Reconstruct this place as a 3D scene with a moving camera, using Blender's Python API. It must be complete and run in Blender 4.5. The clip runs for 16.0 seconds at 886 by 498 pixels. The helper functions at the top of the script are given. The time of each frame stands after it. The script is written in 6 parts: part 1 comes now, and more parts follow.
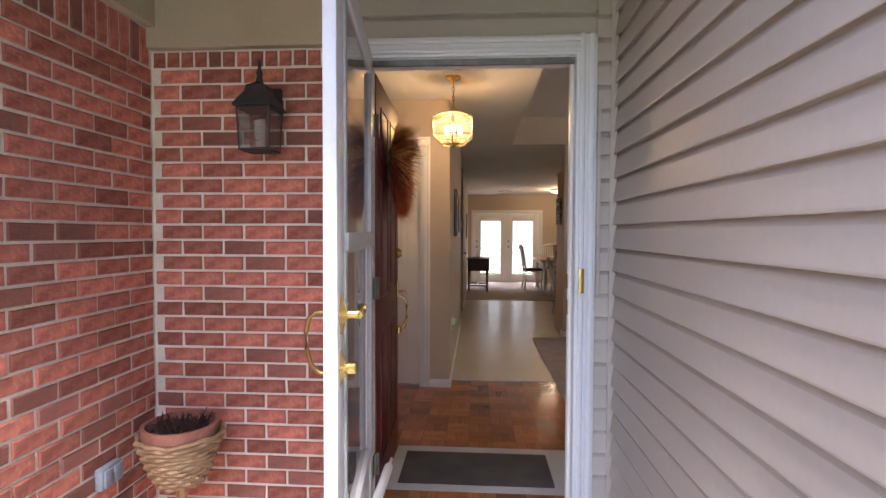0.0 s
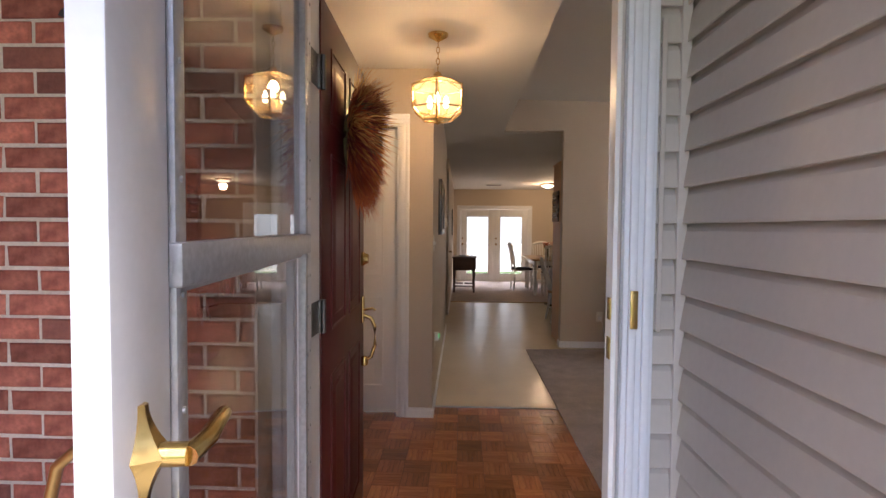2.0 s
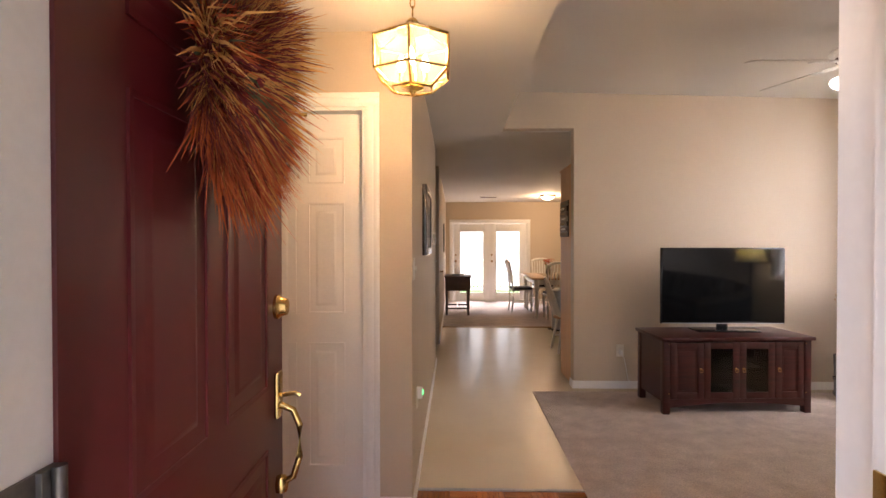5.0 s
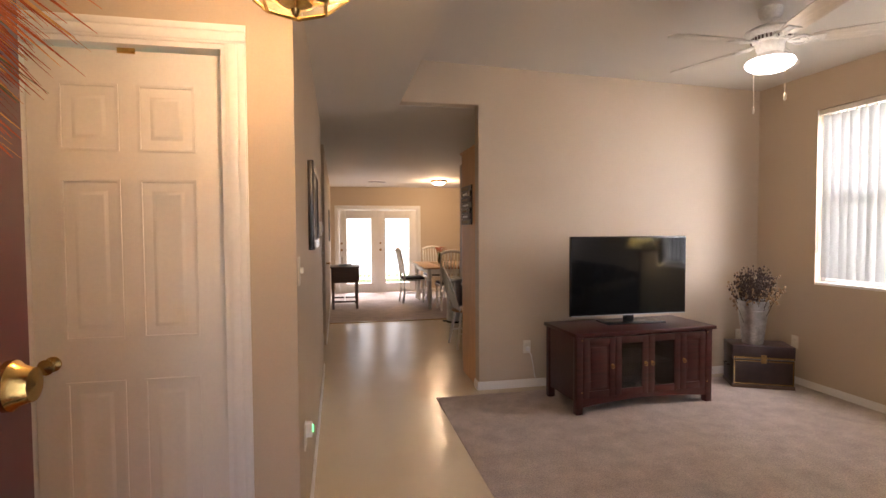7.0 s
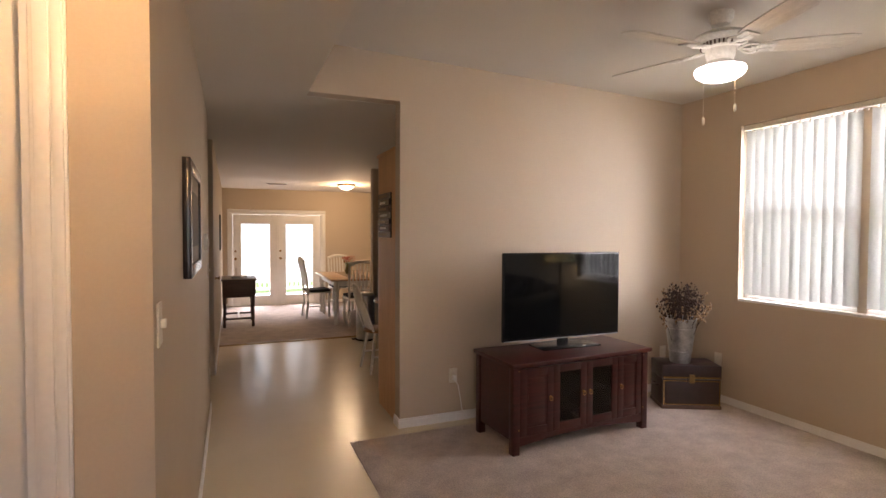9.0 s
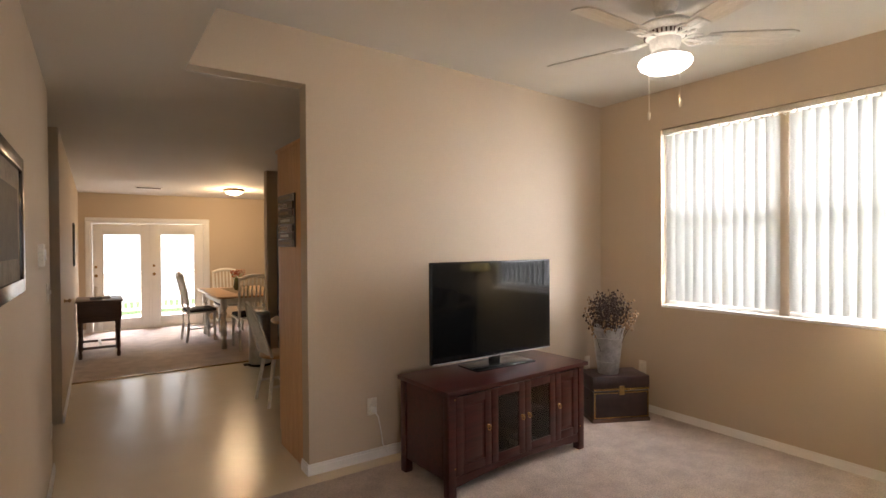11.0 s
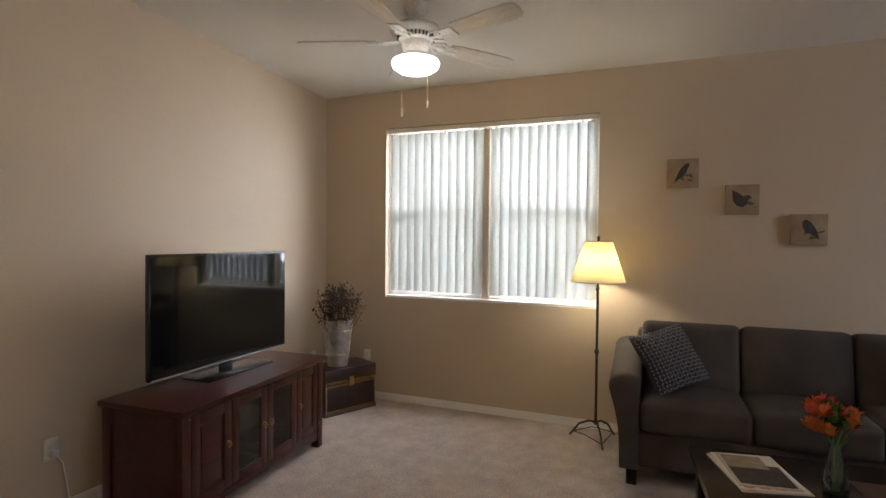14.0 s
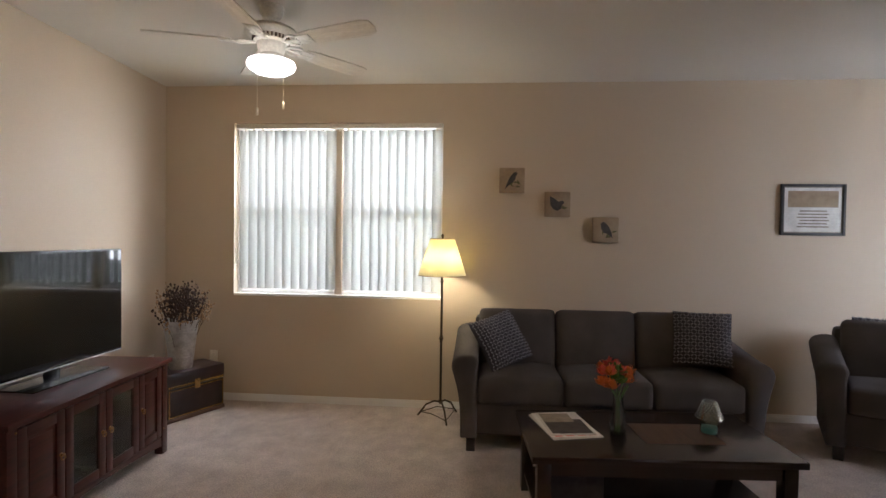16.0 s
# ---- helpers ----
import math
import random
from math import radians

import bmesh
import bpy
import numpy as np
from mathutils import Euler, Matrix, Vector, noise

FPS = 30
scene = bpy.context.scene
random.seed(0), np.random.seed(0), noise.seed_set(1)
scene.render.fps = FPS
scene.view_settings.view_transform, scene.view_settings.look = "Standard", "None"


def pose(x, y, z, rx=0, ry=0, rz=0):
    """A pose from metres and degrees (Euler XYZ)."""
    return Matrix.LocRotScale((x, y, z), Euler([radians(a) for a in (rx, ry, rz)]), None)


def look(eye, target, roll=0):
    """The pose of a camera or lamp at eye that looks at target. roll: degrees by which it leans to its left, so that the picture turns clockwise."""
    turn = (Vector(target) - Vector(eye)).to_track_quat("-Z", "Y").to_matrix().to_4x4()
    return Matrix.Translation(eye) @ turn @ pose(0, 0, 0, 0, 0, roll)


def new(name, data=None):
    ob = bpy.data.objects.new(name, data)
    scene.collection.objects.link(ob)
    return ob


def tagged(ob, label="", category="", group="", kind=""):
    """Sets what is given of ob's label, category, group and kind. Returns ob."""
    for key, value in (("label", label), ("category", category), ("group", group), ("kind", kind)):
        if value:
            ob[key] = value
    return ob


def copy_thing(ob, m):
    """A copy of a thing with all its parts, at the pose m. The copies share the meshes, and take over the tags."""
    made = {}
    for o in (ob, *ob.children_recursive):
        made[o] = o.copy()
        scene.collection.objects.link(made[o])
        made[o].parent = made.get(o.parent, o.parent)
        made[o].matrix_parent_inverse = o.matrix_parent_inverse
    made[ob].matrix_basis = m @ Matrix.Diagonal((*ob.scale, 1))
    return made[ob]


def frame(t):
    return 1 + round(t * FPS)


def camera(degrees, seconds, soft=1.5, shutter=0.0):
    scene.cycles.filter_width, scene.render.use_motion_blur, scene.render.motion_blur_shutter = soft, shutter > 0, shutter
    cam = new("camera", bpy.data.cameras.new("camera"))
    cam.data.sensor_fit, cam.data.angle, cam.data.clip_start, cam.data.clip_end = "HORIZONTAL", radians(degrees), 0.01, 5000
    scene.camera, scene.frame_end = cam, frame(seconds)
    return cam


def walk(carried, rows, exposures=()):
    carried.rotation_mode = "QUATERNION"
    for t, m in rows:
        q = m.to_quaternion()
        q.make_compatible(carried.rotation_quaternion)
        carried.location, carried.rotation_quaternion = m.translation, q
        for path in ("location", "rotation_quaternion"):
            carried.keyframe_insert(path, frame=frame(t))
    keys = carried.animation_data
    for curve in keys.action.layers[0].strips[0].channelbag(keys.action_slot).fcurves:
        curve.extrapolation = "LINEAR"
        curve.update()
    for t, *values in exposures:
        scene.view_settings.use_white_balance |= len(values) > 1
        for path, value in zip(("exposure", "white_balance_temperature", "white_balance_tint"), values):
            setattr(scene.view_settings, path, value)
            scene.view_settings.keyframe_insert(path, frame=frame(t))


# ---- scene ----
cam = camera(81.6, 16.0)
PATH = [
    (0, (0.017, 0.364, 1.357), (-0.113, 2.359, 1.292), 0.2),
    (0.5, (0.0, 0.549, 1.369), (-0.171, 2.54, 1.283), 0.3),
    (1, (-0.028, 0.719, 1.375), (-0.178, 2.711, 1.286), 0.5),
    (1.5, (-0.029, 0.91, 1.367), (-0.134, 2.906, 1.282), 0.7),
    (2, (-0.015, 1.148, 1.373), (-0.085, 3.145, 1.292), 0.5),
    (2.5, (-0.006, 1.338, 1.372), (-0.064, 3.336, 1.302), 0.4),
    (3, (-0.015, 1.557, 1.376), (-0.084, 3.555, 1.318), 0.4),
    (5.5, (0.009, 2.294, 1.4), (-0.016, 4.293, 1.38), -0.5),
    (6, (-0.022, 2.465, 1.407), (0.061, 4.462, 1.37), -0.3),
    (6.5, (-0.05, 2.638, 1.428), (0.193, 4.623, 1.367), -0.4),
    (7, (-0.06, 2.776, 1.425), (0.341, 4.734, 1.348), -0.3),
    (7.5, (-0.053, 2.992, 1.43), (0.472, 4.919, 1.335), 0.1),
    (8, (-0.034, 3.196, 1.466), (0.574, 5.099, 1.368), 0.3),
    (8.5, (-0.038, 3.281, 1.507), (0.646, 5.158, 1.428), 0.3),
    (11, (0.036, 3.921, 1.483), (1.155, 5.579, 1.461), -0.4),
    (11.5, (0.052, 4.019, 1.488), (1.291, 5.588, 1.462), -0.5),
    (12, (0.038, 4.064, 1.469), (1.398, 5.531, 1.449), -0.4),
    (12.5, (0.013, 4.12, 1.459), (1.501, 5.456, 1.444), -0.1),
    (13, (-0.027, 4.205, 1.459), (1.608, 5.356, 1.434), 0.2),
    (13.5, (-0.05, 4.273, 1.446), (1.707, 5.229, 1.419), 0.4),
    (14, (-0.08, 4.315, 1.455), (1.778, 5.054, 1.416), 0.6),
    (14.5, (-0.131, 4.332, 1.451), (1.795, 4.868, 1.411), 0.6),
    (15, (-0.173, 4.314, 1.453), (1.789, 4.703, 1.409), 0.8),
    (15.5, (-0.217, 4.284, 1.452), (1.761, 4.577, 1.408), 0.9),
    (16, (-0.325, 4.302, 1.458), (1.668, 4.465, 1.415), 0.8),
]
EXPOSURES = [
    (0.0, 2.17, 6200, 22), (1.5, 2.20, 6200, 22), (3.0, 2.32, 6200, 22), (5.5, 3.15, 6600, 25), (8.5, 2.8, 6600, 24), (11.0, 2.95, 6600, 18),
    (12.5, 2.9, 6250, 14), (14.0, 2.42, 6150, 14), (16.0, 2.50, 6050, 15),
]
walk(cam, [(t, look(eye, target, roll)) for t, eye, target, roll in PATH], EXPOSURES)

# ---- world, sun and lights ----
world = bpy.data.worlds.new("sky")
scene.world = world
world.use_nodes = True
wn = world.node_tree
sky = wn.nodes.new("ShaderNodeTexSky")
sky.sky_type, sky.sun_disc = "NISHITA", False
sky.sun_elevation, sky.sun_rotation = radians(65), radians(167)
sky.air_density, sky.dust_density, sky.ozone_density = 1.0, 1.5, 1.0
wn.links.new(sky.outputs[0], wn.nodes["Background"].inputs[0])
wn.nodes["Background"].inputs[1].default_value = 0.15


def lamp(name, kind, m, watts, colour, **more):
    data = bpy.data.lights.new(name, kind)
    data.energy, data.color = watts, colour
    for key, value in more.items():
        if key == "size":
            data.shape, data.size, data.size_y = "RECTANGLE", value[0], value[1]
        elif key == "radius":
            data.shadow_soft_size = value
        elif key == "angle":
            data.angle = value
    ob = new(name, data)
    ob.matrix_world = m
    return ob


lamp("sun", "SUN", look((0, 0, 20), (-2, 9, 0)), 4.2, (1.0, 0.96, 0.90), angle=radians(25))
# daylight in the openings
lamp("window_daylight", "AREA", look((4.75, 5.58, 2.15), (3.2, 5.58, 1.25)), 72, (0.95, 0.98, 1.0), size=(2.0, 2.3))
lamp("front_window_daylight", "AREA", look((2.55, -0.75, 1.75), (2.55, 3.0, 0.75)), 64, (0.84, 0.90, 1.0), size=(1.9, 1.7))
lamp("garden_door_daylight", "AREA", look((0.85, 16.9, 4.1), (0.85, 11.6, 0.0)), 135, (0.95, 0.98, 1.0), size=(3.0, 1.6))
lamp("door_daylight", "AREA", look((-0.01, 2.67, 1.08), (0.45, 5.0, 0.75)), 0.4, (0.90, 0.94, 1.0), size=(0.82, 1.9))
# lit lamps of the house
lamp("pendant_bulb", "POINT", pose(-0.160, 4.18, 2.17), 3.2, (1.0, 0.64, 0.28), radius=0.03)
lamp("floor_lamp_bulb", "POINT", pose(3.76, 4.64, 1.28), 1.8, (1.0, 0.90, 0.64), radius=0.06)
lamp("fan_bulb", "POINT", pose(2.62, 5.57, 2.44), 1.5, (1.0, 0.70, 0.36), radius=0.025)
lamp("dining_bulb", "POINT", pose(1.955, 13.0, 2.24), 6.0, (1.0, 0.72, 0.40), radius=0.08)

# ---- materials ----


def nodes_of(name):
    m = bpy.data.materials.new(name)
    m.use_nodes = True
    t = m.node_tree
    return m, t, t.nodes["Principled BSDF"]


def rgb(c):
    return (c[0], c[1], c[2], 1.0)


def noise_at(t, scale, detail=4.0, rough=0.55, stretch=None, distortion=0.0):
    tc = t.nodes.new("ShaderNodeTexCoord")
    n = t.nodes.new("ShaderNodeTexNoise")
    n.inputs["Scale"].default_value, n.inputs["Detail"].default_value, n.inputs["Roughness"].default_value = scale, detail, rough
    n.inputs["Distortion"].default_value = distortion
    if stretch:
        mp = t.nodes.new("ShaderNodeMapping")
        mp.inputs["Scale"].default_value = stretch
        t.links.new(tc.outputs["Object"], mp.inputs[0])
        t.links.new(mp.outputs[0], n.inputs["Vector"])
    else:
        t.links.new(tc.outputs["Object"], n.inputs["Vector"])
    return n.outputs["Fac"]


def ramp(t, fac, lo, hi, a=0.3, b=0.7):
    r = t.nodes.new("ShaderNodeValToRGB")
    r.color_ramp.elements[0].position, r.color_ramp.elements[1].position = a, b
    r.color_ramp.elements[0].color, r.color_ramp.elements[1].color = rgb(lo), rgb(hi)
    t.links.new(fac, r.inputs[0])
    return r.outputs[0]


def blend(t, a, b, fac, mode="MIX"):
    m = t.nodes.new("ShaderNodeMix")
    m.data_type, m.blend_type = "RGBA", mode
    for socket, v in ((m.inputs[0], fac), (m.inputs[6], a), (m.inputs[7], b)):
        if isinstance(v, (int, float)):
            socket.default_value = v
        elif isinstance(v, tuple):
            socket.default_value = rgb(v)
        else:
            t.links.new(v, socket)
    return m.outputs[2]


def relief(t, p, fac, strength, distance=0.01):
    b = t.nodes.new("ShaderNodeBump")
    b.inputs["Strength"].default_value, b.inputs["Distance"].default_value = strength, distance
    t.links.new(fac, b.inputs["Height"])
    t.links.new(b.outputs[0], p.inputs["Normal"])


def surf(name, lo, hi, scale=3.0, rough=0.6, grain=80.0, bump=0.15, depth=0.004, metal=0.0, vary=0.0, spread=0.12, coat=0.0, mix=0.5):
    """Mottled surface: broad stains between lo and hi, fine grain in colour, gloss and relief; vary shifts alike pieces."""
    m, t, p = nodes_of(name)
    broad = ramp(t, noise_at(t, scale), lo, hi)
    fine = noise_at(t, grain, 3.0)
    col = blend(t, broad, ramp(t, fine, (0.72, 0.72, 0.72), (1.18, 1.18, 1.18)), mix, "MULTIPLY")
    if vary:
        info = t.nodes.new("ShaderNodeObjectInfo")
        col = blend(t, col, ramp(t, info.outputs["Random"], (1 - vary,) * 3, (1 + vary,) * 3, 0.0, 1.0), 1.0, "MULTIPLY")
    t.links.new(col, p.inputs["Base Color"])
    rr = t.nodes.new("ShaderNodeMapRange")
    rr.inputs[3].default_value, rr.inputs[4].default_value = max(0.02, rough - spread), min(1.0, rough + spread)
    t.links.new(noise_at(t, scale * 4), rr.inputs[0])
    t.links.new(rr.outputs[0], p.inputs["Roughness"])
    p.inputs["Metallic"].default_value = metal
    p.inputs["Coat Weight"].default_value = coat
    p.inputs["Coat Roughness"].default_value = 0.12
    if bump:
        relief(t, p, fine, bump, depth)
    return m


def wood(name, lo, hi, stretch=(1, 18, 18), scale=2.0, rough=0.35, vary=0.0, coat=0.0, bump=0.08):
    m, t, p = nodes_of(name)
    g = noise_at(t, scale, 6.0, 0.6, stretch, 1.2)
    col = ramp(t, g, lo, hi, 0.32, 0.68)
    pores = noise_at(t, scale * 14, 2.0, 0.5, stretch)
    col = blend(t, col, ramp(t, pores, (0.7, 0.7, 0.7), (1.1, 1.1, 1.1)), 0.55, "MULTIPLY")
    if vary:
        info = t.nodes.new("ShaderNodeObjectInfo")
        col = blend(t, col, ramp(t, info.outputs["Random"], (1 - vary,) * 3, (1 + vary,) * 3, 0.0, 1.0), 1.0, "MULTIPLY")
    t.links.new(col, p.inputs["Base Color"])
    p.inputs["Roughness"].default_value = rough
    p.inputs["Coat Weight"].default_value = coat
    p.inputs["Coat Roughness"].default_value = 0.15
    relief(t, p, g, bump, 0.002)
    return m


def glass(name, tint=(1, 1, 1), rough=0.0, clear=0.9, gloss=0.06):
    """Thin pane: see-through with a Fresnel sheen."""
    m = bpy.data.materials.new(name)
    m.use_nodes = True
    t = m.node_tree
    t.nodes.clear()
    out, mix = t.nodes.new("ShaderNodeOutputMaterial"), t.nodes.new("ShaderNodeMixShader")
    tr, gl, fr = t.nodes.new("ShaderNodeBsdfTransparent"), t.nodes.new("ShaderNodeBsdfGlossy"), t.nodes.new("ShaderNodeLayerWeight")
    tr.inputs[0].default_value = rgb([clear * c for c in tint])
    gl.inputs["Roughness"].default_value = rough
    fr.inputs[0].default_value = 0.5
    steep = t.nodes.new("ShaderNodeMath")
    steep.operation = "POWER"
    steep.inputs[1].default_value = 4.5
    t.links.new(fr.outputs["Facing"], steep.inputs[0])
    add = t.nodes.new("ShaderNodeMath")
    add.operation, add.use_clamp = "ADD", True
    add.inputs[1].default_value = gloss
    t.links.new(steep.outputs[0], add.inputs[0])
    t.links.new(add.outputs[0], mix.inputs[0])
    t.links.new(tr.outputs[0], mix.inputs[1])
    t.links.new(gl.outputs[0], mix.inputs[2])
    t.links.new(mix.outputs[0], out.inputs[0])
    return m


def glow(name, colour, strength):
    m = bpy.data.materials.new(name)
    m.use_nodes = True
    t = m.node_tree
    t.nodes.clear()
    out, e = t.nodes.new("ShaderNodeOutputMaterial"), t.nodes.new("ShaderNodeEmission")
    e.inputs[0].default_value, e.inputs[1].default_value = rgb(colour), strength
    t.links.new(e.outputs[0], out.inputs[0])
    return m


def cloth_through(name, colour, through_colour, share, emit=0.0):
    """Thin cloth or vinyl that lets light through."""
    m = bpy.data.materials.new(name)
    m.use_nodes = True
    t = m.node_tree
    p = t.nodes["Principled BSDF"]
    p.inputs["Roughness"].default_value = 0.6
    fine = noise_at(t, 160, 2.0, 0.5, (1, 1, 0.2))
    t.links.new(blend(t, colour, ramp(t, fine, (0.85, 0.85, 0.85), (1.05, 1.05, 1.05)), 0.4, "MULTIPLY"), p.inputs["Base Color"])
    if emit:
        p.inputs["Emission Color"].default_value, p.inputs["Emission Strength"].default_value = rgb(through_colour), emit
    tl, mix = t.nodes.new("ShaderNodeBsdfTranslucent"), t.nodes.new("ShaderNodeMixShader")
    tl.inputs[0].default_value = rgb(through_colour)
    mix.inputs[0].default_value = share
    t.links.new(p.outputs[0], mix.inputs[1])
    t.links.new(tl.outputs[0], mix.inputs[2])
    t.links.new(mix.outputs[0], t.nodes["Material Output"].inputs[0])
    return m


PAINT = surf("wall_paint", (0.52, 0.422, 0.308), (0.55, 0.452, 0.336), 1.2, 0.62, 130, 0.06, 0.0015, mix=0.08)
CEIL = surf("ceiling_paint", (0.66, 0.62, 0.55), (0.71, 0.67, 0.60), 1.0, 0.8, 110, 0.12, 0.002, mix=0.10)
TRIM = surf("white_trim_paint", (0.76, 0.74, 0.70), (0.82, 0.80, 0.77), 2.0, 0.38, 60, 0.03, 0.001, mix=0.10)
DOORWHITE = surf("white_door_paint", (0.72, 0.68, 0.62), (0.78, 0.74, 0.68), 2.0, 0.42, 70, 0.04, 0.001, mix=0.10)
BRICK = surf("red_brick", (0.27, 0.072, 0.050), (0.59, 0.215, 0.145), 16.0, 0.85, 55, 0.8, 0.008, vary=0.40, mix=0.85)
BRICKDARK = surf("burnt_brick", (0.20, 0.082, 0.064), (0.37, 0.14, 0.10), 10.0, 0.85, 70, 0.6, 0.006, vary=0.3)
MORTAR = surf("mortar", (0.68, 0.61, 0.51), (0.82, 0.75, 0.65), 12.0, 0.95, 120, 0.6, 0.005)
SIDING = surf("beige_vinyl_siding", (0.47, 0.42, 0.365), (0.52, 0.47, 0.41), 1.5, 0.5, 45, 0.04, 0.001, vary=0.05, mix=0.12)
FRIEZE = surf("tan_painted_board", (0.40, 0.33, 0.22), (0.46, 0.39, 0.27), 2.0, 0.55, 60, 0.08, 0.001, mix=0.15)
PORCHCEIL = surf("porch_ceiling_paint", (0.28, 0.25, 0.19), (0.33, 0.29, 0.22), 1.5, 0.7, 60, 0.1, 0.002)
CONCRETE = surf("concrete", (0.17, 0.163, 0.15), (0.26, 0.25, 0.23), 2.0, 0.9, 60, 0.4, 0.004)
# Carpet: the broad lo-hi mottling paints in the pile's blotchy shading.
CARPET = surf("taupe_carpet", (0.50, 0.420, 0.374), (0.66, 0.563, 0.503), 6.5, 0.98, 120, 1.0, 0.018, spread=0.02, mix=0.95)
VINYL = surf("cream_vinyl_floor", (0.70, 0.605, 0.44), (0.76, 0.665, 0.50), 1.5, 0.235, 300, 0.02, 0.0005, spread=0.02)
PARQUET = wood("oak_parquet", (0.26, 0.080, 0.022), (0.50, 0.185, 0.056), (1, 9, 9), 5.0, 0.24, vary=0.35, coat=0.35)
DARKJOINT = surf("dark_joint", (0.05, 0.02, 0.01), (0.08, 0.03, 0.015), 5, 0.8)
MATGREY = surf("grey_door_mat", (0.075, 0.068, 0.064), (0.12, 0.11, 0.10), 6, 0.98, 260, 0.9, 0.008)
MATEDGE = surf("pale_mat_edge", (0.50, 0.48, 0.45), (0.60, 0.58, 0.55), 6, 0.9, 160, 0.5, 0.005)
MAROON = surf("maroon_door_paint", (0.070, 0.004, 0.005), (0.100, 0.006, 0.008), 2.0, 0.44, 50, 0.02, 0.0005, coat=0.04, mix=0.15, spread=0.03)
CHERRY = wood("cherry_wood", (0.026, 0.0036, 0.0028), (0.064, 0.0090, 0.0066), (1, 14, 14), 2.5, 0.34, coat=0.15)
ESPRESSO = wood("espresso_wood", (0.012, 0.006, 0.005), (0.028, 0.013, 0.010), (14, 1, 14), 2.5, 0.26, coat=0.3)
MAPLE = wood("maple_panel", (0.58, 0.31, 0.13), (0.70, 0.41, 0.19), (16, 16, 1), 1.6, 0.42)
OAKTOP = wood("honey_oak_top", (0.42, 0.22, 0.09), (0.56, 0.33, 0.15), (1, 14, 14), 2.0, 0.30)
WHITEWOOD = surf("white_painted_wood", (0.70, 0.67, 0.60), (0.78, 0.75, 0.68), 3.0, 0.4, 60, 0.08, 0.001)
DARKWOOD = wood("dark_walnut_wood", (0.06, 0.032, 0.022), (0.12, 0.065, 0.045), (1, 12, 12), 2.5, 0.4)
BRASS = surf("polished_brass", (0.62, 0.42, 0.14), (0.74, 0.52, 0.20), 14, 0.20, 90, 0.05, 0.001, metal=1.0, spread=0.08)
OLDBRASS = surf("aged_brass", (0.26, 0.15, 0.06), (0.40, 0.25, 0.10), 14, 0.32, 90, 0.1, 0.001, metal=1.0)
STEEL = surf("brushed_steel", (0.42, 0.43, 0.44), (0.56, 0.57, 0.58), 10, 0.32, 140, 0.1, 0.001, metal=1.0)
GALV = surf("galvanised_steel", (0.42, 0.43, 0.43), (0.62, 0.63, 0.63), 22, 0.36, 60, 0.15, 0.001, metal=1.0)
OLDSTEEL = surf("tarnished_steel", (0.16, 0.155, 0.15), (0.26, 0.25, 0.24), 18, 0.42, 90, 0.15, 0.001, metal=1.0)
FRIDGE = surf("dark_stainless", (0.10, 0.105, 0.12), (0.15, 0.155, 0.17), 3, 0.30, 150, 0.05, 0.001, metal=0.9)
IRON = surf("black_iron", (0.018, 0.017, 0.018), (0.035, 0.033, 0.033), 16, 0.5, 120, 0.25, 0.001)
BRONZE = surf("bronze_iron", (0.05, 0.035, 0.025), (0.09, 0.06, 0.04), 16, 0.45, 120, 0.25, 0.001, metal=0.6)
ALU = surf("white_aluminium", (0.73, 0.74, 0.76), (0.79, 0.80, 0.82), 3, 0.35, 60, 0.02, 0.001, mix=0.10)
GREYALU = surf("grey_aluminium", (0.42, 0.43, 0.45), (0.50, 0.51, 0.53), 5, 0.38, 90, 0.05, 0.001, metal=0.4)
PLASTIC = surf("cream_plastic", (0.70, 0.65, 0.54), (0.75, 0.70, 0.60), 5, 0.4, 90, 0.03, 0.001)
BLACKPL = surf("black_gloss_plastic", (0.008, 0.008, 0.009), (0.014, 0.014, 0.015), 5, 0.22, 90, 0.02, 0.001)
SCREEN = surf("dark_screen", (0.004, 0.005, 0.006), (0.007, 0.008, 0.009), 2, 0.06, 90, 0.0, spread=0.02)
GREYPL = surf("grey_plastic", (0.22, 0.25, 0.29), (0.28, 0.31, 0.35), 5, 0.5)
SOFA = surf("charcoal_upholstery", (0.060, 0.050, 0.045), (0.092, 0.078, 0.070), 5, 0.95, 240, 0.5, 0.004)
FANWHITE = surf("white_fan_enamel", (0.66, 0.64, 0.58), (0.72, 0.70, 0.64), 4, 0.4, 60, 0.05, 0.001)
BLADE = wood("pale_fan_blade", (0.58, 0.53, 0.45), (0.68, 0.64, 0.56), (1.5, 14, 14), 2.0, 0.4)
BLIND = cloth_through("vinyl_blind", (0.70, 0.70, 0.67), (0.50, 0.505, 0.49), 0.50)
SHADE = cloth_through("lit_lamp_shade", (0.82, 0.78, 0.58), (0.95, 0.86, 0.55), 0.5, 0.05)
PANE = glass("window_pane")
STORMPANE = glass("storm_door_pane", (0.68, 0.66, 0.64), 0.0, 0.95, 0.04)
PENDGLASS = cloth_through("bevelled_amber_glass", (0.85, 0.81, 0.70), (1.0, 0.93, 0.78), 0.75)
pt = PENDGLASS.node_tree
see, half = pt.nodes.new("ShaderNodeBsdfTransparent"), pt.nodes.new("ShaderNodeMixShader")
see.inputs[0].default_value = (1.0, 0.93, 0.80, 1.0)
half.inputs[0].default_value = 0.945
haze_out = pt.nodes["Material Output"].inputs[0]
pt.links.new(haze_out.links[0].from_socket, half.inputs[1])
pt.links.new(see.outputs[0], half.inputs[2])
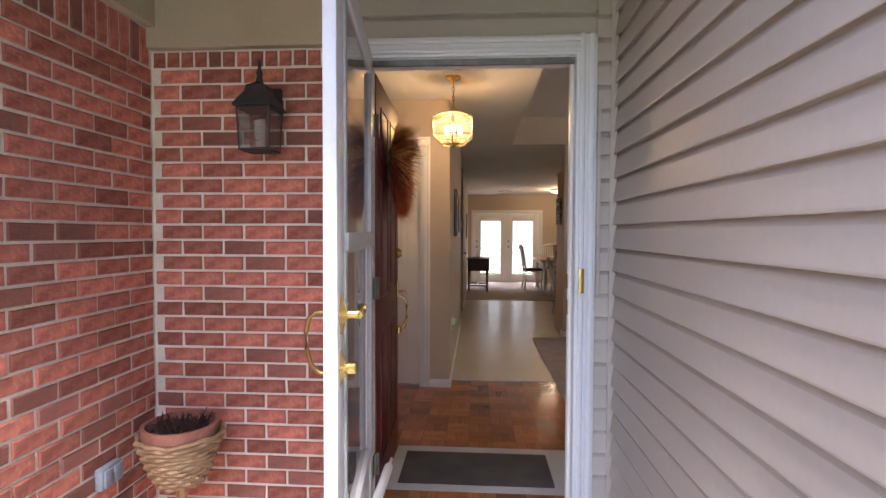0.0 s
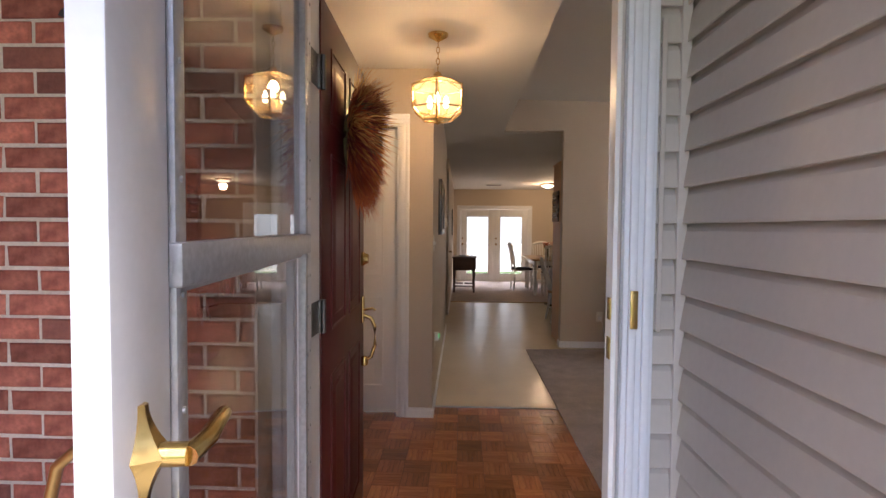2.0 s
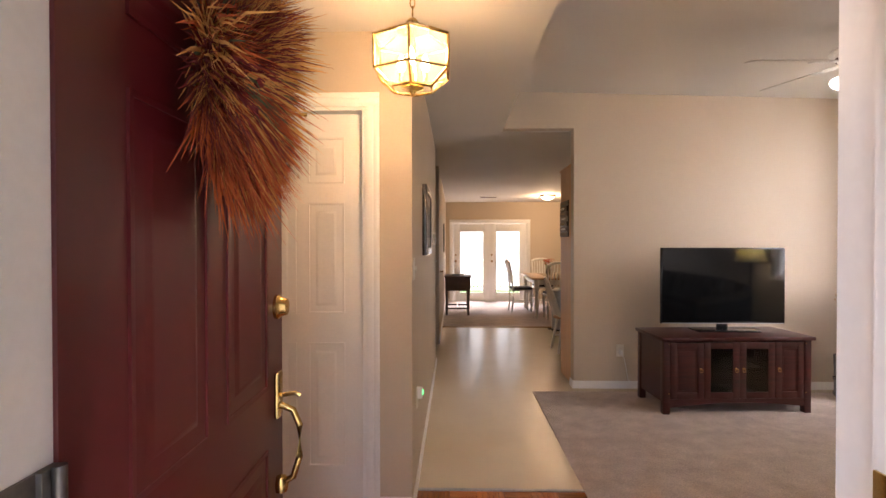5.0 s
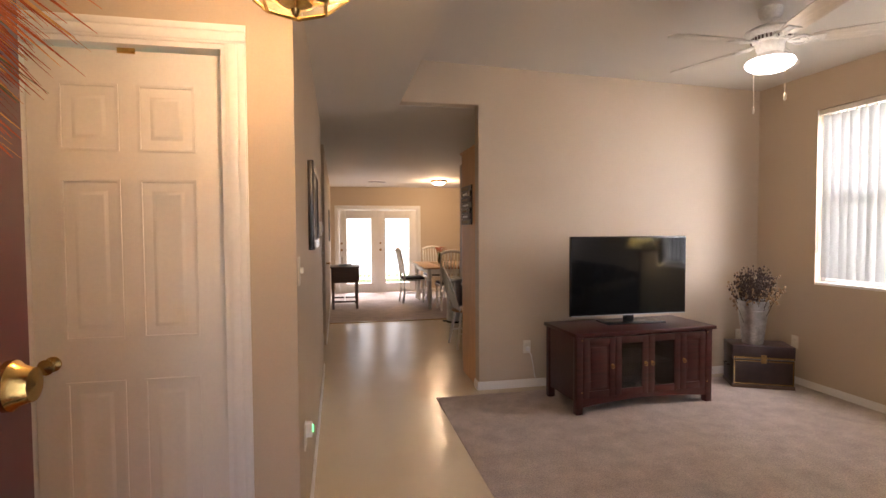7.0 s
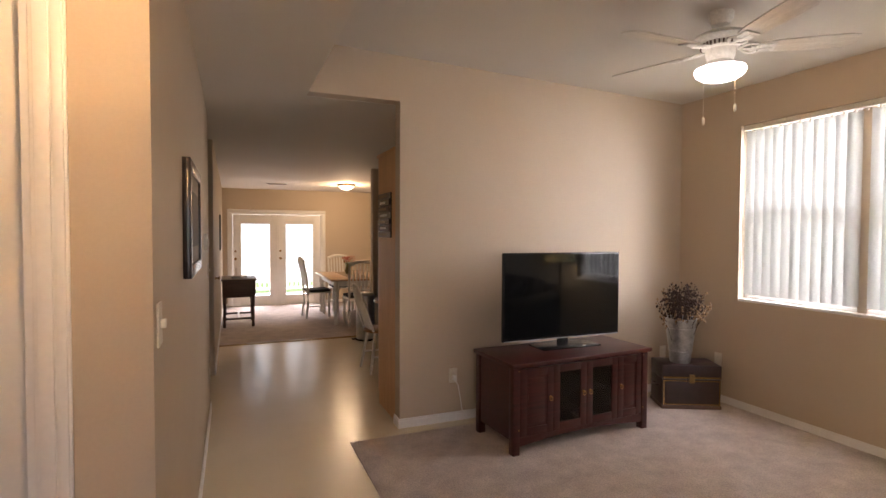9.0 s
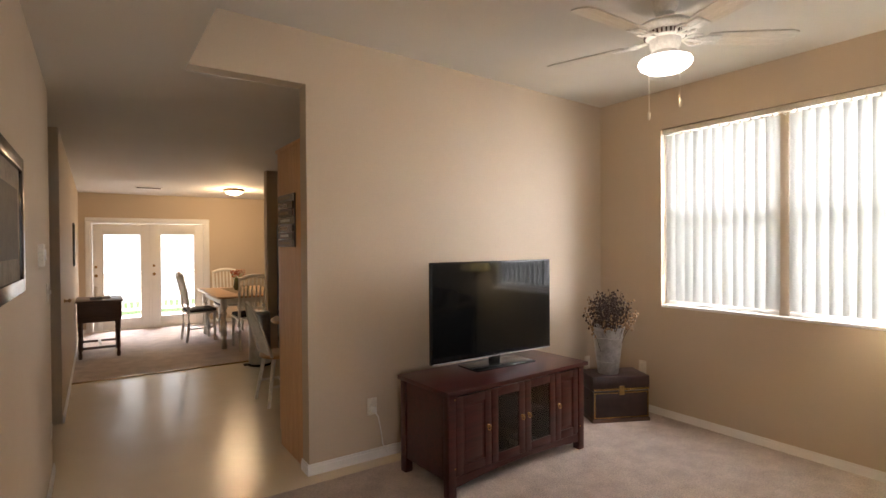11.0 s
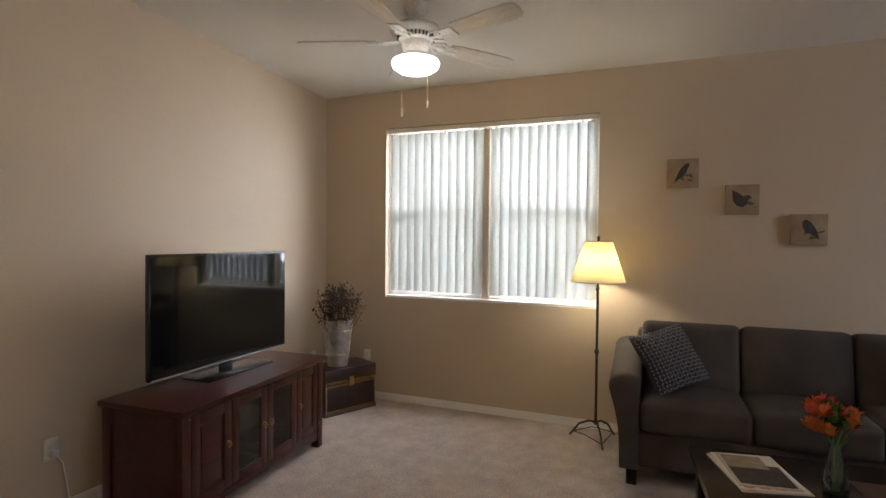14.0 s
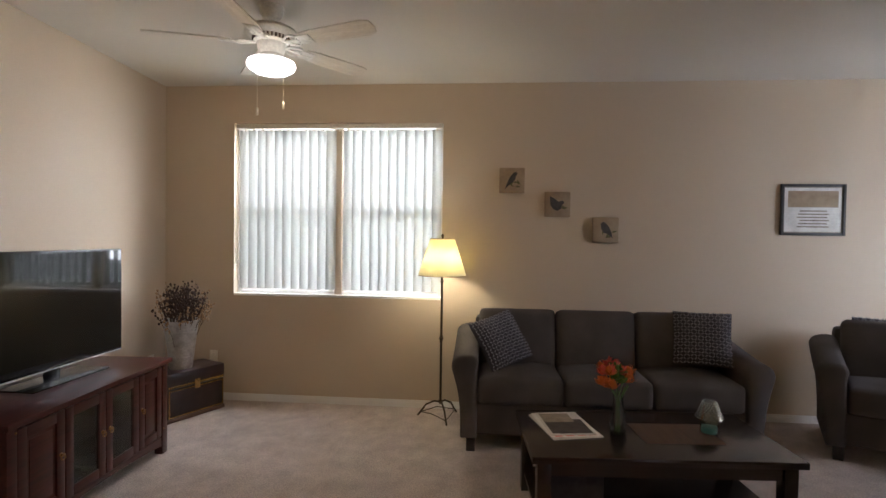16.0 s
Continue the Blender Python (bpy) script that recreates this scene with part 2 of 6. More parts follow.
pt.links.new(half.outputs[0], haze_out)
VASEGLASS = glass("clear_vase_glass", (0.88, 0.94, 0.92), 0.0, 0.9, 0.10)
SMOKEGLASS = glass("cabinet_glass", (0.5, 0.5, 0.5), 0.0, 0.8, 0.05)
BULB = glow("lit_bulb", (1.0, 0.84, 0.58), 9)
FANGLOW = glow("lit_fan_bowl", (1.0, 0.92, 0.80), 1.0)
DOMEGLOW = glow("lit_dome", (1.0, 0.82, 0.52), 1.2)
GREENLED = glow("green_night_light", (0.1, 1.0, 0.25), 0.4)
TERRA = surf("terracotta", (0.30, 0.12, 0.08), (0.44, 0.20, 0.14), 8, 0.85, 70, 0.3, 0.003)
WICKER = surf("wicker_cane", (0.25, 0.145, 0.07), (0.46, 0.31, 0.17), 14, 0.7, 120, 0.4, 0.003)
DRIED = surf("dried_stalks", (0.022, 0.012, 0.010), (0.075, 0.040, 0.028), 16, 0.9, 90, 0.3, 0.002)
GREENLEAF = surf("leaf_green", (0.06, 0.16, 0.03), (0.14, 0.30, 0.07), 12, 0.6)
ORANGE = surf("orange_petals", (0.62, 0.13, 0.03), (0.80, 0.26, 0.06), 12, 0.6)
CORAL = surf("coral_petals", (0.62, 0.09, 0.06), (0.78, 0.17, 0.11), 12, 0.6)
WHEAT = surf("wheat_straw", (0.52, 0.22, 0.04), (0.76, 0.40, 0.11), 14, 0.8)
RUST = surf("rust_grass", (0.28, 0.035, 0.010), (0.62, 0.14, 0.025), 14, 0.8)
WINE = surf("wine_grass", (0.13, 0.012, 0.012), (0.26, 0.03, 0.022), 14, 0.8)
OLIVE = surf("olive_grass", (0.08, 0.08, 0.03), (0.17, 0.16, 0.07), 14, 0.8)
PAPER = surf("printed_paper", (0.55, 0.53, 0.50), (0.72, 0.70, 0.66), 9, 0.5)
INK = surf("dark_ink", (0.03, 0.025, 0.025), (0.07, 0.06, 0.055), 20, 0.6)
CANVAS = surf("tan_canvas", (0.30, 0.22, 0.145), (0.40, 0.31, 0.21), 14, 0.9, 200, 0.4, 0.002)
TAUPEPRINT = surf("grey_brown_print", (0.20, 0.17, 0.14), (0.32, 0.28, 0.23), 20, 0.7)
CUSHDARK = surf("dark_cushion_cloth", (0.03, 0.026, 0.032), (0.055, 0.05, 0.06), 20, 0.9, 200, 0.4, 0.003)
CUSHPALE = surf("pale_woven_dash", (0.14, 0.135, 0.145), (0.24, 0.23, 0.24), 30, 0.9, 200, 0.4, 0.003)
LEATHER = surf("dark_trunk_leather", (0.018, 0.008, 0.007), (0.038, 0.017, 0.014), 12, 0.35, 90, 0.3, 0.002)
TEAL = surf("teal_candle_wax", (0.08, 0.28, 0.27), (0.14, 0.38, 0.36), 9, 0.4)
GRASS = surf("lawn", (0.035, 0.07, 0.02), (0.08, 0.14, 0.04), 3, 0.95, 40, 0.8, 0.02)
CHAIRPAD = surf("dark_seat_pad", (0.03, 0.028, 0.03), (0.05, 0.045, 0.05), 9, 0.8)

# ---- mesh helpers ----


def box(bm, x0, y0, z0, x1, y1, z1, bevel=0.0, m=None):
    vs = [bm.verts.new((x, y, z)) for x in (x0, x1) for y in (y0, y1) for z in (z0, z1)]
    fs = [bm.faces.new([vs[i] for i in q]) for q in ((0, 1, 3, 2), (4, 6, 7, 5), (0, 4, 5, 1), (2, 3, 7, 6), (0, 2, 6, 4), (1, 5, 7, 3))]
    if bevel > 0:
        edges = list({e for f in fs for e in f.edges})
        out = bmesh.ops.bevel(bm, geom=edges, offset=bevel, segments=2, profile=0.5, affect="EDGES")
        vs = list({v for f in out["faces"] for v in f.verts} | {v for v in vs if v.is_valid})
    if m is not None:
        bmesh.ops.transform(bm, matrix=m, verts=[v for v in vs if v.is_valid])
    return bm


def bx(*args, **more):
    return box(bmesh.new(), *args, **more)


def cyl(bm, p0, p1, r0, r1=None, seg=16, cap=True):
    p0, p1 = Vector(p0), Vector(p1)
    r1 = r0 if r1 is None else r1
    q = (p1 - p0).to_track_quat("Z", "Y")
    rings = []
    for p, r in ((p0, r0), (p1, r1)):
        rings.append([bm.verts.new(p + q @ Vector((r * math.cos(a), r * math.sin(a), 0))) for a in (2 * math.pi * k / seg for k in range(seg))])
    for k in range(seg):
        bm.faces.new((rings[0][k], rings[0][(k + 1) % seg], rings[1][(k + 1) % seg], rings[1][k]))
    if cap:
        bm.faces.new(rings[0][::-1])
        bm.faces.new(rings[1])
    return bm


def lathe(bm, profile, at=(0, 0, 0), seg=20, shape=None):
    """profile: (radius, height) from bottom to top, turned round z."""
    rings = []
    for r, z in profile:
        rings.append([bm.verts.new((at[0] + r * math.cos(a), at[1] + r * math.sin(a), at[2] + z)) for a in (2 * math.pi * (k + 0.5) / seg for k in range(seg))])
    for a, b in zip(rings, rings[1:]):
        for k in range(seg):
            bm.faces.new((a[k], a[(k + 1) % seg], b[(k + 1) % seg], b[k]))
    if profile[0][0] > 1e-4:
        bm.faces.new(rings[0][::-1])
    if profile[-1][0] > 1e-4:
        bm.faces.new(rings[-1])
    return bm


def tube(bm, pts, r, seg=8, taper=1.0):
    pts = [Vector(p) for p in pts]
    rings = []
    for i, p in enumerate(pts):
        d = (pts[min(i + 1, len(pts) - 1)] - pts[max(i - 1, 0)]).normalized()
        q = d.to_track_quat("Z", "Y")
        rr = r * (1 + (taper - 1) * i / max(1, len(pts) - 1))
        rings.append([bm.verts.new(p + q @ Vector((rr * math.cos(a), rr * math.sin(a), 0))) for a in (2 * math.pi * k / seg for k in range(seg))])
    for a, b in zip(rings, rings[1:]):
        for k in range(seg):
            bm.faces.new((a[k], a[(k + 1) % seg], b[(k + 1) % seg], b[k]))
    bm.faces.new(rings[0][::-1])
    bm.faces.new(rings[-1])
    return bm


def arc(c, r, a0, a1, n, plane="xz"):
    out = []
    for k in range(n + 1):
        a = radians(a0 + (a1 - a0) * k / n)
        u, v = r * math.cos(a), r * math.sin(a)
        out.append({"xz": (c[0] + u, c[1], c[2] + v), "yz": (c[0], c[1] + u, c[2] + v), "xy": (c[0] + u, c[1] + v, c[2])}[plane])
    return out


def pillow(bm, w, d, h, m=None, n=10, pinch=0.55):
    """Soft stuffed block: w along x, d along y, thickness h."""
    grid = {}
    for side in (1, -1):
        for i in range(n + 1):
            for j in range(n + 1):
                u, v = 2 * i / n - 1, 2 * j / n - 1
                edge = (1 - abs(u) ** 3.2) ** pinch * (1 - abs(v) ** 3.2) ** pinch
                x, y = w / 2 * u * (1 - 0.05 * (1 - abs(v))), d / 2 * v * (1 - 0.05 * (1 - abs(u)))
                key = (i, j, 0 if edge < 1e-6 else side)
                if key not in grid:
                    grid[key] = bm.verts.new((x, y, side * h / 2 * edge if edge >= 1e-6 else 0))
        for i in range(n):
            for j in range(n):
                q = []
                for a, b in ((i, j), (i + 1, j), (i + 1, j + 1), (i, j + 1)):
                    q.append(grid.get((a, b, side)) or grid[(a, b, 0)])
                bm.faces.new(q if side > 0 else q[::-1])
    if m is not None:
        bmesh.ops.transform(bm, matrix=m, verts=list(grid.values()))
    return bm


def finish(name, bm, mat, smooth=False):
    bmesh.ops.recalc_face_normals(bm, faces=bm.faces)
    me = bpy.data.meshes.new(name)
    bm.to_mesh(me)
    bm.free()
    me.materials.append(mat)
    if smooth:
        for p in me.polygons:
            p.use_smooth = True
        me.set_sharp_from_angle(angle=radians(38))
    return me


def part(name, bm, mat, parent, label="", smooth=True, m=None):
    ob = new(name, finish(name, bm, mat, smooth))
    ob.parent = parent
    if m is not None:
        ob.matrix_basis = m
    return tagged(ob, label) if label else ob


def thing(name, m, label, category, group=""):
    ob = new(name)
    ob.empty_display_size = 0.1
    ob.matrix_basis = m
    return tagged(ob, label, category, group)


def single(name, bm, mat, m, label, category, group="", smooth=True):
    ob = new(name, finish(name, bm, mat, smooth))
    ob.matrix_basis = m
    return tagged(ob, label, category, group)


def structure(name, bm, mat, label, category="", smooth=False):
    return tagged(new(name, finish(name, bm, mat, smooth)), label, category or name.split("_")[0], kind="structure")


def wall(name, axis, a, b, lo, hi, z0, z1, holes, mat, label):
    """A wall along x (axis 'x', thickness a to b in y) or y, from lo to hi, with openings (from, to, bottom, top)."""
    bm = bmesh.new()

    def slab(u0, u1, w0, w1):
        if u1 - u0 > 1e-4 and w1 - w0 > 1e-4:
            box(bm, *((u0, a, w0, u1, b, w1) if axis == "x" else (a, u0, w0, b, u1, w1)))

    at = lo
    for u0, u1, w0, w1 in sorted(holes):
        slab(at, u0, z0, z1)
        slab(u0, u1, z0, w0)
        slab(u0, u1, w1, z1)
        at = u1
    slab(at, hi, z0, z1)
    return structure(name, bm, mat, label, "wall")


# ---- the house: walls, ceilings, floors ----
LOW, HIGH = 2.50, 2.80
WINDOW = (4.665, 6.49, 0.93, 2.43)
FRONT = -0.30

entry = wall("wall_entry", "x", 2.64, 2.73, -1.72, 0.82, -0.15, 2.95, [(-0.487, 0.462, -0.02, 2.132)], PAINT, "taupe painted wall round the front door")
porch_left = wall("wall_porch_brick", "y", -1.52, -1.371, -0.2, 2.64, -0.15, 2.5, [], MORTAR, "red brick porch wall with pale mortar joints")
porch_right = wall("wall_porch_siding", "y", 0.6325, 0.82, FRONT - 0.12, 2.64, -0.15, 2.95, [], PAINT, "outside wall clad in beige lap siding")
wall("wall_foyer", "y", -1.5, -1.36, 2.73, 4.82, 0, LOW, [], PAINT, "taupe painted foyer wall")
wall("wall_closet", "x", 4.82, 4.96, -1.5, -0.217, 0, LOW, [(-1.16, -0.458, 0, 2.11)], PAINT, "taupe painted wall with closet door")
wall("wall_hall", "y", -0.357, -0.217, 4.96, 8.1, 0, LOW, [], PAINT, "taupe painted hallway wall")
wall("wall_hall_far", "y", -0.357, -0.217, 9.25, 14.45, 0, LOW, [], PAINT, "taupe painted wall beyond the side passage")
wall("wall_passage_near", "x", 7.96, 8.1, -1.6, -0.357, 0, LOW, [], PAINT, "taupe painted side passage wall")
wall("wall_passage_far", "x", 9.25, 9.39, -1.6, -0.357, 0, LOW, [], PAINT, "taupe painted side passage wall")
wall("wall_passage_end", "y", -1.74, -1.6, 7.96, 9.39, 0, LOW, [], PAINT, "taupe painted end wall of the passage")
wall("wall_back", "x", 14.45, 14.6, -0.36, 4.15, 0, LOW, [(-0.055, 1.735, 0, 1.90)], PAINT, "taupe painted back wall with French doors")
wall("wall_window", "y", 4.0, 4.15, FRONT - 0.12, 14.45, -0.1, 2.95, [WINDOW], PAINT, "taupe painted wall with a wide window")
wall("wall_television", "x", 7.12, 7.24, 0.474, 4.0, 0, 2.93, [(0.474, 1.15, 0.0, LOW + 0.002)], PAINT, "taupe painted wall behind the television")
wall("wall_front", "x", FRONT - 0.12, FRONT, 0.82, 4.0, 0, 2.95, [(1.75, 3.35, 0.55, 2.2)], PAINT, "taupe painted front wall with a window")
wall("wall_kitchen", "x", 10.72, 10.84, 1.87, 2.9, 0, LOW, [], PAINT, "taupe painted stub wall beside the refrigerator")

bm = bmesh.new()
box(bm, -1.74, 2.73, LOW, 0.474, 7.24, 2.90)



def low_ceiling(y):
    """Height of the kitchen and dining ceiling, which falls slightly towards the back wall."""
    return LOW - 0.0165 * (y - 7.24)


dining_ceiling = bx(-1.74, 7.24, LOW, 4.0, 14.6, 2.81)
for v in dining_ceiling.verts:
    if v.co.z < 2.7:
        v.co.z = low_ceiling(v.co.y)
structure("ceiling_dining", dining_ceiling, CEIL, "low painted ceiling over kitchen and dining room", "ceiling")
structure("ceiling_low", bm, CEIL, "low painted ceiling over foyer and hall", "ceiling")
ceil_bm = bx(0.474, FRONT, HIGH, 4.0, 7.12, 3.0)
for v in ceil_bm.verts:
    if v.co.z < 2.9:
        v.co.z = 2.755 + 0.03 * (4.0 - v.co.x)
structure("ceiling", ceil_bm, CEIL, "raised living room ceiling", "ceiling")

structure("floor_base", bx(-1.74, 2.73, -0.12, 0.735, 5.05, -0.009), DARKJOINT, "dark bed under the parquet", "floor")
bm = bmesh.new()
box(bm, -0.217, 5.05, -0.12, 0.735, 6.97, 0.0)
box(bm, -0.217, 6.97, -0.12, 4.0, 10.70, 0.0)
box(bm, -1.74, 7.96, -0.12, -0.217, 9.39, 0.0)
floor_vinyl = structure("floor_vinyl", bm, VINYL, "cream sheet vinyl floor with soft gloss", "floor")
bm = bmesh.new()
for vs in (((0.735, 2.73), (0.82, 2.73), (0.82, FRONT), (4.0, FRONT), (4.0, 6.97), (0.735, 6.97)),):
    lo_ = [bm.verts.new((x, y, -0.12)) for x, y in vs]
    hi_ = [bm.verts.new((x, y, 0.010)) for x, y in vs]
    bm.faces.new(lo_[::-1])
    bm.faces.new(hi_)
    for k in range(6):
        bm.faces.new((lo_[k], lo_[(k + 1) % 6], hi_[(k + 1) % 6], hi_[k]))
structure("floor_carpet", bm, CARPET, "taupe cut-pile living room carpet", "floor")
structure("floor_carpet_dining", bx(-0.217, 10.70, -0.12, 4.0, 14.45, 0.010), CARPET, "taupe cut-pile dining room carpet", "floor")
structure("ground", bx(-400, -400, -0.6, 400, 400, -0.32), GRASS, "lawn round the house", "ground")
structure("porch_slab", bx(-1.371, -3.0, -0.32, 0.6325, 2.62, -0.15), CONCRETE, "concrete porch floor", "floor")
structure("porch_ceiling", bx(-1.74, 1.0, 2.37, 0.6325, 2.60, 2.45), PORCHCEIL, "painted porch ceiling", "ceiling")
roof_slab = bx(-2.2, 2.2, 3.0, 4.6, 15.1, 3.15)
box(roof_slab, 0.5, -0.9, 3.0, 4.6, 2.2, 3.15)
structure("roof", roof_slab, DARKJOINT, "dark roof deck over the house", "roof")
structure("trim_vinyl_edge", bx(-0.217, 5.038, -0.005, 0.735, 5.062, 0.004), STEEL, "thin metal strip between parquet and vinyl", "trim")
structure("trim_carpet_edge", bx(-0.217, 10.68, 0.0, 1.9, 10.715, 0.013), OLDBRASS, "brass strip between vinyl and carpet", "trim")

# baseboards


def baseboard(x0, y0, x1, y1, h=0.072):
    bm = bmesh.new()
    box(bm, x0, y0, 0.0, x1, y1, h - 0.018, 0.0)
    inset = 0.004
    if abs(x1 - x0) < abs(y1 - y0):
        box(bm, x0 + inset, y0, h - 0.018, x1 - inset, y1, h)
    else:
        box(bm, x0, y0 + inset, h - 0.018, x1, y1 - inset, h)
    return structure("baseboard", bm, TRIM, "white painted baseboard", "baseboard")


baseboard(-0.385, 4.806, -0.217, 4.82)
baseboard(-0.217, 4.806, -0.203, 8.1)
baseboard(-0.217, 9.25, -0.203, 14.45)
baseboard(1.136, 7.106, 4.0, 7.12)
baseboard(1.136, 7.12, 1.15, 7.24)
baseboard(3.986, FRONT, 4.0, 7.106)
baseboard(0.82, FRONT, 0.834, 2.73)
baseboard(0.57, 2.73, 0.834, 2.744)
baseboard(-0.203, 14.436, -0.125, 14.45)
baseboard(1.807, 14.436, 4.0, 14.45)

# ---- front door, storm door, closet door, French doors, windows ----


def panel_bm(x0, z0, x1, z1, y, out, rise=0.010, rim=0.022):
    """Raised panel on a door's face at y: a sunk moulding and a raised field; out is +1 or -1 along y."""
    bm = bmesh.new()
    rings = []
    for inset, height in ((0.0, 0.001), (rim * 0.5, -0.006), (rim, -0.006), (rim * 1.9, rise * 0.5), (rim * 2.3, rise * 0.5)):
        rings.append([bm.verts.new((x, y + out * height, z)) for x, z in ((x0 + inset, z0 + inset), (x1 - inset, z0 + inset), (x1 - inset, z1 - inset), (x0 + inset, z1 - inset))])
    for a, b in zip(rings, rings[1:]):
        for k in range(4):
            bm.faces.new((a[k], a[(k + 1) % 4], b[(k + 1) % 4], b[k]))
    bm.faces.new(rings[-1])
    # a thin rim frame that stands proud round the sunk moulding
    w = 0.010
    for a0, b0, a1, b1 in ((x0 - w, z0 - w, x1 + w, z0), (x0 - w, z1, x1 + w, z1 + w), (x0 - w, z0, x0, z1), (x1, z0, x1 + w, z1)):
        ya, yb = sorted((y - out * 0.002, y + out * 0.005))
        box(bm, a0, ya, b0, a1, yb, b1)
    return bm


def six_panels(w, h):
    stile, mid = 0.135 * w / 0.8, 0.10 * w / 0.8
    half = (w - 2 * stile - mid) / 2
    rows = ((0.20, 0.83), (1.00, 1.56), (1.68, 1.90))
    return [(stile + k * (half + mid), a * h / 2.03, stile + k * (half + mid) + half, b * h / 2.03) for a, b in rows for k in (0, 1)]


# front door, swung in against the foyer side
door_1 = thing("front_door", pose(-0.449, 2.728, 0.012, 0, 0, 92.0), "maroon painted six-panel front door standing open", "door")
W, H, D = 0.853, 2.075, 0.044
part("door_leaf", bx(0, 0, 0, W, D, H, bevel=0.003), MAROON, door_1)
for x0, z0, x1, z1 in six_panels(W, H):
    part("panel", panel_bm(x0, z0, x1, z1, 0.0, -1), MAROON, door_1)
for z in (0.26, 1.085, 1.832):
    hinge = bmesh.new()
    box(hinge, -0.030, -0.004, z - 0.05, 0.0, 0.034, z + 0.05, 0.001)
    cyl(hinge, (-0.012, -0.010, z - 0.052), (-0.012, -0.010, z + 0.052), 0.008, seg=10)
    part("hinge", hinge, OLDSTEEL, door_1, "grey steel hinge")
dead = bmesh.new()
lathe(dead, [(0.033, 0), (0.033, 0.008), (0.026, 0.016), (0.022, 0.030), (0.0, 0.032)], seg=20)
part("deadbolt", dead, BRASS, door_1, "round brass deadbolt", m=pose(W - 0.055, 0.0, 1.215, 90, 0, 0))
knob = bmesh.new()
lathe(knob, [(0.032, 0), (0.032, 0.006), (0.012, 0.014), (0.012, 0.034), (0.026, 0.042), (0.031, 0.056), (0.022, 0.068), (0.0, 0.070)], seg=20)
part("inner_knob", knob, OLDBRASS, door_1, "aged brass knob", m=pose(W - 0.065, D, 0.97, -90, 0, 0))
grip = bmesh.new()
box(grip, -0.024, -0.012, -0.055, 0.024, 0.0, 0.070, 0.006)
tube(grip, [(0, -0.010, -0.02), (0, -0.045, -0.035), (0, -0.062, -0.075), (0, -0.062, -0.16), (0, -0.045, -0.215), (0, -0.010, -0.235)], 0.009, 10)
lathe(grip, [(0.0, -0.26), (0.016, -0.255), (0.020, -0.235), (0.014, -0.215), (0.0, -0.21)], at=(0, -0.012, 0), seg=12)
tube(grip, [(0, -0.012, 0.005), (0.0, -0.05, 0.012), (0.0, -0.065, 0.004)], 0.006, 8)
part("handle", grip, BRASS, door_1, "curved brass handle grip", m=pose(W - 0.055, 0, 0.97))

# wreath of dried grasses on the front door
rnd = random.Random(4)
wreath = thing("wreath", pose(-0.452, 3.13, 1.70), "bushy autumn wreath of dried rust and wheat grasses", "wreath")
RING = 0.078


def spray(colour, count, name, longest, seed, mid):
    r = random.Random(seed)
    bm = bmesh.new()
    tufts = [(r.gauss(mid, 0.9), r.uniform(0.55, 1.25), r.uniform(-0.4, 0.4)) for _ in range(14)]
    for _ in range(count):
        a, long_, sway = r.choice(tufts)
        a += r.gauss(0, 0.10)
        up = math.sin(a)
        reach = r.choice((0.35, 0.7, 1.0, 1.0))
        base = Vector((0.018 + 0.02 * (1 - reach), reach * RING * math.cos(a), reach * RING * up * 1.25))
        lean = a + sway + r.gauss(0, 0.22)
        ln = longest * long_ * r.uniform(0.6, 1.1) * (1.1 if up > 0.3 else 0.9)
        d = Vector((r.uniform(0.06, 0.55), math.cos(lean) * 0.85, math.sin(lean))).normalized()
        bend = Vector((r.uniform(0.0, 0.05), r.uniform(-0.06, 0.06), -0.055))
        pts = [base, base + d * ln * 0.35 + bend * 0.05, base + d * ln * 0.7 + bend * 0.4, base + d * ln + bend]
        side = d.cross(Vector((1, 0.2, 0.1))).normalized()
        wd = r.uniform(0.0008, 0.0026)
        prev = None
        for k, p in enumerate(pts):
            ww = wd * (1.4, 1.9, 1.3, 0.2)[k]
            pair = (bm.verts.new(p - side * ww), bm.verts.new(p + side * ww), bm.verts.new(p + Vector((0.9, 0.1, 0.1)) * ww * 0.8))
            if prev:
                for i in range(3):
                    bm.faces.new((prev[i], prev[(i + 1) % 3], pair[(i + 1) % 3], pair[i]))
            prev = pair
    tagged(part(name, bm, colour, wreath), kind="stuff")


ring = bmesh.new()
tube(ring, [(0.012, RING * math.cos(a), 1.25 * RING * math.sin(a)) for a in (2 * math.pi * k / 24 for k in range(25))], 0.016, 8)
part("wreath_ring", ring, OLIVE, wreath)
spray(WINE, 1000, "wine_grass", 0.14, 7, -2.2)
spray(RUST, 1900, "rust_grass", 0.15, 1, -1.3)
spray(WHEAT, 900, "wheat_straw", 0.19, 2, 1.4)
spray(WHEAT, 500, "wheat_straw", 0.15, 9, -1.2)
spray(RUST, 900, "rust_grass", 0.18, 8, 1.3)
spray(WINE, 1200, "wine_grass", 0.16, 3, 1.2)
spray(OLIVE, 420, "olive_grass", 0.12, 5, 0.4)
for _ in range(26):
    core = bmesh.new()
    a, q = rnd.uniform(0, 6.283), rnd.uniform(0.05, 0.11)
    lathe(core, [(0.0, -0.012), (0.011, -0.005), (0.012, 0.005), (0.0, 0.012)], at=(rnd.uniform(0.03, 0.07), q * math.cos(a), q * math.sin(a)), seg=7)
    part("berry", core, WINE, wreath, "dark red berry")

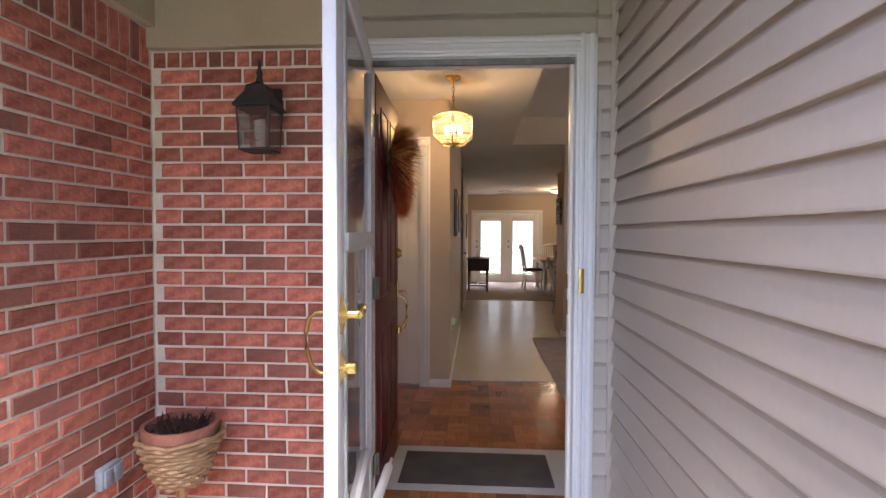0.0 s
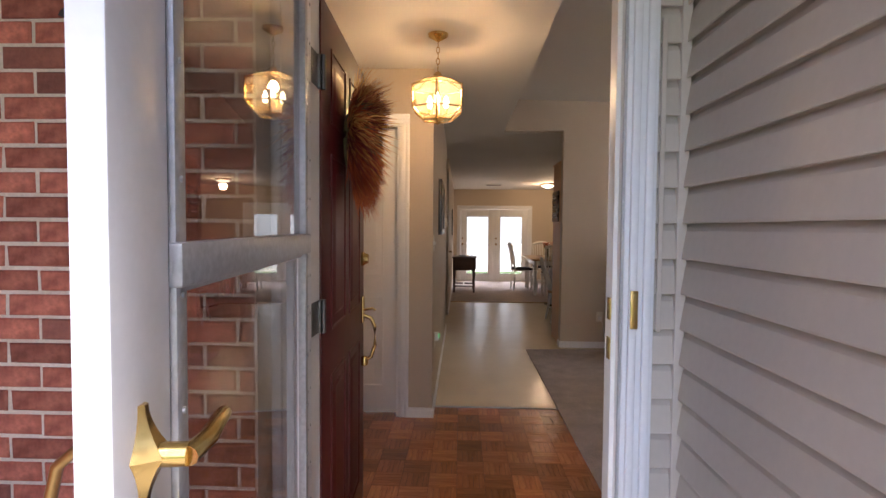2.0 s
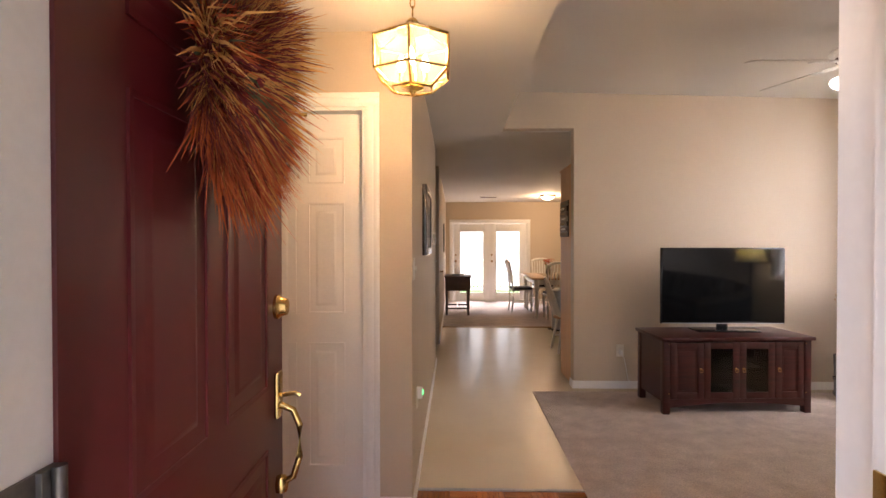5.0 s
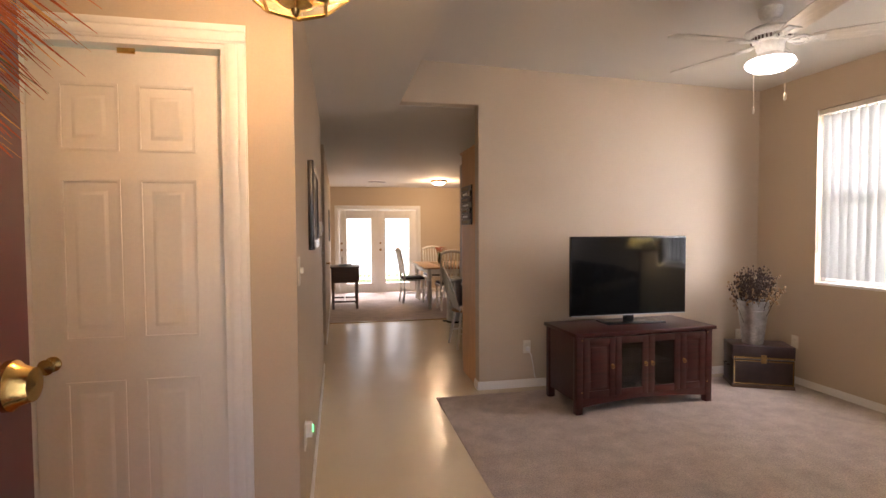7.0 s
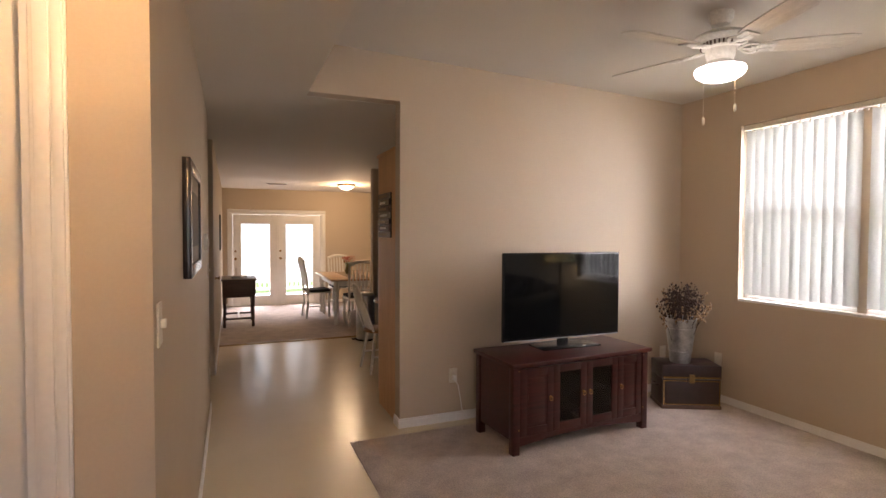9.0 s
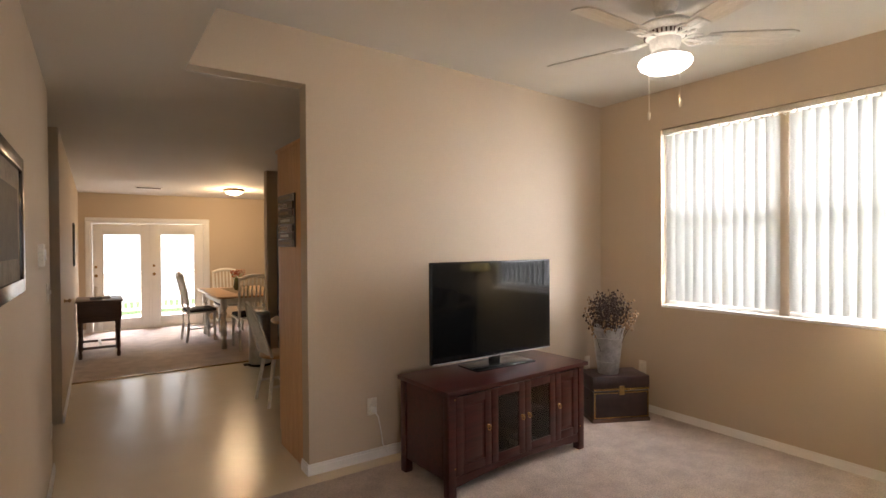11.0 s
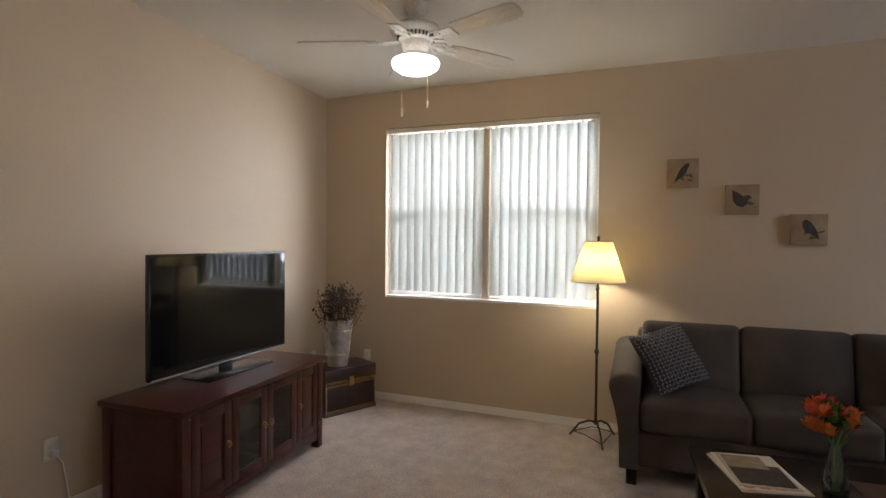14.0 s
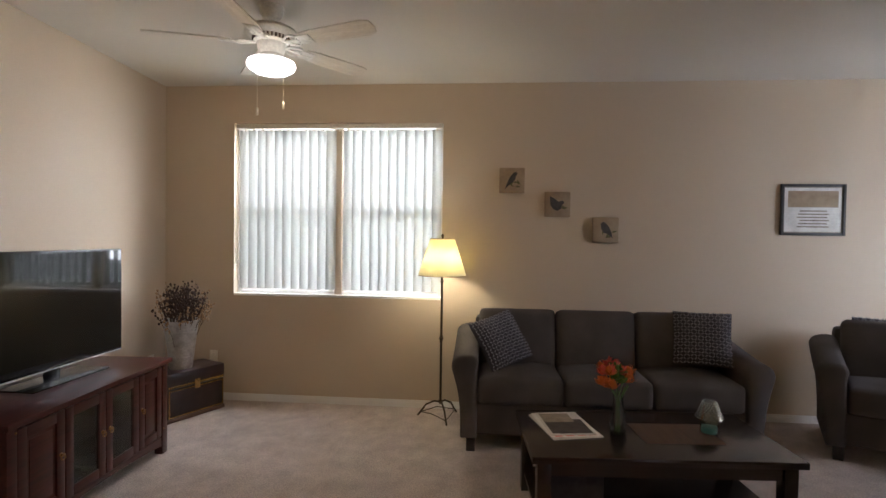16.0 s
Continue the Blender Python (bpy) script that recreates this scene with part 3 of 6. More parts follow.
# frame of the front door: jambs, head and outer trim
frame_bm = bmesh.new()
box(frame_bm, -0.487, 2.60, -0.02, -0.455, 2.73, 2.132)
box(frame_bm, 0.430, 2.60, -0.02, 0.462, 2.73, 2.132)
box(frame_bm, -0.455, 2.60, 2.100, 0.430, 2.73, 2.132)
box(frame_bm, 0.418, 2.625, -0.02, 0.430, 2.665, 2.100)
door_frame = structure("door_1", frame_bm, TRIM, "white painted front door frame with moulded trim", "door frame")
for n, (x0, z0, x1, z1) in enumerate(((-0.555, -0.15, -0.470, 2.195), (0.437, -0.15, 0.522, 2.195), (-0.470, 2.110, 0.437, 2.195))):
    t_bm = bmesh.new()
    box(t_bm, x0, 2.585, z0, x1, 2.638, z1, 0.004)
    if x1 - x0 < 0.2:
        box(t_bm, x0 + 0.012, 2.572, z0, x0 + 0.034, 2.586, z1, 0.004)
        box(t_bm, x1 - 0.034, 2.572, z0, x1 - 0.012, 2.586, z1, 0.004)
    else:
        box(t_bm, x0 - 0.02, 2.572, z0 + 0.012, x1 + 0.02, 2.586, z0 + 0.032, 0.004)
        box(t_bm, x0 - 0.02, 2.572, z1 - 0.032, x1 + 0.02, 2.586, z1 - 0.012, 0.004)
    part("trim", t_bm, ALU, door_frame)
part("weather_strip", bx(-0.455, 2.588, 2.074, 0.430, 2.602, 2.100), OLDSTEEL, door_frame, "dark strip under the head")
part("weather_strip", bx(0.430, 2.590, -0.02, 0.438, 2.60, 2.100), GREYALU, door_frame)
part("threshold", bx(-0.455, 2.60, -0.05, 0.430, 2.735, 0.012, bevel=0.004), GREYALU, door_frame, "grey metal threshold")
for z in (1.030, 1.145):
    part("strike_plate", bx(0.414, 2.630, z - 0.032, 0.4175, 2.660, z + 0.032, bevel=0.001), BRASS, door_frame, "brass strike plate")
part("storm_strike", bx(0.452, 2.566, 1.100, 0.472, 2.5715, 1.205, bevel=0.001), BRASS, door_frame, "brass latch keeper")
for z in (0.272, 1.097, 1.844):
    part("hinge_leaf", bx(-0.455, 2.636, z - 0.05, -0.4515, 2.722, z + 0.05, bevel=0.001), OLDSTEEL, door_frame, "tarnished hinge leaf")
part("inner_casing", bx(0.465, 2.73, 0.0, 0.53, 2.742, 2.195, bevel=0.003), TRIM, door_frame)
part("inner_casing", bx(-0.55, 2.73, 0.0, -0.50, 2.742, 2.195, bevel=0.003), TRIM, door_frame)
part("inner_casing", bx(-0.50, 2.73, 2.135, 0.465, 2.742, 2.195, bevel=0.003), TRIM, door_frame)

# storm door, swung out over the porch
storm = thing("storm_door", pose(-0.468, 2.568, -0.005, 0, 0, -83.3), "white aluminium storm door with two panes standing open", "storm door")
SW, SH, SD = 1.00, 2.115, 0.034


def rail(name, x0, z0, x1, z1, mat=ALU, y0=0.0, y1=SD, lip=True):
    bm = bmesh.new()
    box(bm, x0, y0, z0, x1, y1, z1, 0.003)
    return part(name, bm, mat, storm)


rail("hinge_stile", 0.0, 0.0, 0.085, SH)
rail("lock_stile", SW - 0.115, 0.0, SW, SH)
rail("top_rail", 0.085, SH - 0.09, SW - 0.115, SH)
rail("bottom_rail", 0.085, 0.0, SW - 0.115, 0.10)
rail("kick_panel", 0.085, 0.10, SW - 0.115, 0.40, ALU, 0.010, 0.026)
rail("sill_rail", 0.085, 0.40, SW - 0.115, 0.45)
mid = bmesh.new()
box(mid, 0.085, 0.004, 1.300, SW - 0.115, 0.030, 1.340, 0.003)
box(mid, 0.085, SD - 0.006, 1.310, SW - 0.115, SD + 0.014, 1.360, 0.004)
part("meeting_rail", mid, GREYALU, storm, "grey sliding sash rail")
trk = bmesh.new()
for x0 in (0.088, SW - 0.146):
    box(trk, x0, 0.020, 0.45, x0 + 0.028, SD + 0.006, 2.01, 0.002)
    for k in range(11):
        cyl(trk, (x0 + 0.014, SD + 0.006, 0.52 + 0.13 * k), (x0 + 0.014, SD + 0.009, 0.52 + 0.13 * k), 0.004, seg=8)
part("sash_track", trk, GREYALU, storm, "grey sash track with pin holes")
for z0, z1, y in ((0.45, 1.325, 0.012), (1.355, 2.025, 0.022)):
    pane = part("pane", bx(0.10, y, z0, SW - 0.13, y + 0.003, z1), STORMPANE, storm, "clear reflecting glass pane", smooth=False)
    pane.visible_shadow = False


def escutcheon(bm, half):
    """Brass plate with pointed ends, swelling towards the middle."""
    rings = []
    for k in range(13):
        z = half * (k / 6 - 1)
        s = 1 - abs(z) / half
        hw, th = 0.007 + 0.017 * s ** 2.2, 0.005 + 0.020 * s ** 1.7
        rings.append([bm.verts.new(p) for p in ((-hw, 0, z), (-hw * 0.55, th, z), (hw * 0.55, th, z), (hw, 0, z))])
    for a, b in zip(rings, rings[1:]):
        for i in range(4):
            bm.faces.new((a[i], a[(i + 1) % 4], b[(i + 1) % 4], b[i]))
    bm.faces.new(rings[0])
    bm.faces.new(rings[-1][::-1])


lever = bmesh.new()
escutcheon(lever, 0.050)
cyl(lever, (0, 0.010, 0), (0, 0.045, 0), 0.012)
tube(lever, [(0.005, 0.045, 0), (-0.03, 0.052, 0.004), (-0.075, 0.050, 0.010), (-0.095, 0.046, 0.006)], 0.011, 10, 0.8)
part("lever", lever, BRASS, storm, "polished brass lever", m=pose(SW - 0.05, SD, 1.155))
latch = bmesh.new()
escutcheon(latch, 0.042)
box(latch, -0.014, 0.012, -0.014, 0.014, 0.042, 0.014, 0.005)
part("lock", latch, BRASS, storm, "polished brass lock", m=pose(SW - 0.05, SD, 1.020))
pull = bmesh.new()
tube(pull, [(0, 0, 0.050), (0, -0.028, 0.050), (0, -0.044, 0.036), (0, -0.052, 0.0), (0, -0.050, -0.04), (0, -0.040, -0.08), (0, -0.020, -0.102), (0, 0, -0.105)], 0.006, 10)
part("pull", pull, OLDBRASS, storm, "bowed bronze pull", m=pose(SW - 0.05, 0, 1.11))
screw_mesh = None
for k in range(19):
    for x in (0.024, 0.060):
        if screw_mesh is None:
            so_ = part("screw", lathe(bmesh.new(), [(0.0045, 0), (0.0035, 0.002), (0.0, 0.0026)], seg=8), STEEL, storm, "", m=pose(x, SD, 0.09 + 0.105 * k, -90, 0, 0))
            screw_mesh = so_.data
        else:
            so_ = new("screw", screw_mesh)
            so_.parent = storm
            so_.matrix_basis = pose(x, SD, 0.09 + 0.105 * k, -90, 0, 0)

closer = bmesh.new()
cyl(closer, (0.10, SD + 0.075, 0.37), (0.42, SD + 0.040, 0.37), 0.019)
cyl(closer, (0.42, SD + 0.040, 0.37), (0.50, SD + 0.028, 0.37), 0.008)
box(closer, 0.48, SD - 0.002, 0.345, 0.53, SD + 0.028, 0.395, 0.003)
cyl(closer, (0.02, SD + 0.085, 0.37), (0.10, SD + 0.075, 0.37), 0.007)
part("closer", closer, ALU, storm, "white pneumatic closer tube")

# closet door, closed
closet_frame = bmesh.new()
box(closet_frame, -1.16, 4.82, 0.0, -1.142, 4.955, 2.11)
box(closet_frame, -0.476, 4.82, 0.0, -0.458, 4.955, 2.11)
box(closet_frame, -1.142, 4.82, 2.092, -0.476, 4.955, 2.11)
door_2 = structure("door_2", closet_frame, TRIM, "white closet door frame", "door frame")


def casing(x0, z0, x1, z1, y, parent, out=-1):
    bm = bmesh.new()
    tall = z1 - z0 > x1 - x0
    w = (x1 - x0) if tall else (z1 - z0)
    for a, b, t in ((0.0, 1.0, 0.010), (0.12, 0.55, 0.015), (0.62, 0.92, 0.018)):
        ya, yb = sorted((y, y + out * t))
        if tall:
            box(bm, x0 + a * w, ya, z0, x0 + b * w, yb, z1, 0.002)
        else:
            box(bm, x0, ya, z0 + a * w, x1, yb, z0 + b * w, 0.002)
    return part("casing", bm, TRIM, parent)


casing(-1.232, 0.0, -1.16, 2.11, 4.82, door_2)
casing(-0.458, 0.0, -0.386, 2.11, 4.82, door_2)
casing(-1.232, 2.11, -0.386, 2.182, 4.82, door_2)
closet = thing("closet_door", pose(-1.139, 4.872, 0.012), "white six-panel closet door, closed", "door")
CW, CH = 0.660, 2.072
part("door_leaf", bx(0, 0, 0, CW, 0.035, CH, bevel=0.002), DOORWHITE, closet)
for x0, z0, x1, z1 in six_panels(CW, CH):
    part("panel", panel_bm(x0, z0, x1, z1, 0.0, -1), DOORWHITE, closet)
ck = bmesh.new()
lathe(ck, [(0.028, 0), (0.028, 0.006), (0.011, 0.014), (0.011, 0.032), (0.025, 0.040), (0.028, 0.052), (0.0, 0.064)], seg=18)
part("door_knob", ck, BRASS, closet, "round brass knob", m=pose(0.06, 0, 0.93, 90, 0, 0))
part("catch", bx(0.30, -0.006, CH - 0.012, 0.36, 0.0, CH + 0.008, bevel=0.001), BRASS, closet, "brass catch at the top")

# French doors at the back
fd_bm = bmesh.new()
box(fd_bm, -0.055, 14.45, 0.0, -0.025, 14.6, 1.90)
box(fd_bm, 1.705, 14.45, 0.0, 1.735, 14.6, 1.90)
box(fd_bm, -0.025, 14.45, 1.87, 1.705, 14.6, 1.90)
box(fd_bm, -0.025, 14.45, 0.0, 1.705, 14.6, 0.02)
door_3 = structure("door_3", fd_bm, TRIM, "white French door frame", "door frame")
casing(-0.125, 0.0, -0.055, 1.90, 14.45, door_3)
casing(1.735, 0.0, 1.805, 1.90, 14.45, door_3)
casing(-0.125, 1.90, 1.805, 1.965, 14.45, door_3)
french = thing("french_door", pose(-0.022, 14.48, 0.02), "white French door with one tall pane, closed", "door", "French doors")
FW, FH = 0.859, 1.845
G = (0.137, 0.17, FW - 0.137, 1.675)
for nm, x0, z0, x1, z1 in (("stile", 0, 0, G[0], FH), ("stile", G[2], 0, FW, FH), ("rail", G[0], 0, G[2], G[1]), ("rail", G[0], G[3], G[2], FH)):
    part(nm, bx(x0, 0, z0, x1, 0.044, z1, bevel=0.003), TRIM, french)
for nm, x0, z0, x1, z1 in (("bead", G[0], G[1], G[0] + 0.02, G[3]), ("bead", G[2] - 0.02, G[1], G[2], G[3]), ("bead", G[0] + 0.02, G[1], G[2] - 0.02, G[1] + 0.02), ("bead", G[0] + 0.02, G[3] - 0.02, G[2] - 0.02, G[3])):
    part(nm, bx(x0, -0.008, z0, x1, 0.012, z1, bevel=0.003), TRIM, french)
fp = part("pane", bx(G[0], 0.02, G[1], G[2], 0.024, G[3]), PANE, french, smooth=False)
fp.visible_shadow = False
fk = bmesh.new()
lathe(fk, [(0.026, 0), (0.026, 0.006), (0.010, 0.014), (0.010, 0.03), (0.024, 0.038), (0.026, 0.05), (0.0, 0.06)], seg=16)
part("door_knob", fk, OLDBRASS, french, "round brass knob", m=pose(0.045, 0, 0.95, 90, 0, 0))
fl = bmesh.new()
lathe(fl, [(0.022, 0), (0.022, 0.008), (0.015, 0.016), (0.0, 0.02)], seg=16)
part("deadbolt", fl, OLDBRASS, french, "round brass deadbolt", m=pose(0.045, 0, 1.10, 90, 0, 0))
copy_thing(french, pose(0.842, 14.48, 0.02))
part("astragal", bx(0.825, 14.462, 0.02, 0.855, 14.480, 1.865, bevel=0.003), TRIM, door_3)


# wide living room window
def sash_window(name, axis, y0, y1, z0, z1, x, count, label, sign=1):
    """Row of double-hung sashes in a wall; axis 'y': glass at x; axis 'x': glass at y = x."""
    d0, d1 = sorted((x - sign * 0.085, x + sign * 0.05))
    ob = structure(name, bx(d0, y0, z0, d1, y1, z0 + 0.022, bevel=0.003) if axis == "y" else bx(y0, d0, z0, y1, d1, z0 + 0.022, bevel=0.003), TRIM, label, "window")

    def piece(nm, a0, b0, a1, b1, d0, d1, mat=TRIM, bevel=0.003):
        d0, d1 = sorted((x + sign * d0, x + sign * d1))
        bm = bx(d0, a0, b0, d1, a1, b1, bevel=bevel) if axis == "y" else bx(a0, d0, b0, a1, d1, b1, bevel=bevel)
        return part(nm, bm, mat, ob)

    piece("window_frame", y0, z0 + 0.022, y0 + 0.035, z1, -0.02, 0.05)
    piece("window_frame", y1 - 0.035, z0 + 0.022, y1, z1, -0.02, 0.05)
    piece("window_frame", y0 + 0.035, z1 - 0.035, y1 - 0.035, z1, -0.02, 0.05)
    piece("window_frame", y0 + 0.035, z0 + 0.022, y1 - 0.035, z0 + 0.05, -0.02, 0.05)
    w = (y1 - y0 - 0.07) / count
    for k in range(count):
        a0, a1 = y0 + 0.035 + k * w, y0 + 0.035 + (k + 1) * w
        if k:
            piece("mullion", a0 - 0.032, z0 + 0.022, a0 + 0.032, z1 - 0.001, -0.030, 0.05, PAINT if axis == "y" else TRIM)
            a0 += 0.045
        if k < count - 1:
            a1 -= 0.045
        mid = (z0 + z1) / 2
        for s0, s1, d in ((z0 + 0.05, mid + 0.02, 0.0), (mid - 0.02, z1 - 0.035, 0.026)):
            for nm, p0, q0, p1, q1 in (("sash_stile", a0, s0, a0 + 0.03, s1), ("sash_stile", a1 - 0.03, s0, a1, s1), ("sash_rail", a0 + 0.03, s0, a1 - 0.03, s0 + 0.035), ("sash_rail", a0 + 0.03, s1 - 0.035, a1 - 0.03, s1)):
                piece(nm, p0, q0, p1, q1, d, d + 0.024, bevel=0.002)
            g = piece("pane", a0 + 0.03, s0 + 0.035, a1 - 0.03, s1 - 0.035, d + 0.010, d + 0.014, PANE, 0.0)
            g.visible_shadow = False
    return ob


sash_window("window_1", "y", *WINDOW[:2], *WINDOW[2:], 4.09, 2, "white double-hung window pair")
sash_window("window_2", "x", 1.75, 3.35, 0.55, 2.2, FRONT - 0.07, 2, "white front window pair", -1)

# vertical blinds: head rail and slats
blinds = thing("vertical_blinds", pose(4.03, 0, 0), "white vertical vinyl blinds, half open over the window", "blinds")
for ya, yb in ((WINDOW[0] + 0.01, WINDOW[1] - 0.01),):
    part("head_rail", bx(-0.024, ya, 2.385, 0.022, yb, WINDOW[3] - 0.004, bevel=0.004), PLASTIC, blinds)


def slat_mesh(h, width=0.089):
    bm = bmesh.new()
    n = 6
    front, back = [], []
    for z in (0.0, h):
        rf, rb = [], []
        for k in range(n + 1):
            u = k / n - 0.5
            bow = 0.015 * (1 - (2 * u) ** 2)
            rf.append(bm.verts.new((bow, u * width, z)))
            rb.append(bm.verts.new((bow - 0.0012, u * width, z)))
        front.append(rf)
        back.append(rb)
    for k in range(n):
        bm.faces.new((front[0][k], front[0][k + 1], front[1][k + 1], front[1][k]))
        bm.faces.new((back[0][k + 1], back[0][k], back[1][k], back[1][k + 1]))
    for z in (0, 1):
        for k in range(n):
            bm.faces.new((front[z][k], back[z][k], back[z][k + 1], front[z][k + 1]))
    for k in (0, n):
        bm.faces.new((front[0][k], front[1][k], back[1][k], back[0][k]))
    return finish("slat", bm, BLIND, True)


sl = slat_mesh(1.375)
slr = random.Random(8)
y = WINDOW[0] + 0.055
while y < WINDOW[1] - 0.04:
    if abs(y - 5.5775) < 0.042:
        y += 0.0765
        continue
    o = new("slat", sl)
    o.parent = blinds
    o.matrix_basis = pose(0, y + slr.uniform(-0.004, 0.004), 0.995, 0, 0, 30 + slr.uniform(-3, 3))
    y += 0.0765
clips = bmesh.new()
yy = WINDOW[0] + 0.055
while yy < WINDOW[1] - 0.04:
    box(clips, -0.006, yy - 0.006, 2.365, 0.006, yy + 0.006, 2.385)
    yy += 0.0765
tagged(part("carrier_clips", clips, PLASTIC, blinds), kind="stuff")
wand = bmesh.new()
cyl(wand, (-0.03, WINDOW[1] - 0.02, 1.25), (-0.03, WINDOW[1] - 0.02, 2.385), 0.004, seg=8)
cyl(wand, (-0.03, WINDOW[1] - 0.02, 1.20), (-0.03, WINDOW[1] - 0.02, 1.30), 0.008, seg=8)
part("wand", wand, PLASTIC, blinds, "thin control wand")
fblinds = thing("vertical_blinds", pose(0, FRONT - 0.05, 0), "white vertical vinyl blinds over the front window", "blinds")
part("head_rail", bx(1.76, -0.02, 2.15, 3.34, 0.02, 2.19, bevel=0.004), TRIM, fblinds)
sl2 = slat_mesh(1.53)
for k in range(20):
    o = new("slat", sl2)
    o.parent = fblinds
    o.matrix_basis = pose(1.81 + 0.079 * k, 0, 0.60, 0, 0, 90 + 36 + slr.uniform(-5, 5))

# ---- porch: brick, siding, trim, lantern, planter ----
frieze = bmesh.new()
box(frieze, -1.371, 2.450, 2.124, -0.555, 2.49, 2.37, 0.003)
structure("trim_frieze", frieze, FRIEZE, "tan painted board above the brick", "trim")
lf = bmesh.new()
box(lf, -1.371, 0.9, 2.208, -1.325, 2.450, 2.37, 0.003)
structure("trim_frieze_side", lf, FRIEZE, "tan painted board above the brick", "trim")
structure("trim_corner", bx(0.580, 2.585, -0.15, 0.608, 2.618, 2.37, bevel=0.003), SIDING, "beige siding corner post", "trim")
structure("trim_cover_plate", bx(0.527, 2.580, 1.09, 0.540, 2.590, 1.95, bevel=0.002), SIDING, "narrow beige siding edge strip", "trim")
structure("wall_porch_mortar", bx(-1.371, 2.492, -0.15, -0.557, 2.64, 2.124), MORTAR, "mortar bed behind the bricks", "wall")

sconce = thing("wall_lantern", pose(-0.842, 2.486, 1.880) @ Matrix.Scale(0.86, 4), "black iron wall lantern with clear panes and spiral bulb", "wall lamp")
sb = bmesh.new()
box(sb, -0.055, -0.030, -0.085, 0.055, 0.0, 0.085, 0.012)
tube(sb, [(0, -0.02, 0.03), (-0.0, -0.07, 0.06), (0, -0.13, 0.05)], 0.014, 10)
part("backplate", sb, IRON, sconce)
roof_bm = bmesh.new()
profile = [(0.128, -0.045), (0.124, -0.032), (0.070, 0.030), (0.065, 0.055), (0.020, 0.075), (0.012, 0.10), (0.016, 0.12), (0.007, 0.14), (0.010, 0.165), (0.0, 0.19)]
lathe(roof_bm, profile, at=(0, -0.145, 0), seg=4)
part("cap", roof_bm, IRON, sconce)
for sx in (-1, 1):
    for sy in (-1, 1):
        part("cage_post", cyl(bmesh.new(), (sx * 0.075, -0.145 + sy * 0.075, -0.045), (sx * 0.067, -0.145 + sy * 0.067, -0.235), 0.005, seg=8), IRON, sconce)
for zz, h in ((-0.235, 0.067), (-0.05, 0.075)):
    for p, q in (((-h, -h), (h, -h)), ((h, -h), (h, h)), ((h, h), (-h, h)), ((-h, h), (-h, -h))):
        part("cage_bar", cyl(bmesh.new(), (p[0], p[1] - 0.145, zz), (q[0], q[1] - 0.145, zz), 0.006, seg=8), IRON, sconce)
part("cage_floor", bx(-0.065, -0.210, -0.238, 0.065, -0.080, -0.232), IRON, sconce)
for k in range(4):
    pm = bmesh.new()
    box(pm, -0.066, -0.0015, -0.232, 0.066, 0.0015, -0.05)
    lp = part("pane", pm, VASEGLASS, sconce, smooth=False, m=Matrix.Translation((0, -0.145, 0)) @ pose(0, 0, 0, 0, 0, 90 * k) @ Matrix.Translation((0, 0.070, 0)))
    lp.visible_shadow = False
sp = bmesh.new()
tube(sp, [(0.018 * math.cos(a * 0.9), -0.145 + 0.018 * math.sin(a * 0.9), -0.19 + 0.0022 * a) for a in range(0, 44)], 0.0075, 8)
cyl(sp, (0, -0.145, -0.232), (0, -0.145, -0.195), 0.020)
part("spiral_bulb", sp, TRIM, sconce, "white spiral fluorescent bulb")

# woven basket planter on a stand
planter = thing("basket_planter", pose(-1.146, 2.30, 0.06) @ Matrix.Scale(0.89, 4), "woven wicker basket with terracotta pot on a wooden post", "planter")
post = bmesh.new()
cyl(post, (0, 0, -0.22), (0, 0, 0.36), 0.022)
box(post, -0.14, -0.14, -0.236, 0.14, 0.14, -0.214, 0.004)
part("post", post, OAKTOP, planter)
R0, R1 = 0.095, 0.172
for k in range(12):
    f = k / 11
    z = 0.355 + 0.205 * f
    pts = []
    for j in range(49):
        a = 2 * math.pi * j / 48
        rr = R0 + (R1 - R0) * f ** 0.8 + 0.006 * math.cos(12 * a + math.pi * (k % 2))
        pts.append((rr * math.cos(a), rr * math.sin(a), z + 0.004 * math.sin(5 * a + k)))
    part("woven_ring", tube(bmesh.new(), pts, 0.0105, 6), WICKER, planter)
ribs = bmesh.new()
for k in range(24):
    a = 2 * math.pi * k / 24
    tube(ribs, [((R0 + (R1 - R0) * f ** 0.8 - 0.004) * math.cos(a), (R0 + (R1 - R0) * f ** 0.8 - 0.004) * math.sin(a), 0.35 + 0.215 * f) for f in (0, 0.5, 1)], 0.006, 6)
lathe(ribs, [(0.09, 0.345), (0.09, 0.352)], seg=20)
part("basket_ribs", ribs, WICKER, planter)
pot = bmesh.new()
lathe(pot, [(0.09, 0.36), (0.142, 0.56), (0.158, 0.565), (0.160, 0.610), (0.142, 0.610), (0.138, 0.57), (0.0, 0.565)], seg=32)
part("pot", pot, TERRA, planter, "weathered terracotta pot")
dead_plant = bmesh.new()
pr = random.Random(12)
for _ in range(150):
    a, q = pr.uniform(0, 6.283), 0.125 * math.sqrt(pr.random())
    p = Vector((q * math.cos(a), q * math.sin(a), 0.565))
    d = Vector((pr.uniform(-1, 1), pr.uniform(-1, 1), pr.uniform(0.3, 1.4))).normalized() * pr.uniform(0.03, 0.085)
    tube(dead_plant, [p, p + d * 0.5 + Vector((0, 0, 0.01)), p + d], pr.uniform(0.003, 0.008), 5, 0.3)
part("dried_plant", dead_plant, DRIED, planter, "withered brown stalks")
outlet = thing("outdoor_outlet", pose(-1.365, 2.17, 0.448), "grey weatherproof outlet box on the brick", "outlet")
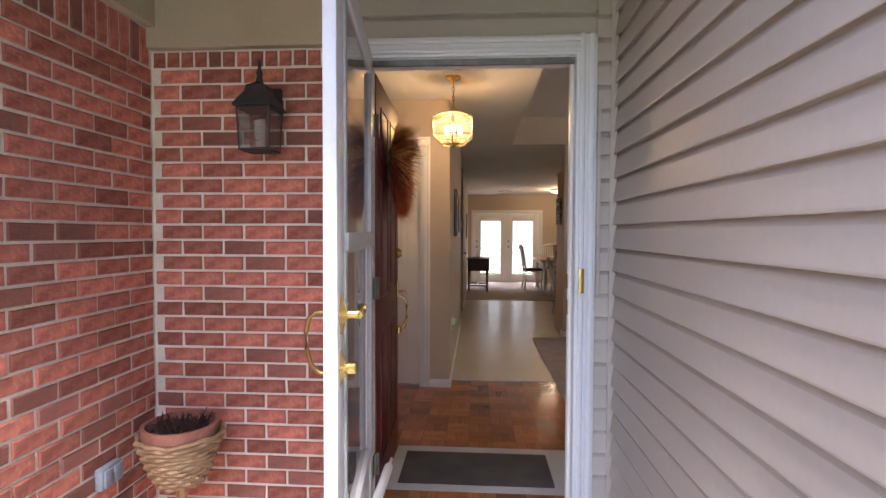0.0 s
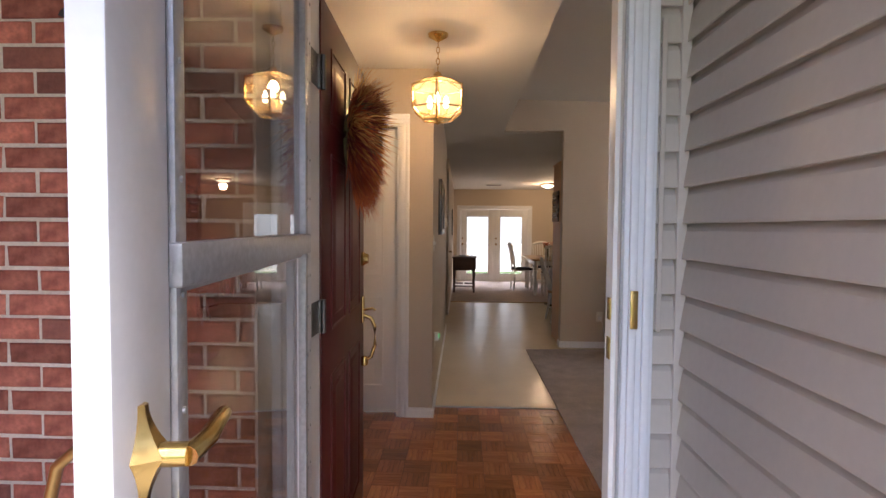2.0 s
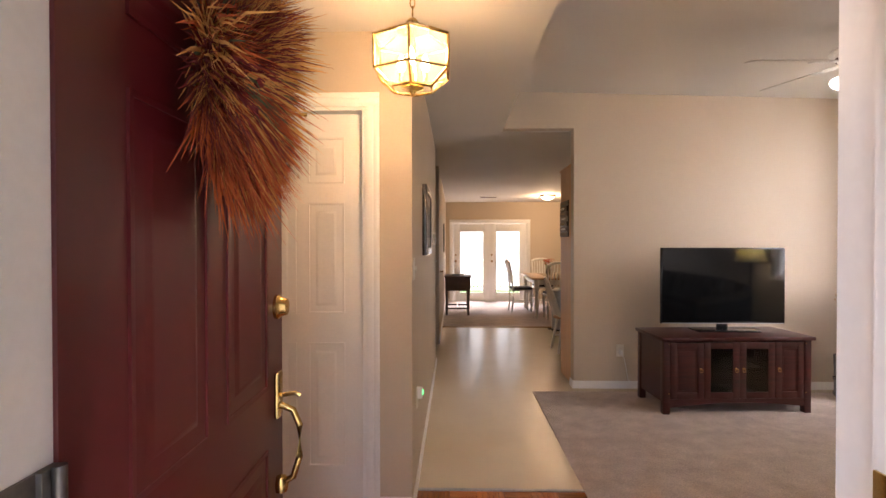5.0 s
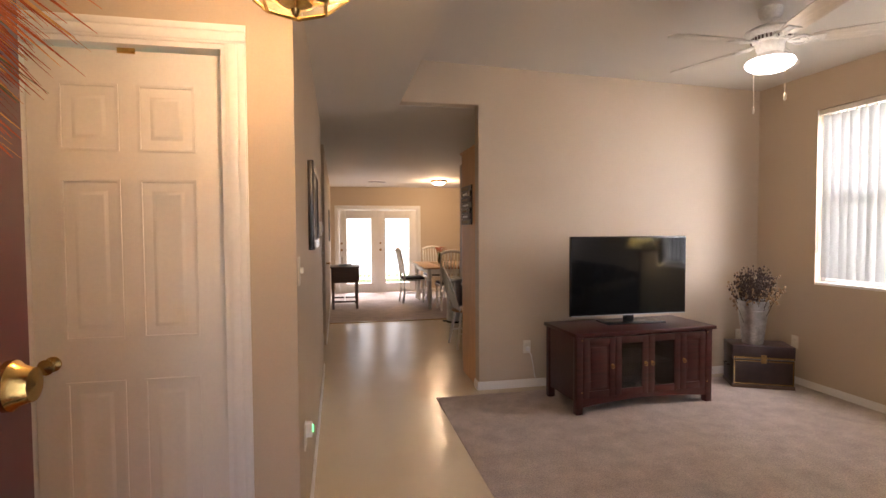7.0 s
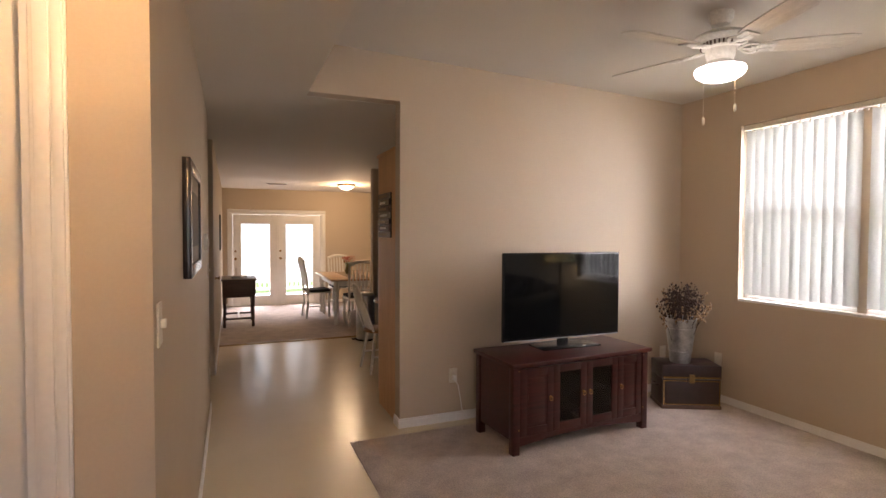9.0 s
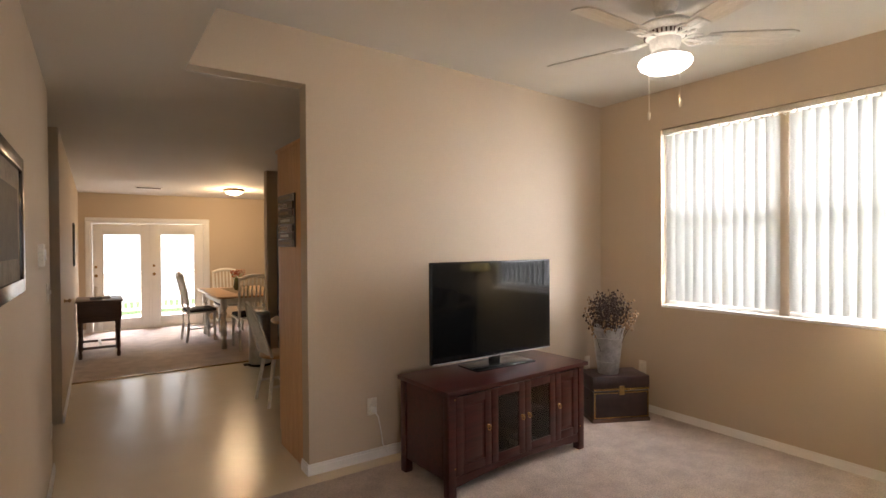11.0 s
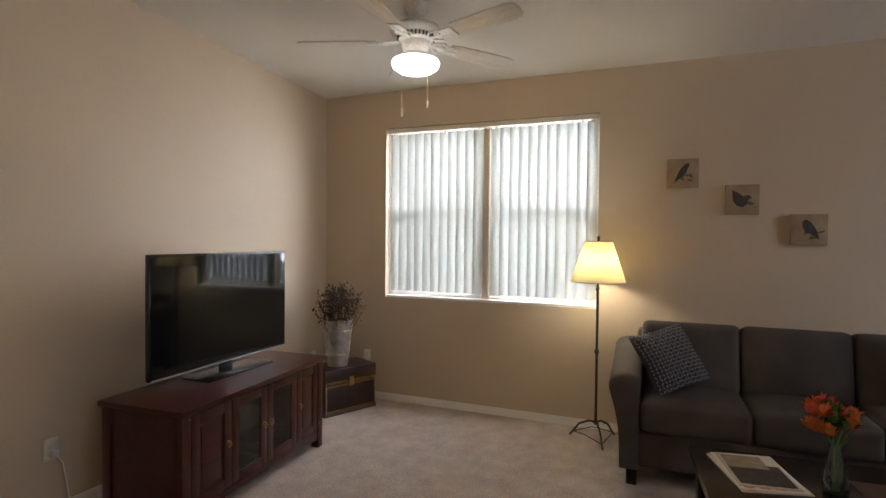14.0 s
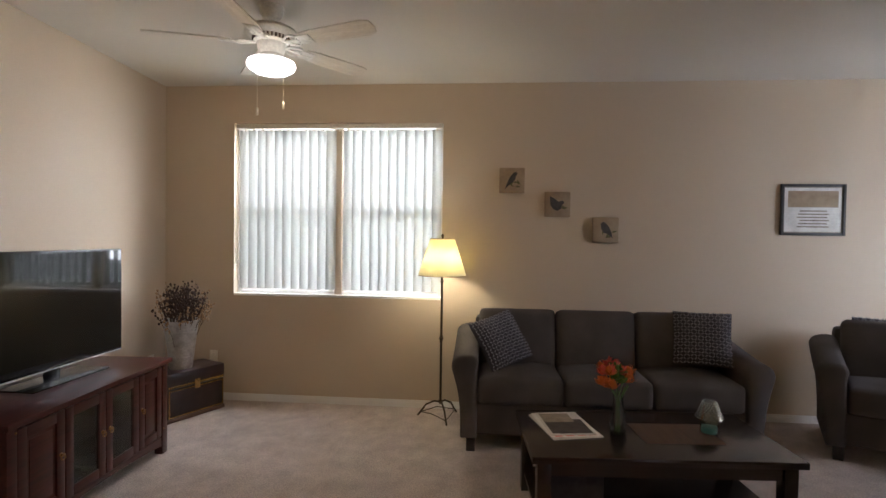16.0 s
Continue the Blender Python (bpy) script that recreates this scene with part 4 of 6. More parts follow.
part("cover", bx(0, -0.055, -0.04, 0.030, 0.055, 0.04, bevel=0.006), GREYPL, outlet)
part("flap", bx(0.030, -0.047, -0.032, 0.040, -0.004, 0.032, bevel=0.004), GREYPL, outlet)
part("flap", bx(0.030, 0.004, -0.032, 0.040, 0.047, 0.032, bevel=0.004), GREYPL, outlet)

# ---- foyer and hall ----
mat_rug = thing("door_mat", pose(0.03, 3.28, 0.0), "dark grey door mat with a pale border on the parquet", "door mat")
part("border", bx(-0.50, -0.275, 0.0, 0.54, 0.275, 0.006, bevel=0.002), MATEDGE, mat_rug, "pale grey woven border")
part("mat_field", bx(-0.43, -0.215, 0.0065, 0.41, 0.185, 0.013, bevel=0.003), MATGREY, mat_rug)

pendant = thing("pendant_lantern", pose(-0.160, 4.18, LOW) @ Matrix.Scale(0.96, 4), "brass hexagonal hanging lantern with lit amber glass", "pendant lamp")
can = bmesh.new()
lathe(can, [(0.0, -0.045), (0.012, -0.042), (0.03, -0.03), (0.058, -0.014), (0.062, 0.0)], seg=24)
part("canopy", can, BRASS, pendant)
chain = bmesh.new()
for k in range(5):
    z = -0.06 - 0.034 * k
    ringp = [(0.010 * math.cos(a), 0, z + 0.020 * math.sin(a)) if k % 2 else (0, 0.010 * math.cos(a), z + 0.020 * math.sin(a)) for a in (2 * math.pi * j / 12 for j in range(13))]
    tube(chain, ringp, 0.0028, 6)
part("chain", chain, BRASS, pendant)
crown = bmesh.new()
lathe(crown, [(0.075, -0.275), (0.060, -0.262), (0.030, -0.248), (0.022, -0.235), (0.012, -0.225), (0.0, -0.22)], seg=6)
part("crown", crown, BRASS, pendant)


def hexp(r, k):
    a = math.pi / 3 * k + math.pi / 6
    return r * math.cos(a), r * math.sin(a)


ribs6 = bmesh.new()
RT, RM, RB = 0.078, 0.170, 0.092
for k in range(6):
    t0, t1, t2, t3 = hexp(RT, k), hexp(RM, k), hexp(RM * 0.985, k), hexp(RB, k)
    n1, n2 = hexp(RM, k + 1), hexp(RM * 0.985, k + 1)
    n3, n0 = hexp(RB, k + 1), hexp(RT, k + 1)
    zs = (-0.275, -0.320, -0.450, -0.515)
    for p, q, za, zb in ((t0, t1, zs[0], zs[1]), (t1, t2, zs[1], zs[2]), (t2, t3, zs[2], zs[3]), (t1, n1, zs[1], zs[1]), (t2, n2, zs[2], zs[2]), (t3, n3, zs[3], zs[3])):
        cyl(ribs6, (p[0], p[1], za), (q[0], q[1], zb), 0.0055, seg=6)
    for p, q, r_, s_, za, zb in ((t0, n0, n1, t1, zs[0], zs[1]), (t1, n1, n2, t2, zs[1], zs[2]), (t2, n2, n3, t3, zs[2], zs[3])):
        gm = bmesh.new()
        gv = [gm.verts.new((v[0] * s, v[1] * s, z)) for s in (0.995, 0.978) for v, z in ((p, za), (q, za), (r_, zb), (s_, zb))]
        for f in ((0, 1, 2, 3), (7, 6, 5, 4), (0, 4, 5, 1), (1, 5, 6, 2), (2, 6, 7, 3), (3, 7, 4, 0)):
            gm.faces.new([gv[i] for i in f])
        gp = part("pane", gm, PENDGLASS, pendant, smooth=False)
        gp.visible_shadow = False
part("ribs", ribs6, BRASS, pendant)
cl = bmesh.new()
cyl(cl, (0, 0, -0.24), (0, 0, -0.505), 0.007, seg=10)
lathe(cl, [(0.0, -0.545), (0.008, -0.54), (0.014, -0.525), (0.045, -0.512), (0.048, -0.495), (0.020, -0.485), (0.0, -0.48)], seg=18)
for k in range(3):
    a = 2 * math.pi * k / 3 + 0.5
    tube(cl, [(0, 0, -0.49), (0.03 * math.cos(a), 0.03 * math.sin(a), -0.50), (0.058 * math.cos(a), 0.058 * math.sin(a), -0.475)], 0.005, 8)
    cyl(cl, (0.058 * math.cos(a), 0.058 * math.sin(a), -0.475), (0.058 * math.cos(a), 0.058 * math.sin(a), -0.435), 0.010, seg=10)
part("candle_holder", cl, BRASS, pendant)
for k in range(3):
    a = 2 * math.pi * k / 3 + 0.5
    bb = bmesh.new()
    lathe(bb, [(0.008, -0.435), (0.017, -0.415), (0.016, -0.395), (0.006, -0.368), (0.0, -0.36)], at=(0.058 * math.cos(a), 0.058 * math.sin(a), 0), seg=12)
    bo = part("bulb", bb, BULB, pendant, "lit candle bulb")
    bo.visible_shadow = False


def picture(name, m, w, h, d, label, rim, rim_mat, field_mat, group=""):
    """Framed picture: local x across, z up, its face towards -y, its back on y = 0."""
    ob = thing(name, m, label, "picture", group)
    for x0, z0, x1, z1 in ((-w / 2, -h / 2, -w / 2 + rim, h / 2), (w / 2 - rim, -h / 2, w / 2, h / 2), (-w / 2 + rim, -h / 2, w / 2 - rim, -h / 2 + rim), (-w / 2 + rim, h / 2 - rim, w / 2 - rim, h / 2)):
        part("frame", bx(x0, -d, z0, x1, 0, z1, bevel=0.003), rim_mat, ob)
    part("print", bx(-w / 2 + rim, -d * 0.5, -h / 2 + rim, w / 2 - rim, -0.002, h / 2 - rim), field_mat, ob)
    return ob


hp = picture("framed_picture", pose(-0.217, 6.02, 1.56, 0, 0, 90), 0.72, 0.49, 0.032, "dark-framed picture on the hallway wall", 0.05, ESPRESSO, TAUPEPRINT)
part("mount", bx(-0.31, -0.021, -0.195, 0.31, -0.0165, 0.195), TAUPEPRINT, hp)
part("image", bx(-0.21, -0.026, -0.12, 0.21, -0.0215, 0.12), INK, hp)


def plate(name, m, label, category, kind="switch"):
    """Wall plate with its face towards -y."""
    ob = thing(name, m, label, category)
    part("plate", bx(-0.036, -0.006, -0.058, 0.036, 0, 0.058, bevel=0.003), PLASTIC, ob)
    if kind == "switch":
        part("toggle", bx(-0.006, -0.020, -0.010, 0.006, -0.006, 0.014, bevel=0.002), PLASTIC, ob)
    elif kind == "outlet":
        for z in (-0.024, 0.024):
            part("socket", bx(-0.017, -0.009, z - 0.016, 0.017, -0.006, z + 0.016, bevel=0.003), PLASTIC, ob)
    return ob


plate("light_switch", pose(-0.217, 4.91, 1.26, 0, 0, 90), "cream toggle light switch by the foyer corner", "light switch")
plate("light_switch", pose(-0.217, 7.84, 1.20, 0, 0, 90), "cream toggle light switch in the hall", "light switch")
th = thing("thermostat", pose(-0.217, 7.34, 1.435, 0, 0, 90), "small cream thermostat on the hallway wall", "thermostat")
part("case", bx(-0.05, -0.025, -0.06, 0.05, 0, 0.06, bevel=0.006), PLASTIC, th)
part("dial", cyl(bmesh.new(), (0, -0.031, 0), (0, -0.025, 0), 0.03, seg=24), TRIM, th)
nl = plate("wall_outlet", pose(-0.217, 5.13, 0.50, 0, 0, 90), "cream outlet low on the hallway wall", "outlet", "outlet")
night = thing("night_light", pose(-0.223, 5.13, 0.525, 0, 0, 90), "small plug-in night light glowing green", "night light")
part("case", bx(-0.018, -0.040, -0.03, 0.018, -0.004, 0.035, bevel=0.006), TRIM, night)
part("lens", bx(-0.010, -0.046, -0.008, 0.010, -0.040, 0.024, bevel=0.003), GREENLED, night)
plate("wall_outlet", pose(-0.217, 7.95, 0.33, 0, 0, 90), "cream outlet low on the hallway wall", "outlet", "outlet")
plate("wall_outlet", pose(1.595, 7.12, 0.365), "cream outlet beside the television stand", "outlet", "outlet")
plate("wall_outlet", pose(4.0, 6.67, 0.385, 0, 0, -90), "cream outlet beside the trunk", "outlet", "outlet")
plate("wall_outlet", pose(3.80, 7.12, 0.37), "cream outlet behind the metal bucket", "outlet", "outlet")
plug = thing("plug_and_cord", pose(1.595, 7.111, 0.35), "white plug with a cord hanging to the floor", "cord")
part("plug", bx(-0.016, -0.035, -0.018, 0.016, 0.0, 0.018, bevel=0.004), TRIM, plug)
part("cord", tube(bmesh.new(), [(0.0, -0.03, -0.01), (0.02, -0.05, -0.05), (0.045, -0.04, -0.16), (0.06, -0.035, -0.25), (0.10, -0.04, -0.315), (0.19, -0.03, -0.33)], 0.004, 8), TRIM, plug)

# ---- living room ----
# television stand
stand = thing("tv_stand", pose(1.69, 6.325, 0.010, 0, 0, 3.3), "cherry wood television stand with two glass doors", "tv stand")
LW, LD, LH = 1.225, 0.515, 0.625
part("top", bx(-0.02, -0.025, LH - 0.028, LW + 0.02, LD, LH, bevel=0.004), CHERRY, stand)
for x in (0.0, LW - 0.055):
    for y in (0.0, LD - 0.06):
        part("leg", bx(x, y, 0.0, x + 0.055, y + 0.055, LH - 0.028, bevel=0.003), CHERRY, stand)
for x in (0.012, LW - 0.030):
    sp_ = bmesh.new()
    box(sp_, x, 0.055, 0.09, x + 0.018, LD - 0.06, LH - 0.028)
    part("side_panel", sp_, CHERRY, stand)
part("back_panel", bx(0.055, LD - 0.03, 0.09, LW - 0.055, LD - 0.018, LH - 0.028), DARKWOOD, stand)
part("bottom_shelf", bx(0.055, 0.02, 0.09, LW - 0.055, LD - 0.03, 0.108), CHERRY, stand)
part("middle_shelf", bx(0.34, 0.06, 0.34, LW - 0.34, LD - 0.03, 0.356), CHERRY, stand)
for x in (0.335, LW - 0.353):
    part("divider", bx(x, 0.03, 0.108, x + 0.018, LD - 0.03, LH - 0.028), CHERRY, stand)
apron = bmesh.new()
n = 14
top_v = [(0.055 + (LW - 0.11) * k / n, 0.115) for k in range(n + 1)]
bot_v = [(x, 0.055 + 0.035 * math.sin(math.pi * k / n)) for k, (x, _) in enumerate(top_v)]
for d in (0.008, 0.026):
    row = [[apron.verts.new((x, d, z)) for x, z in pts] for pts in (bot_v, top_v)]
    for k in range(n):
        apron.faces.new((row[0][k], row[0][k + 1], row[1][k + 1], row[1][k]))
apron.verts.ensure_lookup_table()
h2 = 2 * (n + 1)
for k in range(n):
    apron.faces.new([apron.verts[i] for i in (k, k + 1, h2 + k + 1, h2 + k)])
part("apron", apron, CHERRY, stand)


def cabinet_door(x0, x1, glazed, knob_x):
    z0, z1 = 0.122, LH - 0.045
    r = 0.052
    bm = bmesh.new()
    for a0, b0, a1, b1 in ((x0, z0, x0 + r, z1), (x1 - r, z0, x1, z1), (x0 + r, z0, x1 - r, z0 + r), (x0 + r, z1 - r, x1 - r, z1)):
        box(bm, a0, 0.004, b0, a1, 0.024, b1, 0.002)
    dr = part("door", bm, CHERRY, stand)
    if glazed:
        part("pane", bx(x0 + r, 0.012, z0 + r, x1 - r, 0.016, z1 - r), SMOKEGLASS, dr, smooth=False)
    else:
        part("field", bx(x0 + r, 0.014, z0 + r, x1 - r, 0.020, z1 - r), CHERRY, dr)
        part("field_panel", bx(x0 + r + 0.018, 0.010, z0 + r + 0.02, x1 - r - 0.018, 0.014, z1 - r - 0.02, bevel=0.002), CHERRY, dr)
    kb = bmesh.new()
    lathe(kb, [(0.011, 0), (0.006, 0.004), (0.006, 0.010), (0.010, 0.014), (0.0, 0.018)], seg=12)
    tube(kb, arc((0, -0.012, 0.012), 0.013, 0, 360, 14, "xy"), 0.003, 6)
    part("pull", kb, OLDBRASS, dr, "small aged brass ring pull", m=pose(knob_x, 0.004, 0.365, 90, 0, 0))


cabinet_door(0.060, 0.335, False, 0.308)
cabinet_door(0.340, 0.630, True, 0.602)
cabinet_door(0.635, 0.925, True, 0.662)
cabinet_door(0.930, LW - 0.060, False, 0.957)
for x in (0.045, LW - 0.045):
    for z in (0.17, 0.57):
        part("peg", bx(x - 0.004, -0.003, z - 0.004, x + 0.004, 0.002, z + 0.004), OLDBRASS, stand)
base_m = pose(1.69, 6.325, 0.010, 0, 0, 3.3)


def on_stand(x, y, z):
    return base_m @ Matrix.Translation((x, y, z))


part_box = thing("cable_box", on_stand(0.47, 0.20, 0.358), "black cable box inside the television stand", "cable box")
part("case", bx(-0.11, 0, 0, 0.11, 0.2, 0.05, bevel=0.004), BLACKPL, part_box)
part("display", bx(-0.03, -0.003, 0.018, 0.03, 0.0, 0.032), GREYPL, part_box)
for k, (x, w, hh) in enumerate(((0.70, 0.16, 0.035), (0.71, 0.13, 0.03))):
    single("dvd_case", bx(-w / 2, 0, 0, w / 2, 0.14, hh * 0.5, bevel=0.001), (PAPER, GREYPL)[k], on_stand(x + 0.06, 0.10, 0.108 + 0.019 * k), "flat disc case on the lower shelf", "disc case", "disc cases", False)
single("game_box", bx(-0.10, 0, 0, 0.10, 0.16, 0.06, bevel=0.006), BLACKPL, on_stand(0.50, 0.12, 0.108), "black box with cables on the lower shelf", "console")
for k in range(3):
    single("small_ornament", lathe(bmesh.new(), [(0.016, 0), (0.012, 0.02), (0.018, 0.035), (0.0, 0.05)], seg=10), (PAPER, TRIM, STEEL)[k], on_stand(0.42 + 0.05 * k, 0.07, 0.108), "small pale ornament behind the cabinet glass", "ornament", "ornaments behind glass")

# television
tv = thing("television", pose(2.353, 6.700, 0.635, 0, 0, 0), "black flat-screen television on a low stand, switched off", "television")
TW, TH = 1.075, 0.668
body = bmesh.new()
box(body, -TW / 2, 0.0, 0.055, TW / 2, 0.030, 0.055 + TH, 0.006)
box(body, -0.36, 0.030, 0.10, 0.36, 0.062, 0.52, 0.012)
part("case", body, BLACKPL, tv)
part("screen", bx(-TW / 2 + 0.013, -0.0022, 0.055 + 0.022, TW / 2 - 0.013, 0.0, 0.055 + TH - 0.013), SCREEN, tv, "dark glossy reflecting screen", smooth=False)
part("trim_strip", bx(-TW / 2 + 0.01, -0.003, 0.0565, TW / 2 - 0.01, 0.0, 0.063), GREYALU, tv, "thin silver strip under the screen")
part("neck", bx(-0.045, 0.002, 0.008, 0.045, 0.030, 0.075, bevel=0.004), BLACKPL, tv)
part("foot", bx(-0.265, -0.125, 0.0, 0.265, 0.085, 0.012, bevel=0.005), BLACKPL, tv)

# trunk with nailheads
trunk = thing("trunk", pose(3.363, 6.685, 0.010, 0, 0, -26), "small dark leather trunk with brass nailheads on the carpet", "trunk")
KW, KD, KH = 0.485, 0.285, 0.375
part("body", bx(0, 0, 0.0, KW, KD, 0.255, bevel=0.006), LEATHER, trunk)
part("lid", bx(-0.004, -0.004, 0.258, KW + 0.004, KD + 0.002, KH, bevel=0.008), LEATHER, trunk)
part("base_band", bx(-0.006, -0.006, 0.0, KW + 0.006, KD + 0.002, 0.03, bevel=0.003), DARKWOOD, trunk)
nails = bmesh.new()
for k in range(31):
    x = 0.012 + (KW - 0.024) * k / 30
    for z in (0.042, 0.243, 0.268, 0.275):
        lathe(nails, [(0.0068, 0), (0.005, 0.003), (0.0, 0.0045)], at=(x, z, 0), seg=6)
for k in range(13):
    z = 0.05 + 0.19 * k / 12
    for x in (0.012, KW - 0.012):
        lathe(nails, [(0.0068, 0), (0.005, 0.003), (0.0, 0.0045)], at=(x, z, 0), seg=6)
nl_ob = part("nailhead", nails, BRASS, trunk, "rows of brass nailheads", m=pose(0, -0.004, 0, 90, 0, 0))
tagged(nl_ob, kind="stuff")
part("handle", tube(bmesh.new(), [(0, 0, 0), (-0.02, 0, 0.0), (-0.026, 0.05, -0.012), (-0.02, 0.1, 0.0), (0, 0.1, 0)], 0.006, 8), LEATHER, trunk, m=pose(0, 0.09, 0.18))
part("clasp", bx(KW / 2 - 0.022, -0.012, 0.225, KW / 2 + 0.022, -0.004, 0.30, bevel=0.003), OLDBRASS, trunk, "aged brass clasp")

bucket_at = (3.60, 6.725)
bucket = thing("metal_bucket", pose(*bucket_at, 0.385), "tall galvanised flower bucket on the trunk", "bucket")
bk = bmesh.new()
lathe(bk, [(0.082, 0.0), (0.084, 0.006), (0.128, 0.375), (0.136, 0.380), (0.136, 0.390), (0.124, 0.388), (0.080, 0.012), (0.0, 0.010)], seg=32)
part("shell", bk, GALV, bucket)
for z, r in ((0.10, 0.096), (0.30, 0.1195)):
    part("hoop", tube(bmesh.new(), arc((0, 0, z), r, 0, 360, 32, "xy"), 0.0035, 6), GALV, bucket)
dry = thing("dried_flowers", pose(*bucket_at, 0.395), "bunch of dried brown flowers and twigs in the bucket", "dried flowers")
dr_ = random.Random(21)
stalks, heads, pale = bmesh.new(), bmesh.new(), bmesh.new()
for k in range(95):
    a = dr_.uniform(0, 6.283)
    spreadv = dr_.uniform(0.02, 0.20) if k % 4 else dr_.uniform(0.16, 0.27)
    hgt = dr_.uniform(0.50, 0.68) - 0.7 * max(0, spreadv - 0.12)
    if k % 19 == 0:
        hgt += 0.11
    p0 = Vector((0.03 * math.cos(a), 0.03 * math.sin(a), 0.02))
    p2 = Vector((spreadv * math.cos(a), spreadv * math.sin(a), hgt))
    p1 = p0.lerp(p2, 0.55) + Vector((0, 0, 0.05))
    tube(stalks, [p0, p1, p2], 0.0022, 5, 0.6)
    target = pale if k % 4 == 0 else heads
    for j in range(9):
        f = 0.62 + 0.38 * j / 8
        c = p1.lerp(p2, (f - 0.5) * 2) if f > 0.5 else p1
        o = Vector((dr_.gauss(0, 0.010), dr_.gauss(0, 0.010), dr_.gauss(0, 0.008)))
        s = dr_.uniform(0.006, 0.014)
        lathe(target, [(0.0, -s), (s * 0.8, -s * 0.2), (s * 0.6, s * 0.6), (0.0, s)], at=tuple(c + o), seg=5)
tagged(part("stalk", stalks, DRIED, dry), kind="stuff")
tagged(part("seed_head", heads, DRIED, dry), kind="stuff")
tagged(part("pale_bud", pale, WICKER, dry, "pale dried buds"), kind="stuff")

# floor lamp
fl_lamp = thing("floor_lamp", pose(3.76, 4.64, 0.010), "bronze iron floor lamp with a lit cream shade", "floor lamp")
pole = bmesh.new()
cyl(pole, (0, 0, 0.115), (0, 0, 1.19), 0.0095, seg=12)
for z, r in ((0.135, 0.020), (0.645, 0.020), (0.665, 0.013), (0.625, 0.013), (1.10, 0.016)):
    lathe(pole, [(0.0, z - r), (r * 0.8, z - r * 0.5), (r, z), (r * 0.8, z + r * 0.5), (0.0, z + r)], seg=12)
part("pole", pole, BRONZE, fl_lamp)
for k in range(3):
    a = radians(200 + 120 * k)
    c, s = math.cos(a), math.sin(a)
    lg = bmesh.new()
    tube(lg, [(0, 0, 0.13), (0.05 * c, 0.05 * s, 0.135), (0.12 * c, 0.12 * s, 0.10), (0.17 * c, 0.17 * s, 0.03), (0.19 * c, 0.19 * s, 0.006)], 0.0075, 8)
    part("leg", lg, BRONZE, fl_lamp)
    lg2 = bmesh.new()
    a2 = a + radians(60)
    tube(lg2, [(0.165 * c, 0.165 * s, 0.035), (0.105 * math.cos(a2), 0.105 * math.sin(a2), 0.06), (0.165 * math.cos(a + radians(120)), 0.165 * math.sin(a + radians(120)), 0.035)], 0.004, 6)
    part("stretcher", lg2, BRONZE, fl_lamp)
shade_bm = bmesh.new()
lathe(shade_bm, [(0.192, 1.150), (0.097, 1.440)], seg=40)
for f in [f for f in shade_bm.faces if len(f.verts) > 4]:
    shade_bm.faces.remove(f)
shade = part("shade", shade_bm, SHADE, fl_lamp, "cream cloth shade, lit from inside")
md = shade.modifiers.new("thickness", "SOLIDIFY")
md.thickness = 0.002
for z, r in ((1.150, 0.192), (1.440, 0.097)):
    part("shade_ring", tube(bmesh.new(), arc((0, 0, z), r, 0, 360, 36, "xy"), 0.003, 6), OLDBRASS, fl_lamp)
fin = bmesh.new()
lathe(fin, [(0.0, 1.435), (0.012, 1.44), (0.008, 1.455), (0.013, 1.468), (0.0, 1.485)], seg=12)
for k in range(3):
    a = 2 * math.pi * k / 3
    tube(fin, [(0, 0, 1.44), (0.096 * math.cos(a), 0.096 * math.sin(a), 1.438)], 0.002, 6)
tube(fin, [(0, 0, 1.19), (0.05, 0, 1.24), (0.055, 0, 1.34), (0, 0, 1.44)], 0.002, 6)
tube(fin, [(0, 0, 1.19), (-0.05, 0, 1.24), (-0.055, 0, 1.34), (0, 0, 1.44)], 0.002, 6)
part("finial_and_harp", fin, BRONZE, fl_lamp)
lamp_bulb = bmesh.new()
lathe(lamp_bulb, [(0.012, 1.20), (0.014, 1.225), (0.028, 1.265), (0.022, 1.295), (0.0, 1.305)], seg=14)
lb = part("bulb", lamp_bulb, BULB, fl_lamp, "lit bulb")
lb.visible_shadow = False

# sofa
def rounded(x0, y0, z0, x1, y1, z1, r=0.04, puff=0.0):
    bm = bmesh.new()
    box(bm, x0, y0, z0, x1, y1, z1)
    bmesh.ops.bevel(bm, geom=list(bm.edges), offset=r, segments=4, profile=0.6, affect="EDGES")
    return bm


def seat_block(w, d, h, crown, r=0.045, n=12):
    """Cushion from 0..w, 0..d, 0..h with a crowned top."""
    bm = rounded(0, 0, 0, w, d, h, r)
    bmesh.ops.subdivide_edges(bm, edges=[e for e in bm.edges if e.calc_length() > 0.12], cuts=5, use_grid_fill=True)
    for v in bm.verts:
        if v.co.z > h * 0.6:
            u, q = 2 * v.co.x / w - 1, 2 * v.co.y / d - 1
            v.co.z += crown * max(0, 1 - u * u) * max(0, 1 - q * q)
    return bm


